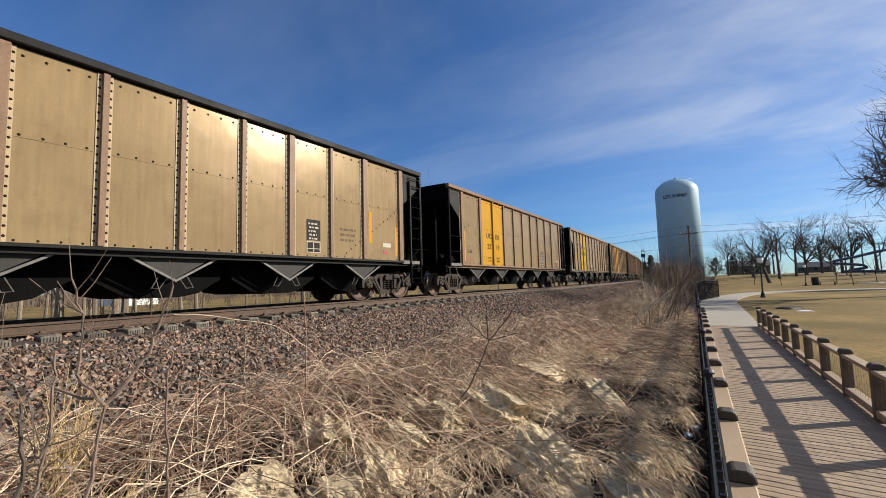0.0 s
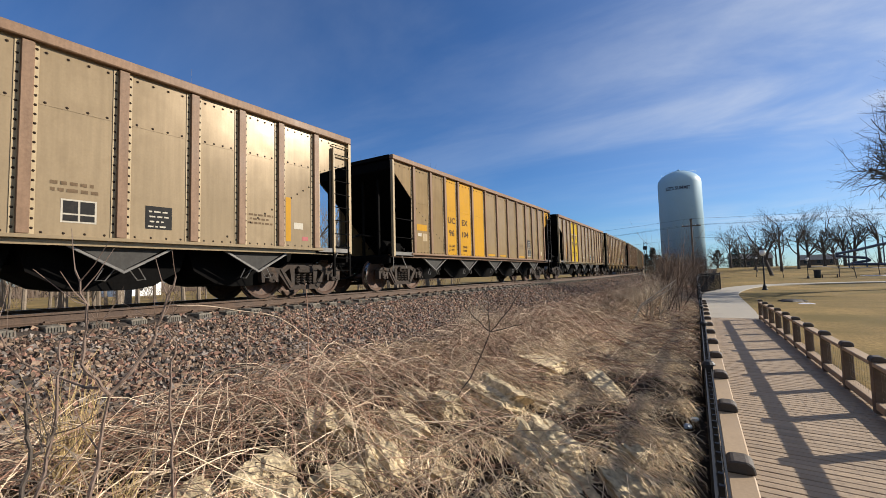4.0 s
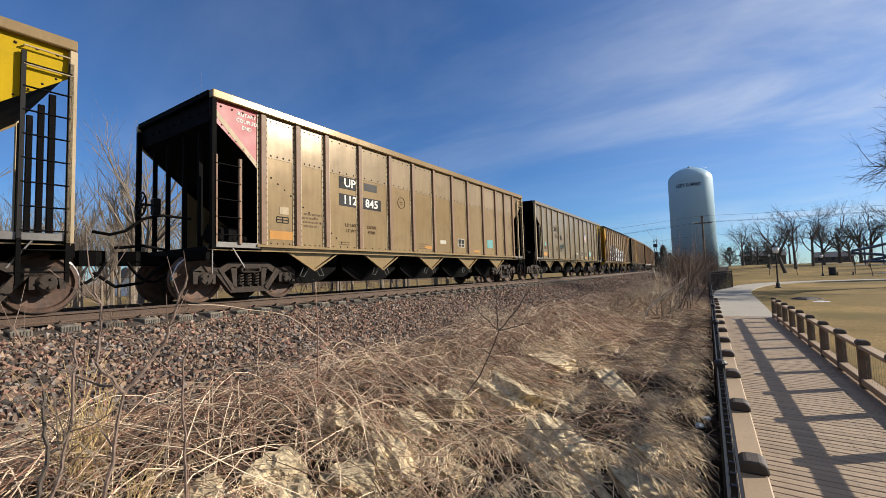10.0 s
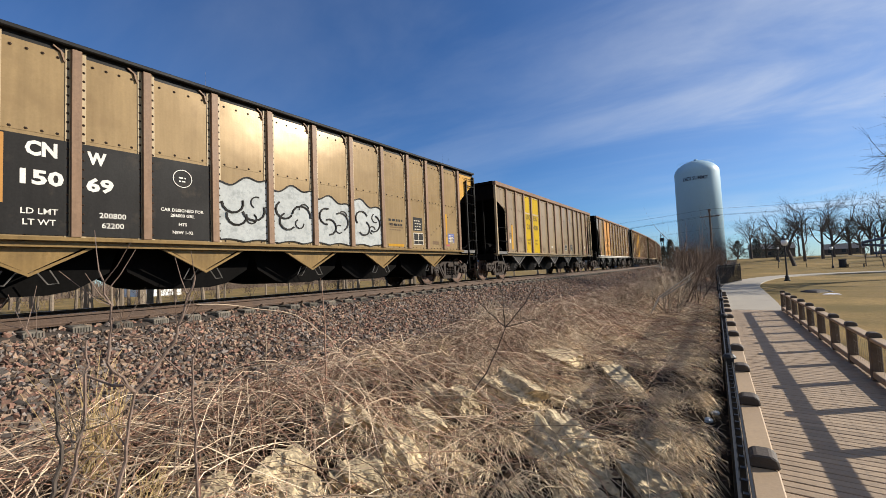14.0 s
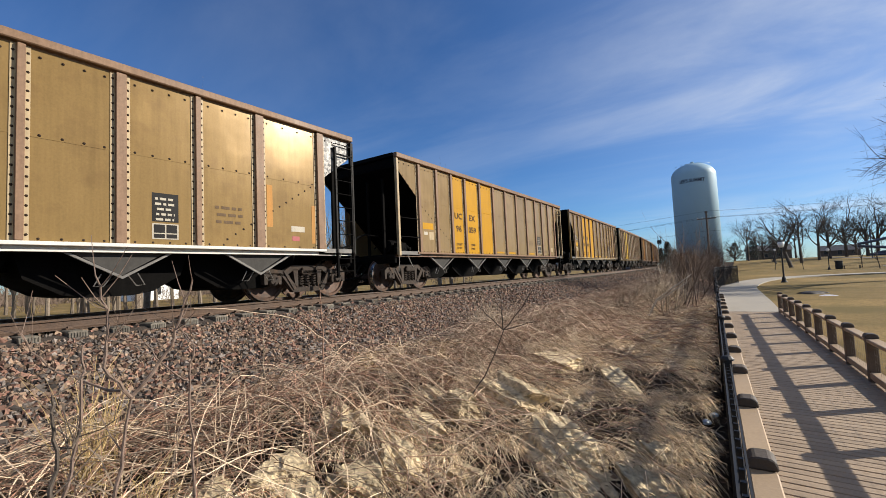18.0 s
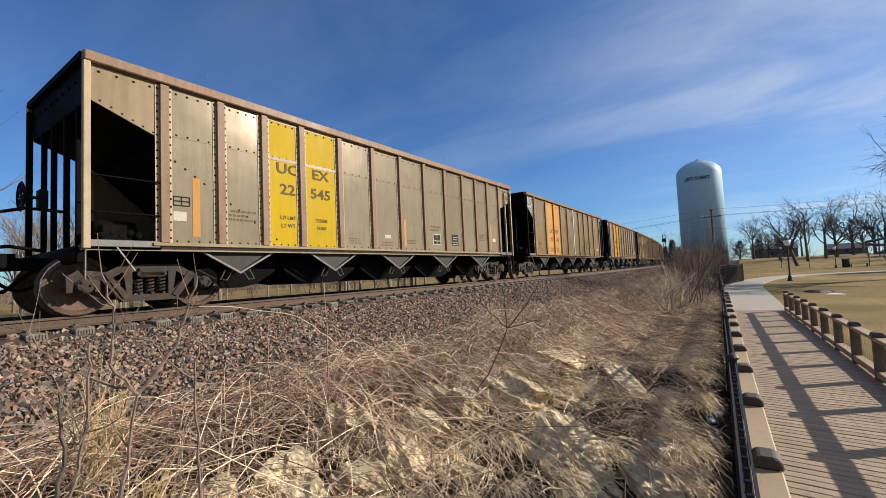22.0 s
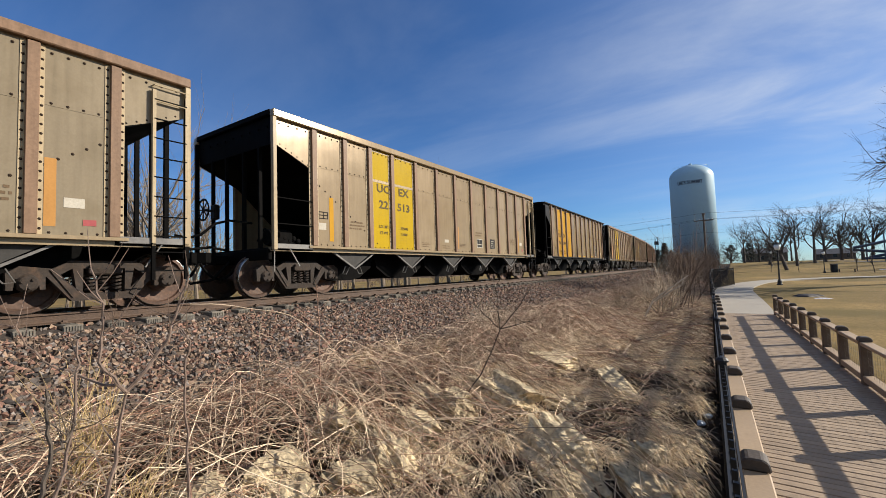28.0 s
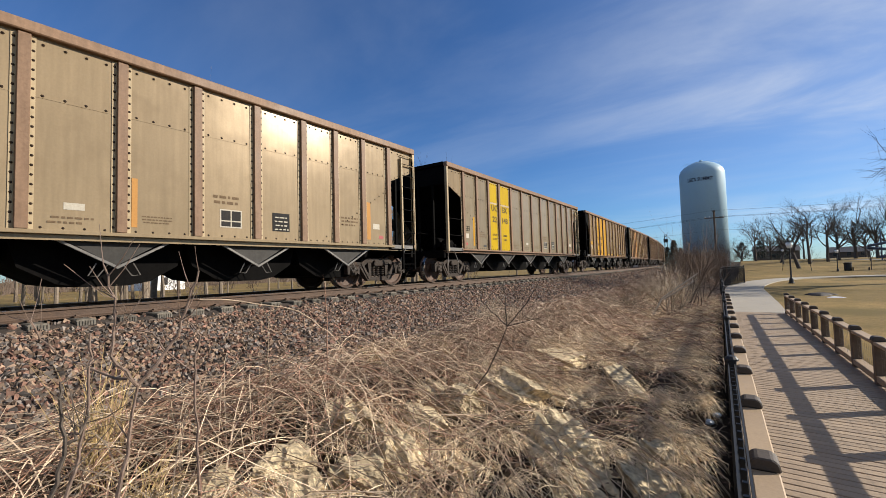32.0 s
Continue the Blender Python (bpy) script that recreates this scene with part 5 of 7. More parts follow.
def build_deck():
    d = thing("boardwalk", "raised path of tan composite boards", "boardwalk", kind="structure")
    bm = bmesh.new()
    w = RIGHT_RAIL - LEFT_RAIL + 0.34
    box(bm, 0, w, -0.047, 0.047, -0.035, 0.0, 0.004)
    me = bpy.data.meshes.new("deck_board")
    bm.to_mesh(me)
    bm.free()
    me.materials.append(DECK_WOOD)
    k, y = 0, DECK_Y1 - 0.06
    while y > DECK_Y0:
        o = part("deck_board", me, None, d)
        o.matrix_basis = pose(deck_x(LEFT_RAIL - 0.13, y), y, DECK_Z + 0.0006 * ((k * 7) % 5), 0, 0, math.degrees(LEAN) * 1.0)
        y -= 0.1075
        k += 1
    bm = bmesh.new()
    for k0 in (LEFT_RAIL, (LEFT_RAIL + RIGHT_RAIL) / 2, RIGHT_RAIL):
        slab(bm, [(deck_x(k0 - 0.06, DECK_Y0), DECK_Y0), (deck_x(k0 + 0.06, DECK_Y0), DECK_Y0), (deck_x(k0 + 0.06, DECK_Y1), DECK_Y1 - 0.03), (deck_x(k0 - 0.06, DECK_Y1), DECK_Y1 - 0.03)], "z", DECK_Z - 0.30, DECK_Z - 0.037)
    part("joist", bm, POST_WOOD, d)


build_deck()


def guard_rail(k0, ys, name_label, out):
    """A low timber rail: thick posts with domed caps, a top rail and a kerb rail."""
    g = thing("guard_rail", name_label, "guard rail", group="rails of the boardwalk")
    y0, y1 = ys[0] - 0.6, ys[-1] + 0.10
    turn = math.degrees(-math.atan(LEAN))

    def long_bar(name, a, b, z0, z1, mat, label=""):
        for ya, yb in zip([y0] + [y for y in ys], [y for y in ys] + [y1]):
            ya2, yb2 = ya + (0.064 if ya != y0 else 0), yb - (0.064 if yb != y1 else 0)
            if yb2 - ya2 < 0.1:
                continue
            bm = bmesh.new()
            ln = yb2 - ya2
            box(bm, a, b, 0, ln, z0, z1, 0.008)
            o = part(name, bm, mat, g, label)
            o.matrix_basis = pose(deck_x(k0, ya2), ya2, 0, 0, 0, turn)
    long_bar("top_rail", -0.066, 0.066, DECK_Z + 0.55, DECK_Z + 0.60, RAIL_WOOD)
    long_bar("kerb_rail", -0.06, 0.06, DECK_Z + 0.05, DECK_Z + 0.14, RAIL_WOOD)
    bm = bmesh.new()
    box(bm, -0.058, 0.058, -0.062, 0.062, DECK_Z - 0.2, DECK_Z + 0.60, 0.010)
    pm = bpy.data.meshes.new("post")
    bm.to_mesh(pm)
    bm.free()
    pm.materials.append(POST_WOOD)
    bm = bmesh.new()
    w = 0.072
    slab(bm, [(-w, DECK_Z + 0.60), (w, DECK_Z + 0.60), (w, DECK_Z + 0.625), (w * 0.86, DECK_Z + 0.652), (w * 0.5, DECK_Z + 0.668), (-w * 0.5, DECK_Z + 0.668), (-w * 0.86, DECK_Z + 0.652), (-w, DECK_Z + 0.625)], "y", -0.075, 0.075)
    bmesh.ops.bevel(bm, geom=bm.edges[:], offset=0.008, segments=1, affect="EDGES")
    cm = bpy.data.meshes.new("post_cap")
    bm.to_mesh(cm)
    bm.free()
    cm.materials.append(CAP_WOOD)
    if out > 0:
        # welded wire between the rails
        for ya, yb in zip(ys, ys[1:]):
            bm = bmesh.new()
            ln = yb - ya
            for k in range(1, 12):
                yy = ln * k / 12
                tube(bm, [(0.0, yy, DECK_Z + 0.06), (0.0, yy, DECK_Z + 0.56)], 0.0012, 3, cap=False)
            for k in range(1, 5):
                zz = DECK_Z + 0.10 + 0.095 * k
                tube(bm, [(0.003, 0.06, zz), (0.003, ln - 0.06, zz)], 0.0012, 3, cap=False)
            part("wire_mesh", bm, WIRE, g).matrix_basis = pose(deck_x(k0, ya), ya, 0, 0, 0, turn)
    for y in ys:
        o = part("post", pm, None, g)
        o.matrix_basis = pose(deck_x(k0, y), y, 0, 0, 0, turn)
        part("post_cap", cm, None, o)
    return g


RIGHT_POSTS = [17.9 - 1.205 * k for k in range(19)][::-1]
LEFT_POSTS = [17.47 - 1.205 * k for k in range(18)][::-1]
guard_rail(RIGHT_RAIL, RIGHT_POSTS, "low tan timber guard rail with thick brown posts", 1)
guard_rail(LEFT_RAIL, LEFT_POSTS, "low tan timber rail with dark domed post caps beside iron fence", -1)


def iron_fence():
    f = thing("iron_fence", "black iron picket fence along the boardwalk and path", "fence")
    line = [(deck_x(IRON_LINE, y), y) for y in (-4.7, -1.86, 0.98, 3.82, 6.66, 9.5, 12.34, 15.18, 18.02, 20.86, 23.7)]
    line += [(-1.10, 26.0), (-1.22, 28.3), (-1.32, 30.6), (-1.36, 33.0), (-1.33, 35.4), (-0.98, 37.6), (-0.58, 39.8), (-0.16, 42.0)]
    bm = bmesh.new()
    box(bm, -0.009, 0.009, -0.009, 0.009, DECK_Z - 0.14, DECK_Z + 0.988)
    picket_mesh = bpy.data.meshes.new("picket")
    bm.to_mesh(picket_mesh)
    bm.free()
    picket_mesh.materials.append(IRON_BLACK)
    for i, (x, y) in enumerate(line):
        top = DECK_Z + 1.0 if y < 24 else DECK_Z + 1.0 + 0.4 * min(1.0, (y - 24) / 10)
        z0 = DECK_Z - 0.28 if y < 19 else DECK_Z - 0.12
        bm = bmesh.new()
        box(bm, x - 0.03, x + 0.03, y - 0.03, y + 0.03, z0 - 0.1, top + 0.02, 0.004)
        p_ = part("fence_post", bm, IRON_BLACK, f)
        bm = bmesh.new()
        lathe(bm, [(0.046, top + 0.02), (0.046, top + 0.032), (0.03, top + 0.05), (0.012, top + 0.056)], 10, "z", (x, y, 0))
        part("post_cap", bm, IRON_BLACK, p_)
        if i + 1 == len(line):
            break
        xb, yb = line[i + 1]
        topb = DECK_Z + 1.0 if yb < 24 else DECK_Z + 1.0 + 0.4 * min(1.0, (yb - 24) / 10)
        panel = bmesh.new()
        d = Vector((xb - x, yb - y, 0)).normalized()
        nrm = Vector((-d.y, d.x, 0))
        for dz0, dz1 in ((-0.022, 0.0), (-0.16, -0.145)):
            for off in (-0.022, 0.016) if dz1 == 0.0 else (-0.02,):
                a0, b0 = Vector((x, y, 0)) + nrm * off, Vector((xb, yb, 0)) + nrm * off
                w_ = nrm * (0.008 if dz1 == 0.0 else 0.04)
                prism(panel, [(*(a0)[:2], top + dz0), (*(a0 + w_)[:2], top + dz0), (*(a0 + w_)[:2], top + dz1), (*(a0)[:2], top + dz1)][::-1],
                      [(*(b0)[:2], topb + dz0), (*(b0 + w_)[:2], topb + dz0), (*(b0 + w_)[:2], topb + dz1), (*(b0)[:2], topb + dz1)][::-1])
        a0, b0 = Vector((x, y, 0)) - nrm * 0.02, Vector((xb, yb, 0)) - nrm * 0.02
        w_ = nrm * 0.04
        zz = z0 + 0.14
        prism(panel, [(*(a0)[:2], zz), (*(a0 + w_)[:2], zz), (*(a0 + w_)[:2], zz + 0.035), (*(a0)[:2], zz + 0.035)][::-1],
              [(*(b0)[:2], zz), (*(b0 + w_)[:2], zz), (*(b0 + w_)[:2], zz + 0.035), (*(b0)[:2], zz + 0.035)][::-1])
        part("fence_rail", panel, IRON_BLACK, f)
        n = max(2, int(math.hypot(xb - x, yb - y) / 0.105))
        if y < 17:
            for k in range(1, n):
                fr = k / n
                part("picket", picket_mesh, None, f).location = (x + (xb - x) * fr, y + (yb - y) * fr, 0)
            continue
        pk = bmesh.new()
        for k in range(1, n):
            fr = k / n
            px_, py_, tz = x + (xb - x) * fr, y + (yb - y) * fr, top + (topb - top) * fr
            box(pk, px_ - 0.009, px_ + 0.009, py_ - 0.009, py_ + 0.009, zz, tz - 0.012)
        tagged(part("fence_infill", pk, IRON_BLACK, f), kind="stuff")


iron_fence()

# ---------------------------------------------------------------- concrete path in the park
PATH = [(0.23, 18.1, 0.80), (0.18, 21, 0.86), (0.05, 25, 0.92), (-0.12, 30, 0.98), (-0.22, 34, 1.02), (-0.05, 38, 1.05), (0.45, 42, 1.05), (1.3, 47, 1.05), (3.2, 52.5, 1.05), (7.0, 57, 1.05), (14, 61, 1.05), (30, 66, 1.05)]


def build_path():
    pts = []
    for (x0, y0, w0), (x1, y1, w1) in zip(PATH, PATH[1:]):
        n = 5
        for k in range(n):
            f = k / n
            pts.append((x0 + (x1 - x0) * f, y0 + (y1 - y0) * f, w0 + (w1 - w0) * f))
    pts.append(PATH[-1])
    sm = pts[:2] + [tuple(sum(p[j] for p in pts[i - 2:i + 3]) / 5 for j in range(3)) for i in range(2, len(pts) - 2)] + pts[-2:]
    verts, faces = [], []
    for i, (x, y, w) in enumerate(sm):
        a, b = sm[max(i - 1, 0)], sm[min(i + 1, len(sm) - 1)]
        d = Vector((b[0] - a[0], b[1] - a[1], 0)).normalized()
        n = Vector((d.y, -d.x, 0))
        zz = max(DECK_Z, ground_z(x, y) + 0.05)
        for s, z in ((-1, zz - 0.1), (-1, zz), (1, zz), (1, zz - 0.1)):
            p_ = Vector((x, y, 0)) + n * w * s
            verts.append((p_.x, p_.y, z))
    for i in range(len(sm) - 1):
        for j in range(3):
            a = i * 4 + j
            faces.append((a, a + 1, a + 5, a + 4))
    faces.append((3, 2, 1, 0))
    tagged(part("pavement", raw_mesh("pavement", verts, faces, CONCRETE), None), "pale concrete path curving through the park", "path", kind="structure")


build_path()

# ---------------------------------------------------------------- park, tower and distance
BARK_GREY = material("grey_bark", (0.073, 0.0569, 0.0438), 0.95, 0.0, 0.3, 18, 2.0, 0.6, None, (0.5, 0.7), 0.0, 0.15)
BARK_PALE = material("pale_bark", (0.175, 0.139, 0.102), 0.95, 0.0, 0.3, 18, 2.0, 0.5, (0.131, 0.102, 0.073), (0.5, 0.7), 0.0, 0.15)
TWIG_BROWN = material("thicket_twigs", (0.150, 0.112, 0.086), 0.95, 0.0, 0.3, 25, 2.0, 0.0, None, (0.5, 0.7), 0.0, 0.15, 0.08)
CONIFER = material("dark_evergreen", (0.0161, 0.0248, 0.0146), 0.9, 0.0, 0.4, 8, 1.0, 0.3)
TOWER_PAINT = material("pale_blue_tank_paint", (0.305, 0.445, 0.53), 0.5, 0.0, 0.04, 3, 0.12, 0.02, (0.27, 0.395, 0.47), (0.6, 0.9), 0.0, 0.0, 0.25)
TOWER_LETTER = material("navy_lettering", (0.0219, 0.0328, 0.0584), 0.5, 0.0, 0.1, 3, 0.2, 0.0)
LAMP_GLASS = material("white_lamp_globe", (0.80, 0.79, 0.74), 0.3, 0.0, 0.05, 10, 2, 0.0)
POLE_WOOD = material("utility_pole_wood", (0.0949, 0.073, 0.0548), 0.9, 0.0, 0.25, 20, 2, 0.3)
SNOW = material("old_snow", (0.78, 0.79, 0.82), 0.8, 0.0, 0.05, 30, 2, 0.3)
MUD = material("bare_wet_soil", (0.0438, 0.0328, 0.0241), 0.7, 0.0, 0.3, 20, 2, 0.6)
WALL_WHITE = material("white_siding", (0.72, 0.72, 0.70), 0.7, 0.0, 0.06, 4, 0.4, 0.05)
ROOF_GREY = material("grey_shingle", (0.117, 0.11, 0.106), 0.9, 0.0, 0.2, 8, 0.6, 0.2)
GLASS_DARK = material("dark_window_glass", (0.0219, 0.0256, 0.0292), 0.1, 0.0, 0.1, 4, 1, 0.0)
SHELTER_STEEL = material("dark_slide_plastic", (0.0365, 0.0511, 0.0876), 0.4, 0.0, 0.1, 4, 1, 0.0)


def limb_tubes(store, pts, r0, r1, sides):
    """Append a tapering tube to (verts, faces)."""
    verts, faces = store
    base, n = len(verts), len(pts)
    side = None
    for i, p_ in enumerate(pts):
        d = (pts[min(i + 1, n - 1)] - pts[max(i - 1, 0)])
        d = d.normalized() if d.length > 1e-9 else Vector((0, 0, 1))
        if side is None:
            side = d.orthogonal().normalized()
        side = side - d * side.dot(d)
        side = side.normalized() if side.length > 1e-6 else d.orthogonal().normalized()
        up = d.cross(side)
        k = r0 + (r1 - r0) * i / (n - 1)
        for j in range(sides):
            a = 2 * math.pi * j / sides
            verts.append((p_ + (side * math.cos(a) + up * math.sin(a)) * k)[:])
    for i in range(n - 1):
        for j in range(sides):
            a, b = base + i * sides + j, base + i * sides + (j + 1) % sides
            faces.append((a, b, b + sides, a + sides))


def grow(rnd, wood, twigs, p_, d, length, r, level, levels, spread, lift, kids):
    """A limb that bends and forks until the twigs."""
    n = 5 if level < 2 else 4 if level < levels - 1 else 3
    pts, dirs = [p_.copy()], []
    for i in range(n):
        d = (d + Vector((rnd.uniform(-1, 1), rnd.uniform(-1, 1), rnd.uniform(-1, 1) + lift)) * (0.16 if level else 0.07)).normalized()
        dirs.append(d.copy())
        pts.append(pts[-1] + d * (length / n))
    end = r * (0.55 if level < levels - 1 else 0.3)
    limb_tubes(wood if level < 2 else twigs, pts, r, end, 7 if level == 0 else 5 if level == 1 else 3)
    if level == levels - 1:
        return
    for k in range(kids[level]):
        f = rnd.uniform(0.35, 1.0) if level else rnd.uniform(0.45, 1.0)
        i = min(n - 1, int(f * n))
        q = pts[i].lerp(pts[i + 1], f * n - i if f * n - i <= 1 else 1)
        ang = rnd.uniform(0.5, 1.0) * spread
        ax = dirs[i].orthogonal().normalized()
        ax.rotate(Matrix.Rotation(rnd.uniform(0, 2 * math.pi), 3, dirs[i]))
        nd = dirs[i].copy()
        nd.rotate(Matrix.Rotation(ang, 3, ax))
        grow(rnd, wood, twigs, q, nd, length * rnd.uniform(0.5, 0.78), (r + (end - r) * f) * rnd.uniform(0.5, 0.7), level + 1, levels, spread, lift, kids)


def bare_tree(seed, height, r, levels=5, spread=0.95, kids=(7, 5, 4, 4), mat=BARK_GREY, lean=0.0, name="tree", label="large leafless tree with forked dark limbs", trunk_share=0.42, lift=0.25):
    rnd = random.Random(seed)
    wood, twigs = ([], []), ([], [])
    grow(rnd, wood, twigs, Vector((0, 0, -0.15)), Vector((lean, rnd.uniform(-0.05, 0.05), 1)).normalized(), height * trunk_share, r, 0, levels, spread, lift, kids)
    t = thing(name, label, name.replace("_", " "))
    part("trunk", raw_mesh("trunk", *wood, mat), None, t)
    part("crown", raw_mesh("crown", *twigs, mat), None, t)
    return t


def stand(ob, x, y, turn=0.0, scale=1.0, z=None):
    """Put a thing on the ground."""
    ob.matrix_basis = Matrix.Translation((x, y, (ground_z(x, y) if z is None else z))) @ Matrix.Rotation(turn, 4, "Z") @ Matrix.Diagonal((scale, scale, scale, 1))
    return ob


def again(ob, x, y, turn, scale):
    o = copy_thing(ob, Matrix.Identity(4))
    return stand(o, x, y, turn, scale)


def at_bearing(deg, dist):
    return dist * math.sin(radians(deg)), dist * math.cos(radians(deg))


def build_park_trees():
    a = bare_tree(11, 13, 0.30, lean=0.25)
    b = bare_tree(12, 15, 0.28, spread=0.8)
    c = bare_tree(13, 14, 0.32, spread=1.0, kids=(8, 5, 4, 4))
    for o in (a, b, c):
        tagged(o, group="bare trees of the park")
    stand(a, *at_bearing(4.46, 92), 2.6)
    stand(b, *at_bearing(5.3, 108), 1.0)
    stand(c, *at_bearing(8.7, 138), 0.4, 1.15)
    spots = [(b, 0.9, 140, 2.0, 0.95), (c, 2.2, 150, 4.0, 0.9), (a, 3.0, 120, 5.6, 0.8), (b, 6.7, 120, 3.3, 1.05), (c, 7.5, 128, 5.0, 1.05), (a, 10.2, 135, 1.2, 1.2), (c, 10.9, 140, 2.5, 1.15), (b, 12.6, 140, 0.2, 1.1), (c, 14.5, 130, 3.0, 1.1), (a, 16.5, 150, 4.4, 1.1), (b, 19, 145, 5.2, 1.0), (c, 22, 150, 0.8, 1.1), (a, -0.6, 150, 0.3, 0.9), (b, 4.9, 170, 2.2, 1.0), (c, 9.4, 175, 1.2, 1.0), (b, 1.7, 190, 0.7, 1.0)]
    for o, deg, dist, turn, k in spots:
        again(o, *at_bearing(deg, dist), turn, k)
    near = bare_tree(21, 18.5, 0.48, spread=1.1, kids=(10, 6, 6, 4), trunk_share=0.40)
    tagged(near, "large leafless tree with spreading fine twigs on lawn", group="bare trees of the park")
    stand(near, *at_bearing(16.1, 46), 0.6, 1.08)
    for deg, dist, turn, k in ((17.5, 100, 1.1, 1.0), (19.5, 86, 2.4, 0.95), (23, 98, 4.0, 1.05), (15.5, 112, 5.1, 0.9)):
        again(c, *at_bearing(deg, dist), turn, k)
    # saplings in the lawn
    s = bare_tree(31, 3.6, 0.05, 4, 0.7, (7, 4, 3), name="sapling", label="slender leafless sapling on the lawn", trunk_share=0.6)
    tagged(s, group="saplings of the park")
    stand(s, *at_bearing(5.4, 84), 0.0)
    for deg, dist, k in ((3.1, 86, 1.0), (9.7, 84, 1.25), (10.9, 78, 1.1), (12.5, 90, 1.2)):
        again(s, *at_bearing(deg, dist), deg, k)


build_park_trees()


def conifer(seed, height, radius, label):
    rnd = random.Random(seed)
    t = thing("conifer", label, "conifer", group="evergreens")
    bm = bmesh.new()
    tube(bm, [(0, 0, -0.1), (0, 0, height * 0.9)], 0.12, 6, 0.03)
    part("trunk", bm, BARK_GREY, t)
    verts, faces = [], []
    for k in range(1500):
        f = rnd.random() ** 0.8
        z = height * (0.04 + 0.95 * f)
        rr = radius * (1 - f) ** 0.75 * rnd.uniform(0.35, 1.08) * (0.85 + 0.25 * math.sin(z * 5))
        a = rnd.uniform(0, 2 * math.pi)
        p_ = Vector((rr * math.cos(a), rr * math.sin(a), z))
        d = Vector((math.cos(a), math.sin(a), rnd.uniform(-0.5, 0.5))).normalized()
        s = Vector((-d.y, d.x, rnd.uniform(-0.4, 0.4))).normalized()
        ln, w = height * rnd.uniform(0.05, 0.10), height * rnd.uniform(0.012, 0.025)
        i = len(verts)
        up = d.cross(s) * w * 0.5
        verts += [(p_ - s * w)[:], (p_ + s * w)[:], (p_ + up)[:], (p_ + d * ln)[:]]
        faces += [(i, i + 1, i + 3), (i + 1, i + 2, i + 3), (i + 2, i, i + 3)]
    part("crown", raw_mesh("crown", verts, faces, CONIFER), None, t)
    return t


c1 = conifer(1, 5.5, 3.0, "dark round evergreen at the edge of the park")
stand(c1, *at_bearing(1.3, 150), 0, 1.0)
again(c1, *at_bearing(3.3, 148), 2.0, 0.95)
again(c1, *at_bearing(-0.3, 156), 1.0, 1.0)
c2 = conifer(2, 7.5, 1.9, "narrow dark evergreen beside the tracks")
stand(c2, *at_bearing(-6.9, 112), 0, 0.9)
again(c2, *at_bearing(-7.6, 118), 1.0, 0.7)
again(c2, *at_bearing(-6.2, 120), 3.0, 0.7)


def water_tower():
    x, y = at_bearing(-3.68, 150)
    t = thing("water_tower", "tall pale blue standpipe water tower with dark lettering", "water tower", pose(x, y, -0.5))
    R = 5.98
    bm = bmesh.new()
    lathe(bm, [(R, -1.0), (R, 27.2), (R * 0.985, 28.0), (R * 0.93, 28.8), (R * 0.80, 29.7), (R * 0.6, 30.5), (R * 0.35, 31.1), (R * 0.1, 31.35)], 64)
    smooth(part("tank", bm, TOWER_PAINT, t))
    bm = bmesh.new()
    lathe(bm, [(0.5, 31.2), (0.5, 31.7), (0.3, 31.9)], 12)
    part("vent", bm, TOWER_PAINT, t)
    bm = bmesh.new()
    pts = [(R * 0.8 * math.cos(a), R * 0.8 * math.sin(a), 30.5) for a in (2 * math.pi * k / 32 for k in range(33))]
    tube(bm, pts, 0.03, 4, cap=False)
    part("hand_rail", bm, TOWER_PAINT, t)
    bm = bmesh.new()
    tube(bm, [(-2.2, -R - 0.1, 25.5), (-2.2, -R + 0.2, 29.4)], 0.02, 4)
    part("ladder", bm, TOWER_PAINT, t)
    # lettering bent round the tank
    cu = bpy.data.curves.new("lettering", "FONT")
    cu.body, cu.size, cu.align_x, cu.align_y, cu.extrude, cu.offset, cu.resolution_u = "LEE'S SUMMIT", 1.42, "CENTER", "CENTER", 0.03, 0.03, 2
    ob = new("lettering", cu)
    bpy.context.view_layer.update()
    me = bpy.data.meshes.new_from_object(ob.evaluated_get(bpy.context.evaluated_depsgraph_get()))
    bpy.data.objects.remove(ob)
    bpy.data.curves.remove(cu)
    wide = max(v.co.x for v in me.vertices) - min(v.co.x for v in me.vertices)
    k = 6.7 / wide
    for v in me.vertices:
        a = v.co.x * k / R - radians(90) - 0.075 - radians(-3.68)
        rr = R + 0.03 + v.co.z
        v.co = (rr * math.cos(a), rr * math.sin(a), 25.2 + v.co.y)
    me.materials.clear()
    me.materials.append(TOWER_LETTER)
    part("lettering", me, None, t)


water_tower()


def lamp_post():
    t = thing("lamp_post", "black park lamp post with a white globe", "street lamp", group="lamps of the park")
    bm = bmesh.new()
    lathe(bm, [(0.20, 0), (0.20, 0.06), (0.15, 0.12), (0.13, 0.34), (0.075, 0.45)], 12)
    part("base", bm, IRON_BLACK, t)
    bm = bmesh.new()
    lathe(bm, [(0.06, 0.45), (0.05, 2.6), (0.08, 2.62), (0.08, 2.68), (0.06, 2.72)], 12)
    part("pole", bm, IRON_BLACK, t)
    bm = bmesh.new()
    lathe(bm, [(0.10, 2.72), (0.17, 2.80), (0.21, 2.95), (0.21, 3.08), (0.14, 3.16)], 14)
    smooth(part("globe", bm, LAMP_GLASS, t, "white glass globe"))
    bm = bmesh.new()
    lathe(bm, [(0.22, 3.16), (0.20, 3.20), (0.08, 3.27), (0.02, 3.33)], 14)
    part("cap", bm, IRON_BLACK, t)
    return t


lp = lamp_post()
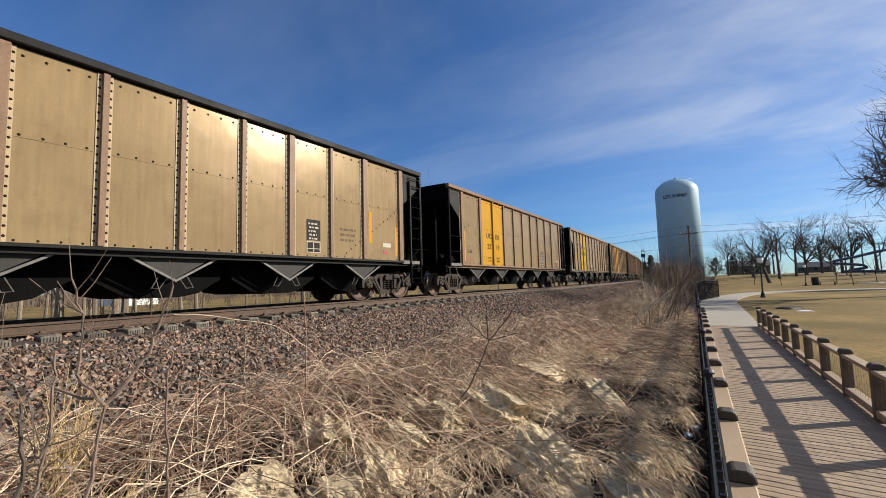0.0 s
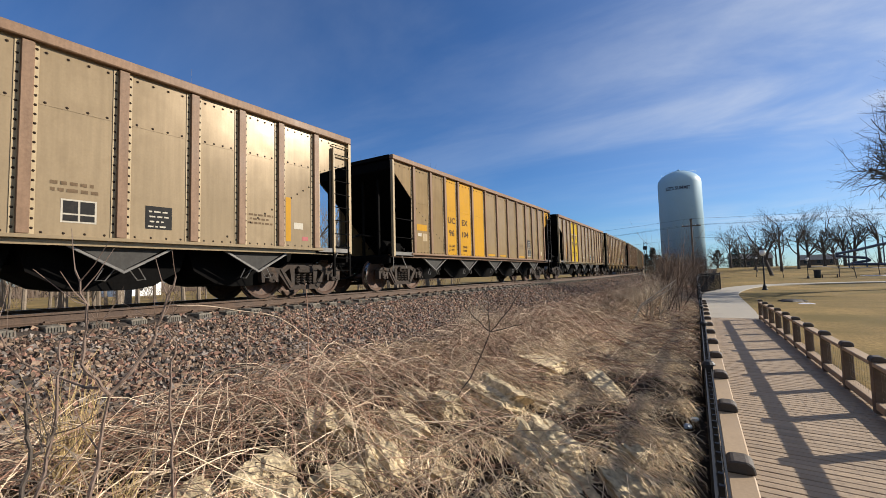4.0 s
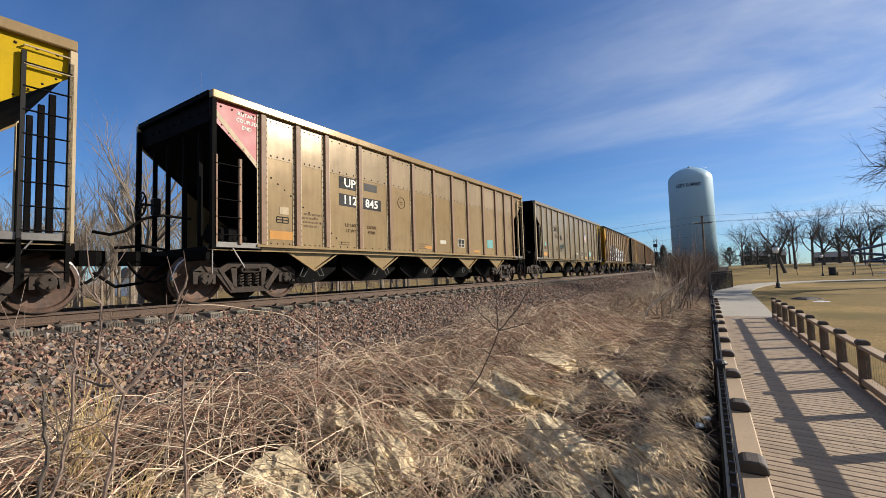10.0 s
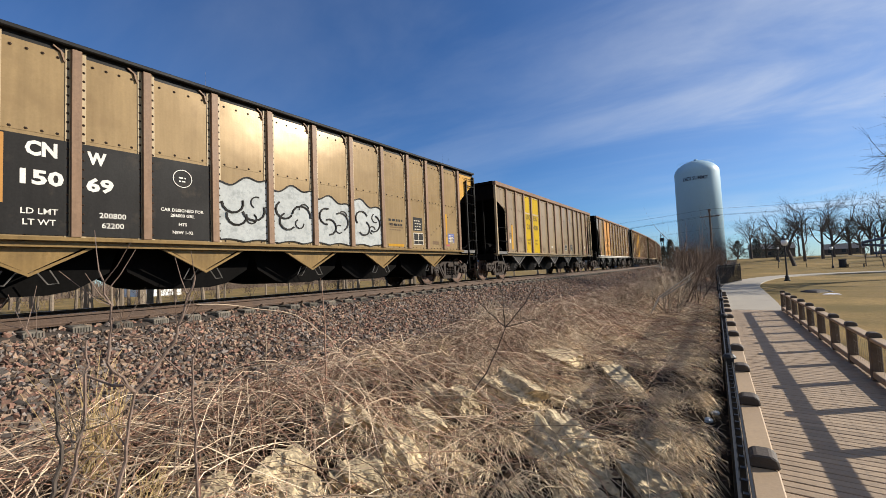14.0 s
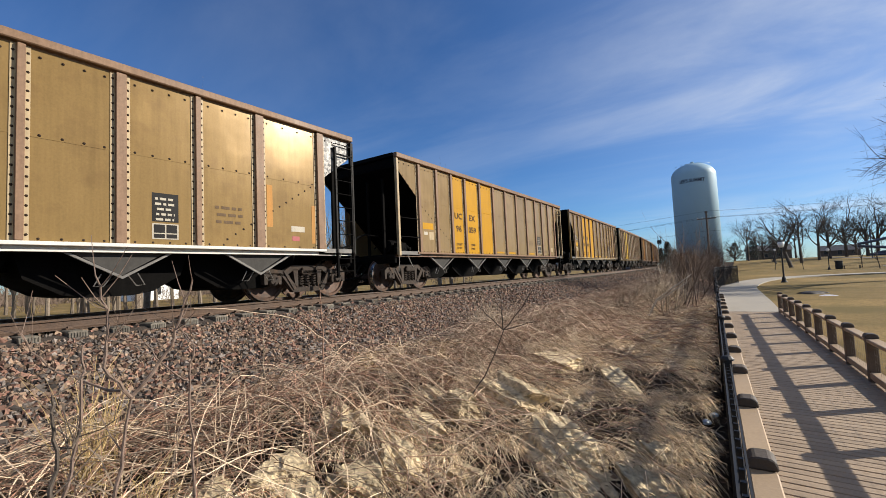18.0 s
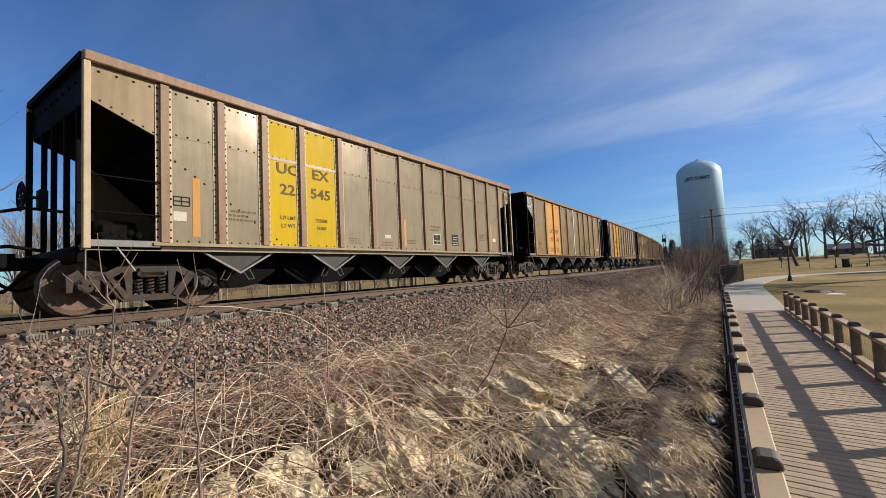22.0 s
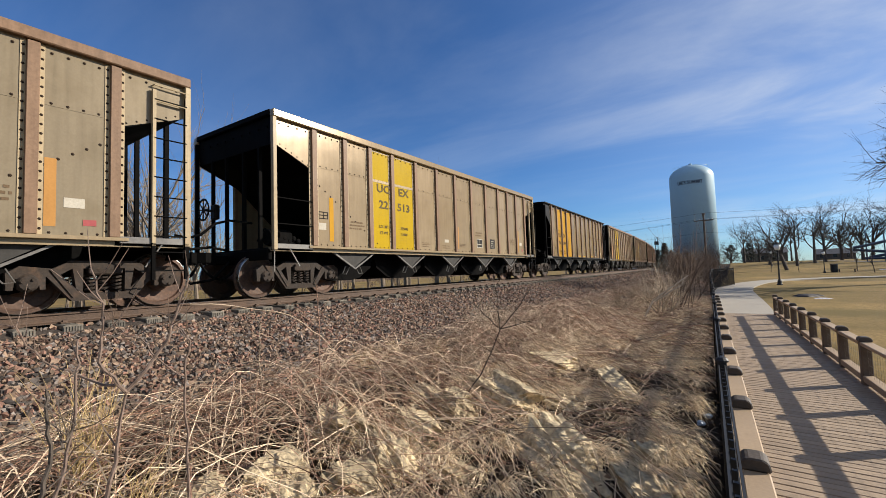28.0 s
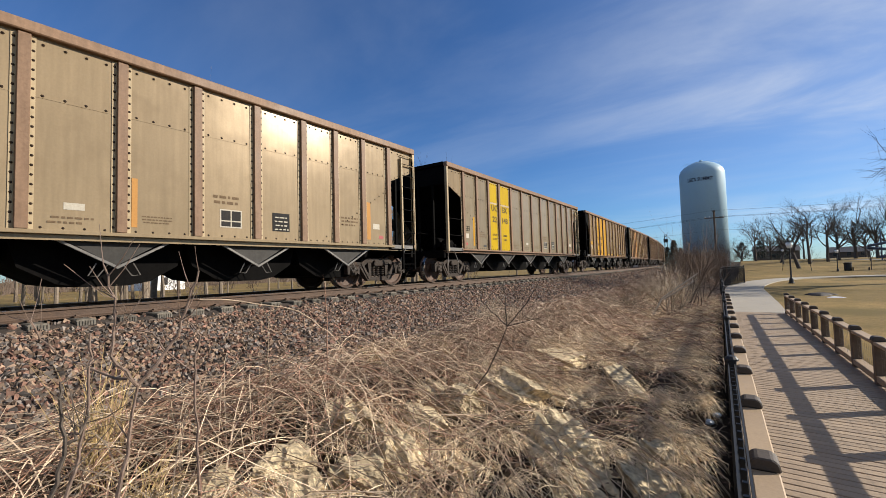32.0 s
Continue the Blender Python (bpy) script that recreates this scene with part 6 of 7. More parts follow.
stand(lp, 2.77, 42.2)
again(lp, *at_bearing(7.36, 80), 0, 0.95)
again(lp, *at_bearing(3.2, 110), 0, 0.95)
again(lp, *at_bearing(13.8, 96), 0, 0.95)


def bin_and_bench():
    t = thing("litter_bin", "dark slatted litter bin on the lawn", "litter bin")
    bm = bmesh.new()
    lathe(bm, [(0.32, 0), (0.36, 0.1), (0.36, 0.85), (0.40, 0.9), (0.40, 0.98), (0.22, 1.0)], 14)
    part("body", bm, IRON_BLACK, t)
    stand(t, *at_bearing(8.09, 82), 0, 1.15)
    t = thing("park_bench", "low park bench on the lawn", "bench")
    for k in range(4):
        bm = bmesh.new()
        box(bm, -0.95, 0.95, -0.25 + k * 0.13, -0.14 + k * 0.13, 0.43, 0.47, 0.005)
        part("seat_slat", bm, POST_WOOD, t)
    for x in (-0.8, 0.8):
        bm = bmesh.new()
        box(bm, x - 0.04, x + 0.04, -0.22, 0.22, 0, 0.43, 0.005)
        part("leg", bm, IRON_BLACK, t)
    stand(t, *at_bearing(9.0, 82))


bin_and_bench()


def play_slides():
    t = thing("playground_slide", "tall playground slide with dark winding chutes", "playground slide")
    for x, y, h in ((-2.5, 0, 6.4), (0.2, 0, 5.6), (3.2, 1, 6.0), (6.0, 0.5, 7.0)):
        bm = bmesh.new()
        tube(bm, [(x, y, -0.2), (x, y, h)], 0.11, 8)
        part("column", bm, SHELTER_STEEL, t)
    for pts in (((-4.5, 0, 2.9), (-1, 0.3, 3.6), (3, 1.0, 4.6), (7, 1, 5.4)), ((-4.5, 0.4, 2.5), (-2, 0.4, 2.2), (0.4, 0.5, 1.9), (1.0, 0.9, 1.4)), ((1.0, 0.9, 1.4), (-1.2, 0.7, 1.0), (-2.6, 0.6, 0.7), (4.5, 0.2, 0.5))):
        bm = bmesh.new()
        tube(bm, pts, 0.28, 8)
        part("chute", bm, SHELTER_STEEL, t)
    stand(t, *at_bearing(11.6, 122), 0.1)


play_slides()


def far_houses():
    for deg, dist, w, h, turn in ((8.2, 235, 12, 2.4, -0.1), (2.6, 215, 14, 3.5, 0.05)):
        x, y = at_bearing(deg, dist)
        t = thing("house", "low distant house with a grey roof behind trees", "house", pose(x, y, 0.5, 0, 0, math.degrees(turn)), "houses beyond the park")
        bm = bmesh.new()
        box(bm, -w / 2, w / 2, -4, 4, -1, h)
        part("wall", bm, POLE_WOOD, t)
        bm = bmesh.new()
        slab(bm, [(-4.5, h), (4.5, h), (0, h + 2.2)], "x", -w / 2 - 0.4, w / 2 + 0.4)
        part("roof", bm, ROOF_GREY, t)
        for k in range(int(w / 4)):
            bm = bmesh.new()
            xx = -w / 2 + 2 + k * 4
            box(bm, xx - 0.6, xx + 0.6, -4.04, -3.9, 1.0, 2.4)
            part("window", bm, GLASS_DARK, t)


far_houses()


def power_line():
    x, y = at_bearing(-2.7, 66)
    t = thing("utility_pole", "weathered wooden utility pole with a crossarm", "utility pole", pose(x, y, -1.4))
    bm = bmesh.new()
    tube(bm, [(0, 0, -0.2), (0, 0, 8.6)], 0.15, 10, 0.11)
    part("pole", bm, POLE_WOOD, t)
    bm = bmesh.new()
    box(bm, -1.1, 1.1, -0.06, 0.06, 7.55, 7.67, 0.01)
    part("crossarm", bm, POLE_WOOD, t)
    for dx in (-1.0, -0.5, 0.5, 1.0):
        bm = bmesh.new()
        lathe(bm, [(0.03, 7.67), (0.05, 7.72), (0.05, 7.80), (0.03, 7.83)], 8, "z", (dx, 0, 0))
        part("insulator", bm, LAMP_GLASS, t)
    bm = bmesh.new()
    box(bm, -0.16, 0.16, -0.1, 0.1, 8.35, 8.6, 0.02)
    part("bracket", bm, POLE_WOOD, t)
    w = thing("power_lines", "thin dark overhead wires on the pole", "cable")
    for dx, z0, zl, zr in ((-1.0, 6.35, 5.6, 6.6), (1.0, 6.35, 5.9, 6.9), (0.0, 7.2, 7.6, 6.9), (0.1, 4.6, 4.2, 4.4)):
        for far, ze in (((-70, 92), zl), ((48, 60), zr)):
            bm = bmesh.new()
            pts = []
            for k in range(13):
                f = k / 12
                pts.append((x + dx + (far[0] - x - dx) * f, y + (far[1] - y) * f, z0 + (ze - z0) * f - 3.0 * f * (1 - f)))
            tube(bm, pts, 0.014, 4)
            part("wire", bm, IRON_BLACK, w)
    xm, ym = at_bearing(-7.7, 150)
    m = thing("signal_mast", "slim dark mast beside the tracks", "mast", pose(xm, ym, -1.5))
    bm = bmesh.new()
    for dx in (-0.35, 0.35):
        tube(bm, [(dx, 0, 0), (dx, 0, 11)], 0.09, 6)
    for k in range(10):
        tube(bm, [(-0.35 if k % 2 else 0.35, 0, k * 1.1), (0.35 if k % 2 else -0.35, 0, k * 1.1 + 1.1)], 0.05, 4)
    part("mast", bm, IRON_BLACK, m)
    bm = bmesh.new()
    box(bm, -0.6, 0.6, -0.3, 0.3, 8.5, 9.6, 0.05)
    part("signal_head", bm, IRON_BLACK, m)


power_line()


def flat_patch(name, x, y, rx, ry, turn, mat, seed, label, lift=0.03):
    rnd = random.Random(seed)
    bm = bmesh.new()
    ring = []
    for k in range(28):
        a = 2 * math.pi * k / 28
        q = 1 + 0.18 * math.sin(3 * a + seed) + 0.08 * math.sin(7 * a + 2 * seed) + rnd.uniform(-0.03, 0.03)
        px_, py_ = rx * q * math.cos(a), ry * q * math.sin(a)
        c, s = math.cos(turn), math.sin(turn)
        gx, gy = x + px_ * c - py_ * s, y + px_ * s + py_ * c
        ring.append((gx, gy))
    rings = [[bm.verts.new((x + (gx - x) * f, y + (gy - y) * f, ground_z(gx, gy) - 0.02 + (lift + 0.02) * h)) for gx, gy in ring] for f, h in ((1.0, 0.0), (0.82, 0.5), (0.55, 0.86), (0.25, 1.0))]
    for a, b in zip(rings, rings[1:]):
        for k in range(28):
            j = (k + 1) % 28
            bm.faces.new((a[k], a[j], b[j], b[k]))
    bm.faces.new(rings[-1])
    return tagged(part(name, bm, mat), label, name.replace("_", " "))


flat_patch("soil_patch", 2.95, 28.3, 0.62, 0.5, 0.2, MUD, 1, "dark bare soil mound in the lawn", 0.13)
flat_patch("snow_patch", 3.30, 26.7, 0.36, 0.28, -0.25, SNOW, 2, "small melting snow patch on the lawn", 0.04)
sx, sy = at_bearing(12.6, 88)
flat_patch("snow_patch", sx, sy, 2.6, 0.7, -0.2, SNOW, 3, "small melting snow patch on the lawn")


def park_road():
    pts = [at_bearing(d, q) for d, q in ((6.2, 150), (8.0, 134), (10.0, 124), (12.5, 117), (16, 112), (22, 108), (32, 106))]
    verts = []
    for x, y in pts:
        verts += [(x, y - 3.2, ground_z(x, y - 3.2) + 0.05), (x, y + 3.2, ground_z(x, y + 3.2) + 0.05)]
    faces = [(2 * k, 2 * k + 2, 2 * k + 3, 2 * k + 1) for k in range(len(pts) - 1)]
    tagged(part("road", raw_mesh("road", verts, faces, ASPHALT), None), "worn grey road along the far side of the park", "road", kind="structure")


park_road()


# the land across the track
def far_side():
    ss = [-60 + 6 * k for k in range(40)]
    verts = [on_track(s, u, bank_z(u) + 0.05) for s in ss for u in (-22.5, -18.5)]
    faces = [(2 * k, 2 * k + 1, 2 * k + 3, 2 * k + 2) for k in range(len(ss) - 1)]
    tagged(part("road", raw_mesh("road", verts, faces, ASPHALT), None), "pale worn road across the tracks", "road", kind="structure")
    rnd = random.Random(9)
    a = bare_tree(41, 9, 0.20, 4, 0.6, (8, 5, 4), BARK_PALE, name="tree", label="slim pale leafless tree across the tracks", trunk_share=0.62, lift=0.5)
    b = bare_tree(42, 8, 0.14, 4, 0.6, (9, 5, 4), BARK_PALE, name="tree", label="slim pale leafless tree across the tracks", trunk_share=0.6, lift=0.5)
    for o in (a, b):
        tagged(o, group="bare trees across the tracks")
    stand(a, *on_track(-1.2, -9.5)[:2], 0.5, 1.0)
    stand(b, *on_track(1.6, -10.5)[:2], 1.5, 1.0)
    for k in range(46):
        s, u = rnd.uniform(-9, 60), -rnd.choice((rnd.uniform(7, 16), rnd.uniform(24, 55), rnd.uniform(30, 60)))
        again(rnd.choice((a, b)), *on_track(s, u)[:2], rnd.uniform(0, 6.2), rnd.uniform(0.55, 0.95) if u > -15 else rnd.uniform(0.7, 1.15))
    for k in range(26):
        s, u = rnd.uniform(-7, 24), -rnd.uniform(26, 60)
        again(rnd.choice((a, b)), *on_track(s, u)[:2], rnd.uniform(0, 6.2), rnd.uniform(0.8, 1.3))
    for deg, dist, w, h, turn in ((-69.5, 100, 6, 3.4, 0.2),):
        x, y = at_bearing(deg, dist)
        t = thing("house", "white building with a grey roof across the tracks", "house", pose(x, y, -1.9, 0, 0, 90 + math.degrees(turn)), "buildings across the tracks")
        bm = bmesh.new()
        box(bm, -w / 2, w / 2, -4, 4, -0.5, h)
        part("wall", bm, WALL_WHITE, t)
        bm = bmesh.new()
        slab(bm, [(-4.5, h), (4.5, h), (0, h + 2.0)], "x", -w / 2 - 0.4, w / 2 + 0.4)
        part("roof", bm, ROOF_GREY, t)
        for k in range(int(w / 3.5)):
            bm = bmesh.new()
            xx = -w / 2 + 2 + k * 3.5
            box(bm, xx - 0.6, xx + 0.6, -4.05, -3.9, 1.0, 2.4)
            part("window", bm, GLASS_DARK, t)


far_side()


def far_woods():
    """A belt of bare woods that closes the fields across the track."""
    rnd = random.Random(91)
    store = ([], [])
    for k in range(2600):
        s_, u = rnd.uniform(-160, 300), -rnd.uniform(105, 150)
        x, y, _ = on_track(s_, u)
        z = bank_z(u)
        h = rnd.uniform(2.5, 8.0) * (0.75 + 0.4 * noise.noise(Vector((s_ * 0.03, 0, 4))))
        top = Vector((x + rnd.gauss(0, 0.4), y + rnd.gauss(0, 0.4), z + h))
        base = Vector((x, y, z - 0.2))
        limb_tubes(store, [base, base.lerp(top, 0.5), top], 0.13, 0.03, 3)
        for j in range(4):
            p_ = base.lerp(top, rnd.uniform(0.15, 0.8))
            limb_tubes(store, [p_, p_ + Vector((rnd.uniform(-1.6, 1.6), rnd.uniform(-1.6, 1.6), rnd.uniform(0.4, 2.0)))], 0.06, 0.02, 3)
    for k in range(5000):
        s_, u = rnd.uniform(-160, 300), -rnd.uniform(98, 112)
        x, y, _ = on_track(s_, u)
        p_ = Vector((x, y, bank_z(u) - 0.1))
        limb_tubes(store, [p_, p_ + Vector((rnd.uniform(-0.9, 0.9), rnd.uniform(-0.9, 0.9), rnd.uniform(0.8, 3.2)))], 0.10, 0.03, 3)
    tagged(part("far_woods", raw_mesh("far_woods", *store, TWIG_BROWN), None), "belt of leafless brown woods beyond the fields", "woods", kind="stuff")


far_woods()

# ---------------------------------------------------------------- the bank: rocks, brush, saplings
LIMESTONE = material("tan_limestone", (0.47, 0.37, 0.225), 0.9, 0.0, 0.35, 16, 4.0, 1.0, (0.19, 0.145, 0.085), (0.52, 0.66), 0.0, 0.12)
VINE_TAN = material("dead_vine_tan", (0.45, 0.345, 0.24), 0.6, 0.0, 0.2, 20, 3, 0.0, None, (0.5, 0.7), 0.0, 0.0, 0.2, 0.0, 0.55)
VINE_RED = material("dead_vine_russet", (0.27, 0.158, 0.108), 0.6, 0.0, 0.2, 20, 3, 0.0, None, (0.5, 0.7), 0.0, 0.0, 0.2, 0.0, 0.5)
VINE_GREY = material("dead_vine_grey", (0.33, 0.26, 0.185), 0.75, 0.0, 0.2, 20, 3, 0.0, None, (0.5, 0.7), 0.0, 0.0, 0.2, 0.0, 0.5)
STRAW = material("dry_straw", (0.72, 0.58, 0.39), 0.6, 0.0, 0.2, 20, 3, 0.0, None, (0.5, 0.7), 0.0, 0.0, 0.2, 0.0, 0.4)
LEAF_DEAD = material("dead_leaves", (0.17, 0.112, 0.068), 0.9, 0.0, 0.3, 20, 3, 0.0, None, (0.5, 0.7), 0.0, 0.0, 0.4, 0.0, 0.6)
SAPLING_BARK = material("sapling_bark", (0.165, 0.115, 0.088), 0.85, 0.0, 0.25, 30, 4, 0.3, (0.11, 0.073, 0.0511), (0.5, 0.7))
TUFT_STRAW = material("golden_straw", (0.40, 0.285, 0.125), 0.7, 0.0, 0.2, 20, 3, 0.0, None, (0.5, 0.7), 0.0, 0.0, 0.5, 0.0, 0.5)
BLEACHED = material("bleached_wood", (0.402, 0.358, 0.292), 0.85, 0.0, 0.15, 30, 4, 0.2)
SCRAP = material("pale_plastic_scrap", (0.25, 0.31, 0.37), 0.4, 0.0, 0.1, 20, 3, 0.0)


def scatter_stones():
    rng_ = np.random.default_rng(4)
    base = np.array([(-1, -1, -1), (1, -1, -1), (1, 1, -1), (-1, 1, -1), (-1, -1, 1), (1, -1, 1), (1, 1, 1), (-1, 1, 1)], float) * (0.85, 0.66, 0.5)
    tri = np.array([(0, 2, 1), (0, 3, 2), (4, 5, 6), (4, 6, 7), (0, 1, 5), (0, 5, 4), (1, 2, 6), (1, 6, 5), (2, 3, 7), (2, 7, 6), (3, 0, 4), (3, 4, 7)])

    def place(count, s0, s1, u0, u1, r0, r1):
        s = s0 + (s1 - s0) * rng_.random(count)
        u = u0 + (u1 - u0) * rng_.random(count)
        z = np.where(np.abs(u) < 1.3, -0.225, np.where(u < 2.2, -0.275 - (u - 1.3) * 0.283, -0.53 - (u - 2.2) * 0.312))
        r = r0 + (r1 - r0) * rng_.random(count) ** 1.6
        return s, u, z, r
    sets = [place(36000, -2.5, 12, 1.36, 4.6, 0.016, 0.046), place(20000, 12, 32, 1.36, 4.4, 0.024, 0.056), place(6000, 32, 75, 1.3, 4.2, 0.05, 0.09), place(2600, -2.5, 22, -1.2, 1.25, 0.025, 0.05)]
    s, u, z, r = (np.concatenate([a[k] for a in sets]) for k in range(4))
    n = len(s)
    th = s / TRACK_R
    cx = -TRACK_X - TRACK_R * (1 - np.cos(th)) + u * np.cos(th)
    cy = (TRACK_R + u) * np.sin(th)
    v = base[None] * (0.75 + 0.5 * rng_.random((n, 8, 1))) + 0.5 * (rng_.random((n, 8, 3)) - 0.5)
    q = rng_.normal(size=(n, 4))
    q /= np.linalg.norm(q, axis=1)[:, None]
    w, x, y, zz = q.T
    R = np.stack([1 - 2 * (y * y + zz * zz), 2 * (x * y - zz * w), 2 * (x * zz + y * w), 2 * (x * y + zz * w), 1 - 2 * (x * x + zz * zz), 2 * (y * zz - x * w), 2 * (x * zz - y * w), 2 * (y * zz + x * w), 1 - 2 * (x * x + y * y)], 1).reshape(n, 3, 3)
    v = np.einsum("nij,nkj->nki", R, v) * r[:, None, None]
    v += np.stack([cx, cy, z + r * 0.25], 1)[:, None]
    f = (tri[None] + 8 * np.arange(n)[:, None, None]).reshape(-1, 3)
    me = bpy.data.meshes.new("ballast_stones")
    me.from_pydata(v.reshape(-1, 3), [], f)
    for m in (BALLAST_STONE, BALLAST_GREY, BALLAST_RED):
        me.materials.append(m)
    me.polygons.foreach_set("material_index", np.repeat(rng_.choice(3, n, p=(0.45, 0.3, 0.25)), 12).astype(np.int32))
    tagged(part("ballast_stones", me, None), "angular brown and grey crushed ballast stones", "ballast", kind="stuff")


scatter_stones()


def boulder(seed, w, d, h, dip):
    """A broken slab of limestone whose thin beds dip across it and weather into ledges."""
    rnd = random.Random(seed)
    bm = bmesh.new()
    bmesh.ops.create_cube(bm, size=2.0)
    bmesh.ops.subdivide_edges(bm, edges=bm.edges[:], cuts=21, use_grid_fill=True)
    off = Vector((seed * 3.7, seed * 1.3, 0))
    ledge = [rnd.uniform(-1, 1) for _ in range(60)]
    cuts = [(Vector((math.cos(a), math.sin(a), rnd.uniform(-0.1, 0.7))).normalized(), rnd.uniform(0.74, 0.98)) for a in (rnd.uniform(0, 6.28) for _ in range(7))]
    cd, sd = math.cos(radians(dip)), math.sin(radians(dip))
    for v in bm.verts:
        q = v.co.copy()
        for nrm, lim in cuts:
            e = q.dot(nrm) - lim
            if e > 0:
                q -= nrm * e
        q += noise.noise_vector(q * 1.3 + off) * 0.14
        q += noise.noise_vector(q * 4.5 + off) * 0.07
        q += noise.noise_vector(q * 12 + off) * 0.035
        m = Vector((q.x * w / 2, q.y * d / 2, q.z * h / 2))
        bed = (m.z * cd + m.y * sd + 0.02 * noise.noise(m * 5 + off)) / 0.042
        push = ledge[int(bed + 30) % 60]
        m *= 1 + 0.105 * push
        m.z += 0.012 * push
        v.co = m
    return bm


def build_rocks():
    global ROCKS
    ROCKS = spots = [(-2.92, 1.98, -1.00, 0.50, 0.40, 0.34), (-3.22, 2.77, -0.99, 0.62, 0.5, 0.50), (-2.56, 1.80, -1.12, 0.52, 0.4, 0.30), (-3.05, 1.45, -1.02, 0.55, 0.4, 0.28), (-2.48, 2.66, -1.14, 0.56, 0.45, 0.42), (-3.12, 4.06, -1.02, 0.75, 0.4, 0.30),
             (-2.64, 3.96, -1.03, 0.42, 0.34, 0.46), (-2.54, 4.73, -1.12, 0.95, 0.7, 0.55), (-1.44, 3.66, -1.34, 0.75, 0.6, 0.44), (-1.14, 3.50, -1.42, 0.66, 0.5, 0.34), (-1.40, 6.18, -1.32, 0.80, 0.42, 0.30), (-0.74, 5.59, -1.50, 0.72, 0.40, 0.28), (-0.92, 8.82, -1.44, 0.78, 0.5, 0.28),
             (-0.69, 4.17, -1.38, 0.42, 0.34, 0.30), (-0.67, 3.55, -1.40, 0.55, 0.4, 0.30), (-0.70, 8.51, -1.40, 0.55, 0.36, 0.24), (-2.88, 7.73, -1.08, 0.5, 0.45, 0.28), (-2.76, 3.36, -1.08, 0.6, 0.42, 0.36), (-2.61, 6.89, -1.12, 0.75, 0.8, 0.40), (-1.56, 9.74, -1.32, 0.8, 0.6, 0.32), (-2.50, 2.30, -1.14, 0.5, 0.4, 0.36), (-0.95, 3.10, -1.50, 0.7, 0.5, 0.30), (-0.85, 4.25, -1.48, 0.5, 0.4, 0.26), (-1.9, 5.2, -1.24, 0.55, 0.4, 0.26), (-2.0, 3.0, -1.24, 0.42, 0.36, 0.26)]
    for k, (x, y, z, w, d, h) in enumerate(spots):
        east = x > -1.8
        ob = smooth(part("rock", boulder(k + 1, w * 1.12, d * 1.15, h * 0.85, 48 if east else 20 + (k * 29) % 40), LIMESTONE))
        ob.data.polygons.foreach_set("use_smooth", [False] * len(ob.data.polygons))
        ob.matrix_basis = pose(x, y, z + (0.03 if east else -0.05), -8 + (k * 37) % 12, 14 if east else 6, -48 + (k * 17) % 14 if east else (k * 61) % 60 - 40)
        tagged(ob, "tan bedded limestone block half buried in brush", "rock", "rocks of the bank")


build_rocks()


def hump(x, y):
    """How high the brush stands above the ground there."""
    u = off_track(x, y)
    a = math.exp(-((u - 5.6) / 1.1) ** 2) * (0.55 + 0.45 * noise.noise(Vector((x * 0.5, y * 0.5, 8))))
    return a


def brush(name, count, seed, mat, area, ln, height, rad, label, sides=3, keep=None, lie=None):
    """Arching dead stems, tangled over one another."""
    rnd = random.Random(seed)
    store = ([], [])
    y0, y1, u0, u1 = area
    made = 0
    while made < count:
        y = y0 + (y1 - y0) * rnd.random() ** 1.35
        u = rnd.uniform(u0, u1)
        x, yy, _ = on_track(y, u)
        if x > deck_x(IRON_LINE, yy) - 0.12:
            continue
        if any(abs(x - q[0]) < 0.42 * q[3] and abs(yy - q[1]) < 0.5 * q[4] for q in ROCKS) and rnd.random() < 0.62:
            continue
        if keep and rnd.random() > keep(x, yy, u):
            continue
        made += 1
        a = rnd.gauss(0.3, 1.1) if rnd.random() < 0.7 else rnd.uniform(0, 6.28)
        if lie is not None and rnd.random() < 0.75:
            a = rnd.gauss(lie, 0.32)
        if rnd.random() < 0.5:
            a += math.pi
        L = rnd.uniform(*ln)
        up = rnd.uniform(*height) * (0.35 + hump(x, yy))
        bend = rnd.uniform(-0.5, 0.5)
        pts = []
        n = 7
        lift = rnd.uniform(0.0, 0.14) * (0.4 + hump(x, yy))
        droop = rnd.uniform(0.7, 1.5)
        for k in range(n + 1):
            f = k / n
            b = a + bend * f
            px_, py_ = x + L * (f - 0.3) * math.cos(b), yy + L * (f - 0.3) * math.sin(b)
            if px_ > deck_x(IRON_LINE, py_) - 0.06:
                px_ = deck_x(IRON_LINE, py_) - 0.06
            z = ground_z(px_, py_) + lift + 4 * up * (f ** droop) * (1 - f ** droop) + 0.01
            pts.append(Vector((px_, py_, z + rnd.uniform(-0.012, 0.012))))
        r = rnd.uniform(*rad)
        limb_tubes(store, pts, r, r * 0.55, sides)
    return tagged(part(name, raw_mesh(name, *store, mat), None), label, "brush", kind="stuff")


def dense(x, y, u):
    d = 0.25 + 0.9 * math.exp(-((u - 5.7) / 1.25) ** 2)
    return d * (0.35 + 0.9 * max(0.0, 0.5 + noise.noise(Vector((x * 0.8, y * 0.8, 2.0)))))


brush("dead_brush", 1900, 1, VINE_TAN, (-1.5, 13, 4.1, 8.2), (0.7, 2.2), (0.14, 0.66), (0.0028, 0.0058), "tangle of pale tan dead vine stems on the bank", keep=dense)
brush("dead_brush", 2300, 2, VINE_RED, (-1.5, 13, 4.1, 8.6), (0.5, 1.7), (0.10, 0.55), (0.0024, 0.0046), "tangle of russet dead vine stems on the bank", keep=dense)
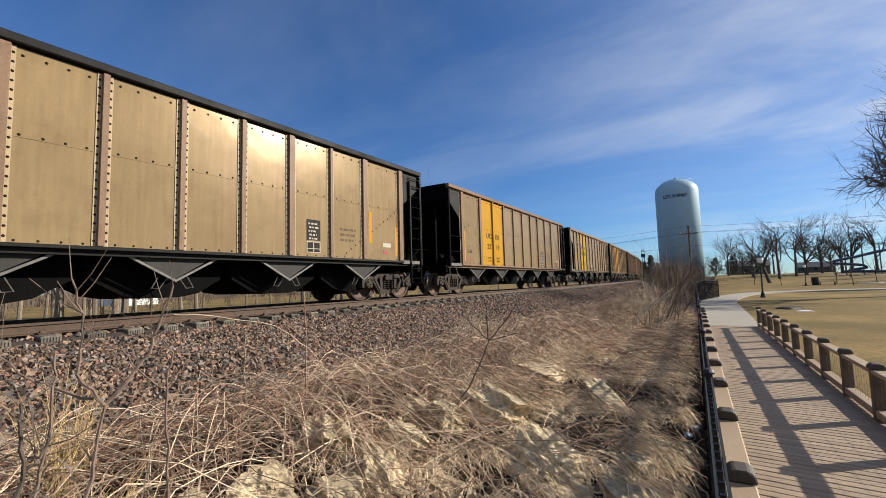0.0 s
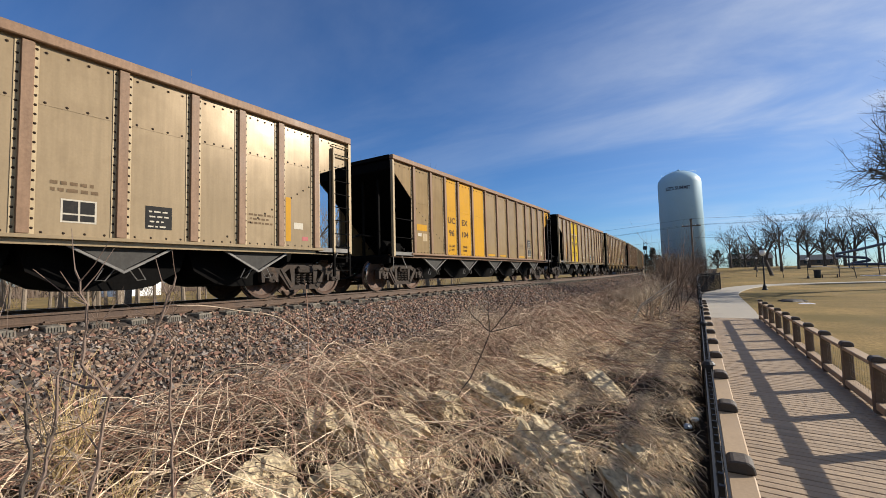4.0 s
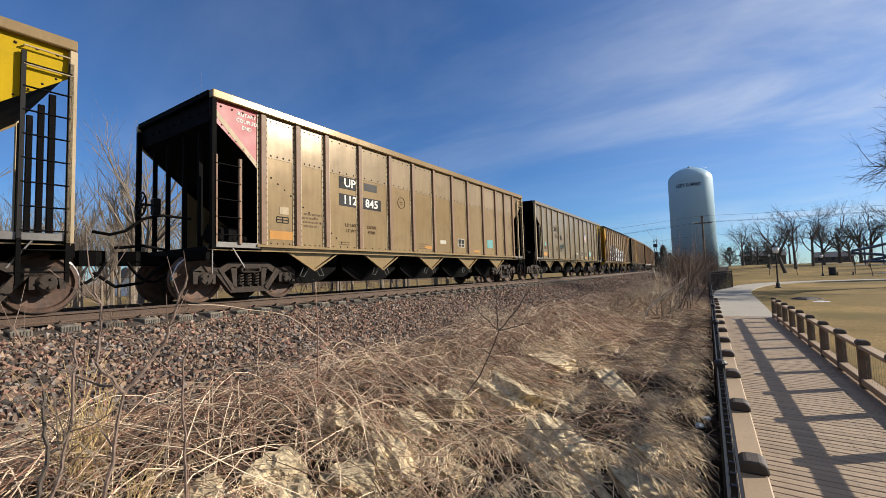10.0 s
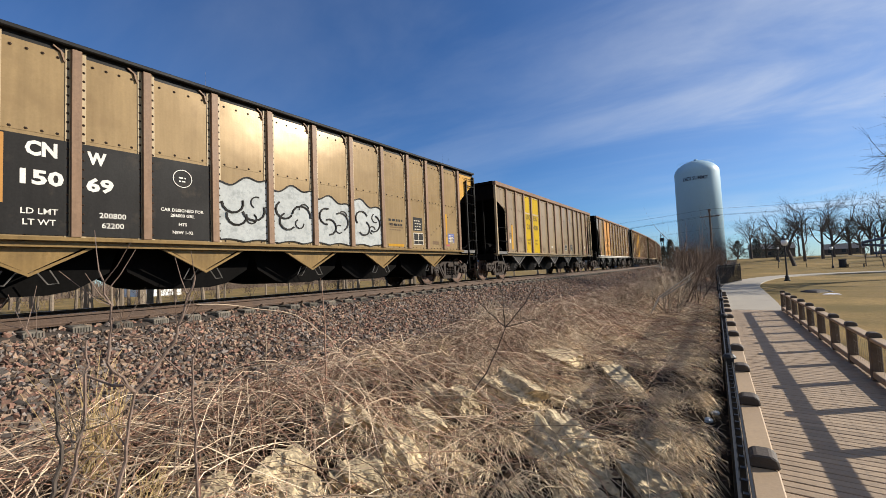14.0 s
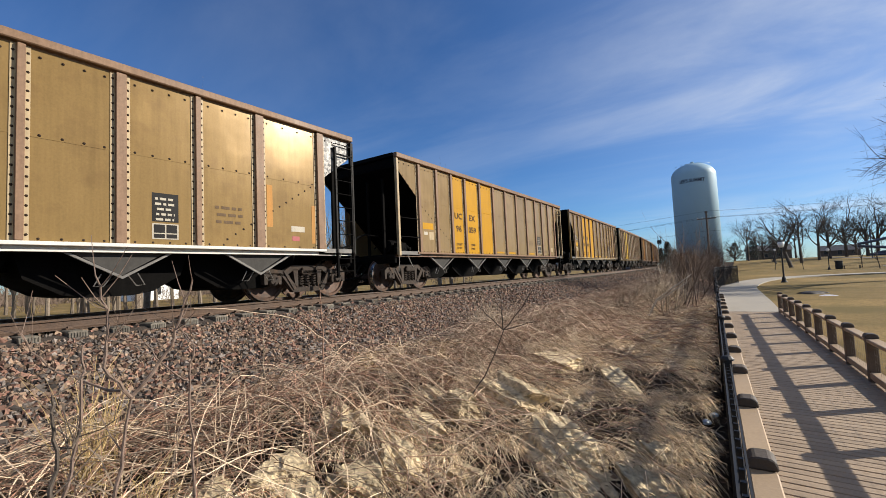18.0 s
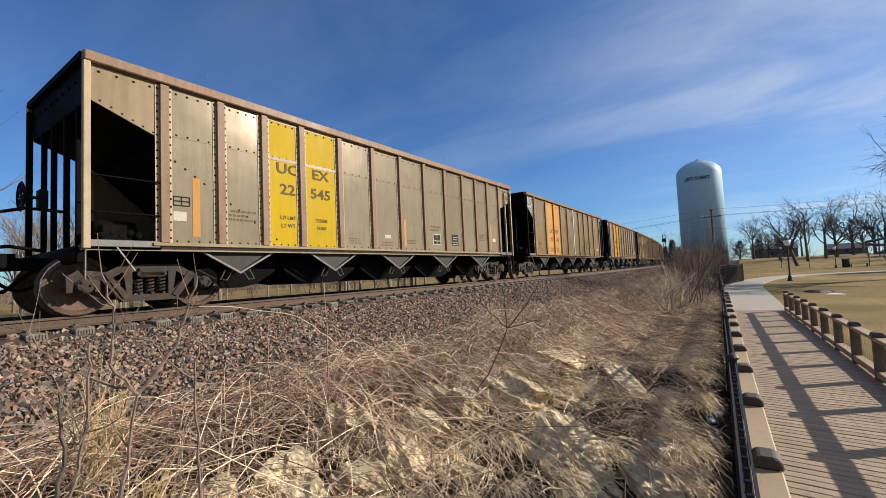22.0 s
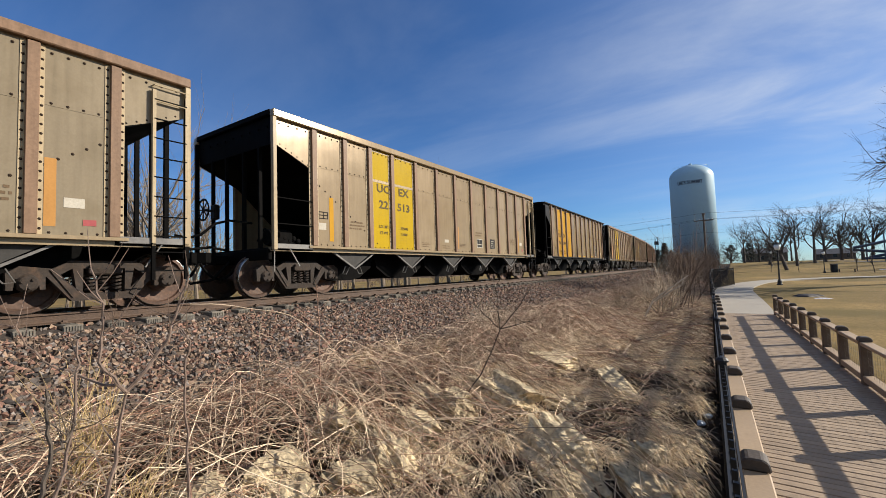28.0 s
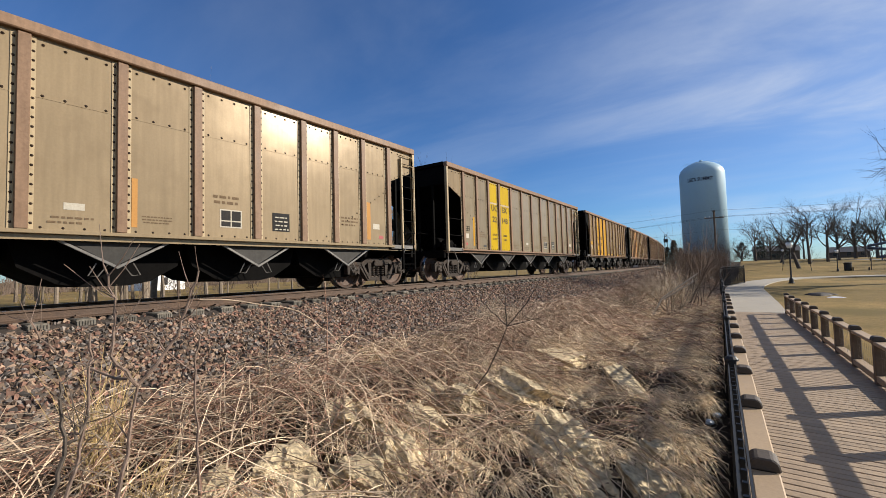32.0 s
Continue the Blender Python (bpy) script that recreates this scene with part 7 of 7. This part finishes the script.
brush("dead_brush", 1100, 3, VINE_GREY, (-1.5, 15, 4.1, 9.3), (0.3, 1.2), (0.05, 0.38), (0.002, 0.004), "tangle of grey dead vine stems on the bank", keep=dense)
brush("dead_brush", 1300, 4, VINE_TAN, (9, 46, 4.0, 9.0), (0.6, 1.8), (0.14, 0.7), (0.004, 0.008), "tangle of pale dead stems farther along the bank")
brush("dead_brush", 1500, 5, VINE_RED, (9, 50, 3.9, 9.0), (0.6, 1.8), (0.12, 0.7), (0.004, 0.008), "tangle of russet dead stems farther along the bank")
brush("dry_grass", 1500, 6, STRAW, (-1.0, 19, 6.2, 9.3), (0.12, 0.50), (0.03, 0.16), (0.0026, 0.0050), "matted dry grass blades on the rocky bank", lie=-0.9)
brush("dead_brush", 700, 8, VINE_TAN, (0.5, 12, 6.4, 9.0), (0.3, 0.9), (0.05, 0.3), (0.0030, 0.0060), "short pale dead stems among the rocks", lie=-0.9)


def tussocks(count, y0, y1, u0, u1, blades, ln, seed, rad):
    """Clumps of dry grass whose blades spill downhill, with bare litter between them."""
    rnd = random.Random(seed)
    store = ([], [])
    made = 0
    while made < count:
        x, y, _ = on_track(y0 + (y1 - y0) * rnd.random() ** 1.3, rnd.uniform(u0, u1))
        if x > deck_x(IRON_LINE, y) - 0.25 or noise.noise(Vector((x * 1.1, y * 1.1, 6.0))) < rnd.uniform(-0.35, 0.15):
            continue
        if any(abs(x - q[0]) < 0.36 * q[3] and abs(y - q[1]) < 0.40 * q[4] for q in ROCKS):
            continue
        made += 1
        z = ground_z(x, y)
        flow = rnd.gauss(-0.75, 0.35)
        size = rnd.uniform(0.6, 1.25)
        for k in range(blades):
            a = rnd.gauss(flow, 0.55)
            L = rnd.uniform(*ln) * size
            up = rnd.uniform(0.10, 0.42) * L
            b = Vector((x + rnd.gauss(0, 0.05), y + rnd.gauss(0, 0.05), z - 0.01))
            d = Vector((math.cos(a), math.sin(a), 0))
            pts = [b, b + d * L * 0.35 + Vector((0, 0, up)), b + d * L * 0.72 + Vector((0, 0, up * 0.7))]
            e = b + d * L
            e.z = ground_z(e.x, e.y) + rnd.uniform(0.0, 0.03)
            if e.x > deck_x(IRON_LINE, e.y) - 0.05:
                continue
            limb_tubes(store, pts + [e], rad, rad * 0.4, 3)
    tagged(part("dry_grass", raw_mesh("dry_grass", *store, STRAW), None), "clumps of dry grass spilling down the rocky bank", "grass", kind="stuff")


tussocks(640, 0.8, 11, 6.1, 9.25, 26, (0.16, 0.44), 61, 0.0032)
tussocks(560, 8, 30, 5.2, 9.2, 16, (0.22, 0.55), 62, 0.0042)


def litter_leaves():
    rnd = random.Random(12)
    verts, faces = [], []
    for k in range(9000):
        y = -1.5 + 18 * rnd.random() ** 1.4
        u = rnd.uniform(4.3, 9.2)
        x, yy, _ = on_track(y, u)
        if x > deck_x(IRON_LINE, yy) - 0.03:
            continue
        z = ground_z(x, yy) + rnd.uniform(0.004, 0.03)
        a, s = rnd.uniform(0, 6.28), rnd.uniform(0.012, 0.034)
        c, d = math.cos(a) * s, math.sin(a) * s
        t1, t2 = rnd.uniform(-0.7, 0.7) * s, rnd.uniform(-0.7, 0.7) * s
        i = len(verts)
        verts += [(x - c, yy - d, z - t1), (x + d * 0.6, yy - c * 0.6, z + t2), (x + c, yy + d, z + t1), (x - d * 0.6, yy + c * 0.6, z + abs(t2))]
        faces += [(i, i + 1, i + 2), (i, i + 2, i + 3)]
    tagged(part("leaf_litter", raw_mesh("leaf_litter", verts, faces, LEAF_DEAD), None), "scattered brown dead leaves on the bank", "leaf litter", kind="stuff")


litter_leaves()


def sapling(stems, r, mat, label, seed, twigs=8):
    """A thin young tree: its stem and branches as smooth bars, with side twigs."""
    rnd = random.Random(seed)
    t = thing("sapling", label, "sapling", group="saplings of the bank")
    for k, (rr, pts) in enumerate(stems):
        store = ([], [])
        v = [Vector(p_) for p_ in pts]
        fine = []
        for a, b in zip(v, v[1:]):
            for j in range(4):
                q = a.lerp(b, j / 4)
                fine.append(q + Vector((rnd.uniform(-1, 1), rnd.uniform(-1, 1), rnd.uniform(-1, 1))) * 0.008)
        fine.append(v[-1])
        r = r * 0.8 if k == 0 else r
        limb_tubes(store, fine, rr * r, rr * r * 0.45, 6)
        limb = part("stem" if k == 0 else "branch", raw_mesh("stem", *store, mat), None, t)
        for j in range(twigs if k else twigs // 3):
            i = rnd.randrange(len(fine) // 3, len(fine))
            d = Vector((rnd.uniform(-1, 1), rnd.uniform(-1, 1), rnd.uniform(0.1, 1.3))).normalized()
            L = rnd.uniform(0.06, 0.28)
            p_ = fine[i]
            store = ([], [])
            limb_tubes(store, [p_, p_ + d * L * 0.5, p_ + d * L + Vector((0, 0, 0.03))], rr * r * 0.32, rr * r * 0.15, 4)
            part("twig", raw_mesh("twig", *store, mat), None, limb)
    return t


sapling([(1.0, [(-2.49, 0.72, -1.16), (-2.48, 0.77, -0.64), (-2.47, 0.81, -0.36), (-2.46, 0.84, -0.12)]), (0.72, [(-2.46, 0.84, -0.12), (-2.49, 0.74, 0.05), (-2.49, 0.76, 0.26), (-2.50, 0.71, 0.48)]),
         (0.5, [(-2.48, 0.80, -0.08), (-2.61, 0.69, -0.01), (-2.64, 0.57, 0.07), (-2.66, 0.49, 0.23)]), (0.72, [(-2.46, 0.84, -0.12), (-2.41, 0.98, 0.08), (-2.39, 1.03, 0.23), (-2.36, 1.08, 0.44)])], 0.017, SAPLING_BARK, "forked leafless sapling with pinkish-grey bark on the bank", 1)
sapling([(1.0, [(-2.72, 1.26, -1.1), (-2.73, 1.24, -0.60), (-2.74, 1.23, -0.16), (-2.73, 1.25, 0.05), (-2.76, 1.18, 0.17)]), (0.6, [(-2.74, 1.23, -0.16), (-2.78, 1.13, -0.07), (-2.82, 1.03, 0.09), (-2.86, 0.92, 0.14), (-2.86, 0.91, 0.26)])], 0.011, SAPLING_BARK, "thin leafless sapling leaning over the bank", 2)
sapling([(1.0, [(-2.26, 0.48, -1.15), (-2.24, 0.52, -0.46), (-2.23, 0.57, -0.26), (-2.22, 0.59, 0.06), (-2.22, 0.59, 0.19)])], 0.012, SAPLING_BARK, "thin leafless sapling on the bank", 3)
sapling([(1.0, [(-2.17, 0.40, -1.15), (-2.15, 0.46, -0.40), (-2.14, 0.50, -0.21), (-2.15, 0.48, -0.08), (-2.15, 0.48, 0.02)]), (0.7, [(-2.14, 0.50, -0.21), (-2.13, 0.54, -0.18), (-2.13, 0.56, -0.10)])], 0.013, BARK_GREY, "dark forked leafless sapling on the bank", 4)
sapling([(1.0, [(-2.66, 4.12, -1.15), (-2.61, 4.15, -1.0), (-2.45, 4.25, -0.75), (-2.24, 4.36, -0.25)]), (0.6, [(-2.24, 4.36, -0.25), (-2.25, 4.35, 0.0), (-2.26, 4.35, 0.26)]), (0.6, [(-2.24, 4.36, -0.25), (-2.02, 4.47, 0.03), (-1.92, 4.51, 0.22)]), (0.5, [(-2.26, 4.35, -0.24), (-2.44, 4.25, -0.02), (-2.50, 4.21, 0.05)]), (0.5, [(-2.24, 4.36, -0.25), (-1.91, 4.51, -0.16)])], 0.015, BARK_GREY, "dark forked leafless sapling among the rocks", 5)
sapling([(1.0, [(-3.57, 2.90, -1.1), (-3.57, 2.90, -0.46), (-3.57, 2.90, 0.0), (-3.58, 2.89, 0.30)])], 0.010, VINE_RED, "thin russet upright stem in the brush", 6)
sapling([(1.0, [(-3.53, 2.26, -1.1), (-3.54, 2.26, -0.79), (-3.56, 2.23, -0.33), (-3.56, 2.24, 0.0)])], 0.008, VINE_GREY, "thin grey upright stem in the brush", 7)
sapling([(1.0, [(-3.27, 1.50, 0.25), (-3.15, 1.75, 0.22), (-2.93, 2.09, 0.12), (-2.79, 2.28, -0.06), (-2.60, 2.49, -0.45), (-2.5, 2.6, -1.1)])], 0.006, VINE_TAN, "long arching pale cane over the brush", 8, 1)
sapling([(1.0, [(-2.3, 13.7, -1.1), (-2.06, 13.85, -0.61), (-1.60, 13.91, -0.25), (-1.12, 13.96, 0.11)]), (0.8, [(-2.0, 13.86, -0.62), (-1.55, 13.8, -0.32), (-1.2, 13.7, -0.1)])], 0.035, BLEACHED, "bleached broken branch caught in the thicket", 9, 4)


def straw_tuft(x, y, n, h, seed):
    rnd = random.Random(seed)
    store = ([], [])
    z = ground_z(x, y)
    for k in range(n):
        a, s = rnd.uniform(0, 6.28), rnd.uniform(0.0, 0.16)
        b = Vector((x + s * math.cos(a), y + s * math.sin(a), z - 0.02))
        d = Vector((rnd.gauss(0, 0.12), rnd.gauss(0, 0.12), 1)).normalized()
        L = h * rnd.uniform(0.4, 1.0)
        bend = Vector((rnd.gauss(0, 0.12), rnd.gauss(0, 0.12), 0))
        limb_tubes(store, [b, b + d * L * 0.5, b + d * L * 0.85 + bend * 0.5, b + d * L + bend], 0.003, 0.0012, 3)
    tagged(part("grass_tuft", raw_mesh("grass_tuft", *store, TUFT_STRAW), None), "tall tuft of pale dry grass", "grass tuft", "grass tufts of the bank")


for k, (x, y, n, h) in enumerate(((-3.95, 1.15, 60, 1.0), (-3.75, 1.0, 30, 0.7), (-4.3, 4.3, 90, 0.55), (-4.6, 5.2, 90, 0.5), (-3.9, 5.4, 80, 0.5), (-3.0, 1.1, 50, 0.45))):
    straw_tuft(x, y, n, h, k)


def shrub(seed, height, stems, mat):
    rnd = random.Random(seed)
    wood, twigs = ([], []), ([], [])
    for k in range(stems):
        a, s = rnd.uniform(0, 6.28), rnd.uniform(0, 0.5)
        d = Vector((rnd.gauss(0, 0.45), rnd.gauss(0, 0.45), 1)).normalized()
        grow(rnd, wood, twigs, Vector((s * math.cos(a), s * math.sin(a), -0.1)), d, height * rnd.uniform(0.55, 0.9), rnd.uniform(0.012, 0.026), 1, 4, 0.7, 0.25, (0, 6, 4))
    t = thing("shrub", "leafless brown shrub with many thin branches", "shrub", group="shrubs of the thicket")
    part("stem", raw_mesh("stem", *wood, mat), None, t)
    part("crown", raw_mesh("crown", *twigs, mat), None, t)
    return t


def build_thicket():
    rnd = random.Random(77)
    protos = [shrub(1, 2.6, 8, TWIG_BROWN), shrub(2, 2.1, 7, TWIG_BROWN), shrub(3, 1.5, 12, VINE_GREY)]
    for k, (x, y) in enumerate(((-1.75, 18.5), (-2.0, 21.5), (-1.9, 15.0))):
        stand(protos[k], x, y, k, 1.0)
    for k in range(26):
        dist = rnd.uniform(19, 60)
        x, y = at_bearing(rnd.uniform(-6.2, -1.6), dist)
        if x > (-1.75 if y < 37 else -0.6 - 0.2 * max(0, 42 - y)):
            continue
        top = rnd.uniform(0.008, 0.036) * dist + 1.4
        again(protos[k % 2], x, y, rnd.uniform(0, 6.2), top / (2.9 if k % 2 == 0 else 2.4))
    for k in range(30):
        dist = rnd.uniform(60, 115)
        x, y = at_bearing(rnd.uniform(-6.4, -2.0), dist)
        again(protos[k % 2], x, y, rnd.uniform(0, 6.2), (rnd.uniform(0.015, 0.035) * dist + 1.6) / 2.6)
    for k in range(34):
        y = rnd.uniform(7.5, 45)
        x, yy, _ = on_track(y, rnd.uniform(4.6, 7.4))
        again(protos[2], x, yy, rnd.uniform(0, 6.2), rnd.uniform(0.3, 0.6))
    # low growth across the track
    for k in range(70):
        x, y, _ = on_track(rnd.uniform(-8, 90), -rnd.uniform(34, 75))
        again(protos[k % 2], x, y, rnd.uniform(0, 6.2), rnd.uniform(0.8, 1.5))
    for k in range(40):
        x, y, _ = on_track(rnd.uniform(-6, 60), -rnd.uniform(5.2, 12))
        again(protos[2], x, y, rnd.uniform(0, 6.2), rnd.uniform(0.35, 0.75))


build_thicket()


def scraps():
    for k, (x, y) in enumerate(((-0.36, 5.75), (-0.42, 5.55), (-4.66, 2.1))):
        rnd = random.Random(k)
        bm = bmesh.new()
        bmesh.ops.create_icosphere(bm, subdivisions=2, radius=0.042 if k < 2 else 0.035)
        for v in bm.verts:
            v.co *= 0.7 + 0.6 * rnd.random()
            v.co.z *= 0.6
        ob = part("plastic_scrap", bm, SCRAP)
        ob.location = (x, y, ground_z(x, y) + 0.04)
        tagged(ob, "crumpled pale blue plastic scrap in the brush", "litter")


scraps()

# ---------------------------------------------------------------- what moves
RUN = [281.3068, -14.9053, 85.351, -69.9221, 23.9302, -1.3364]
LEAD_AT_START = 12.479
SLACK = {1: 0.012, 2: -0.008, 3: -0.062, 4: -0.131, 5: 0.124, 6: 0.059, 7: 0.015, 9: 0.017, 11: -0.029, 14: 0.029, 15: 0.035, 16: -0.029, 17: -0.017}    # small stretch in the couplings


def run_on(t):
    """Metres that the train has gone after t seconds."""
    return sum(c * (t / 32.0) ** (k + 1) for k, c in enumerate(RUN))


def motions():
    for i, car in TRAIN.items():
        mid = LEAD_AT_START + CAR_PITCH * i + HALF + SLACK.get(i, 0.0)
        walk(car, [(t, track_pose(mid - run_on(t))) for t in range(0, 33, 2)])
    # the wheels roll: every axle turns alike, so they share one set of keys
    rows = [(k / 15.0, Matrix.Rotation(run_on(k / 15.0) / 0.457, 4, "X")) for k in range(481)]
    first = WHEELSETS[0]
    walk(first, rows)
    for w in WHEELSETS[1:]:
        w.rotation_mode = "QUATERNION"
        w.animation_data_create()
        w.animation_data.action = first.animation_data.action
        w.animation_data.action_slot = first.animation_data.action_slot


motions()
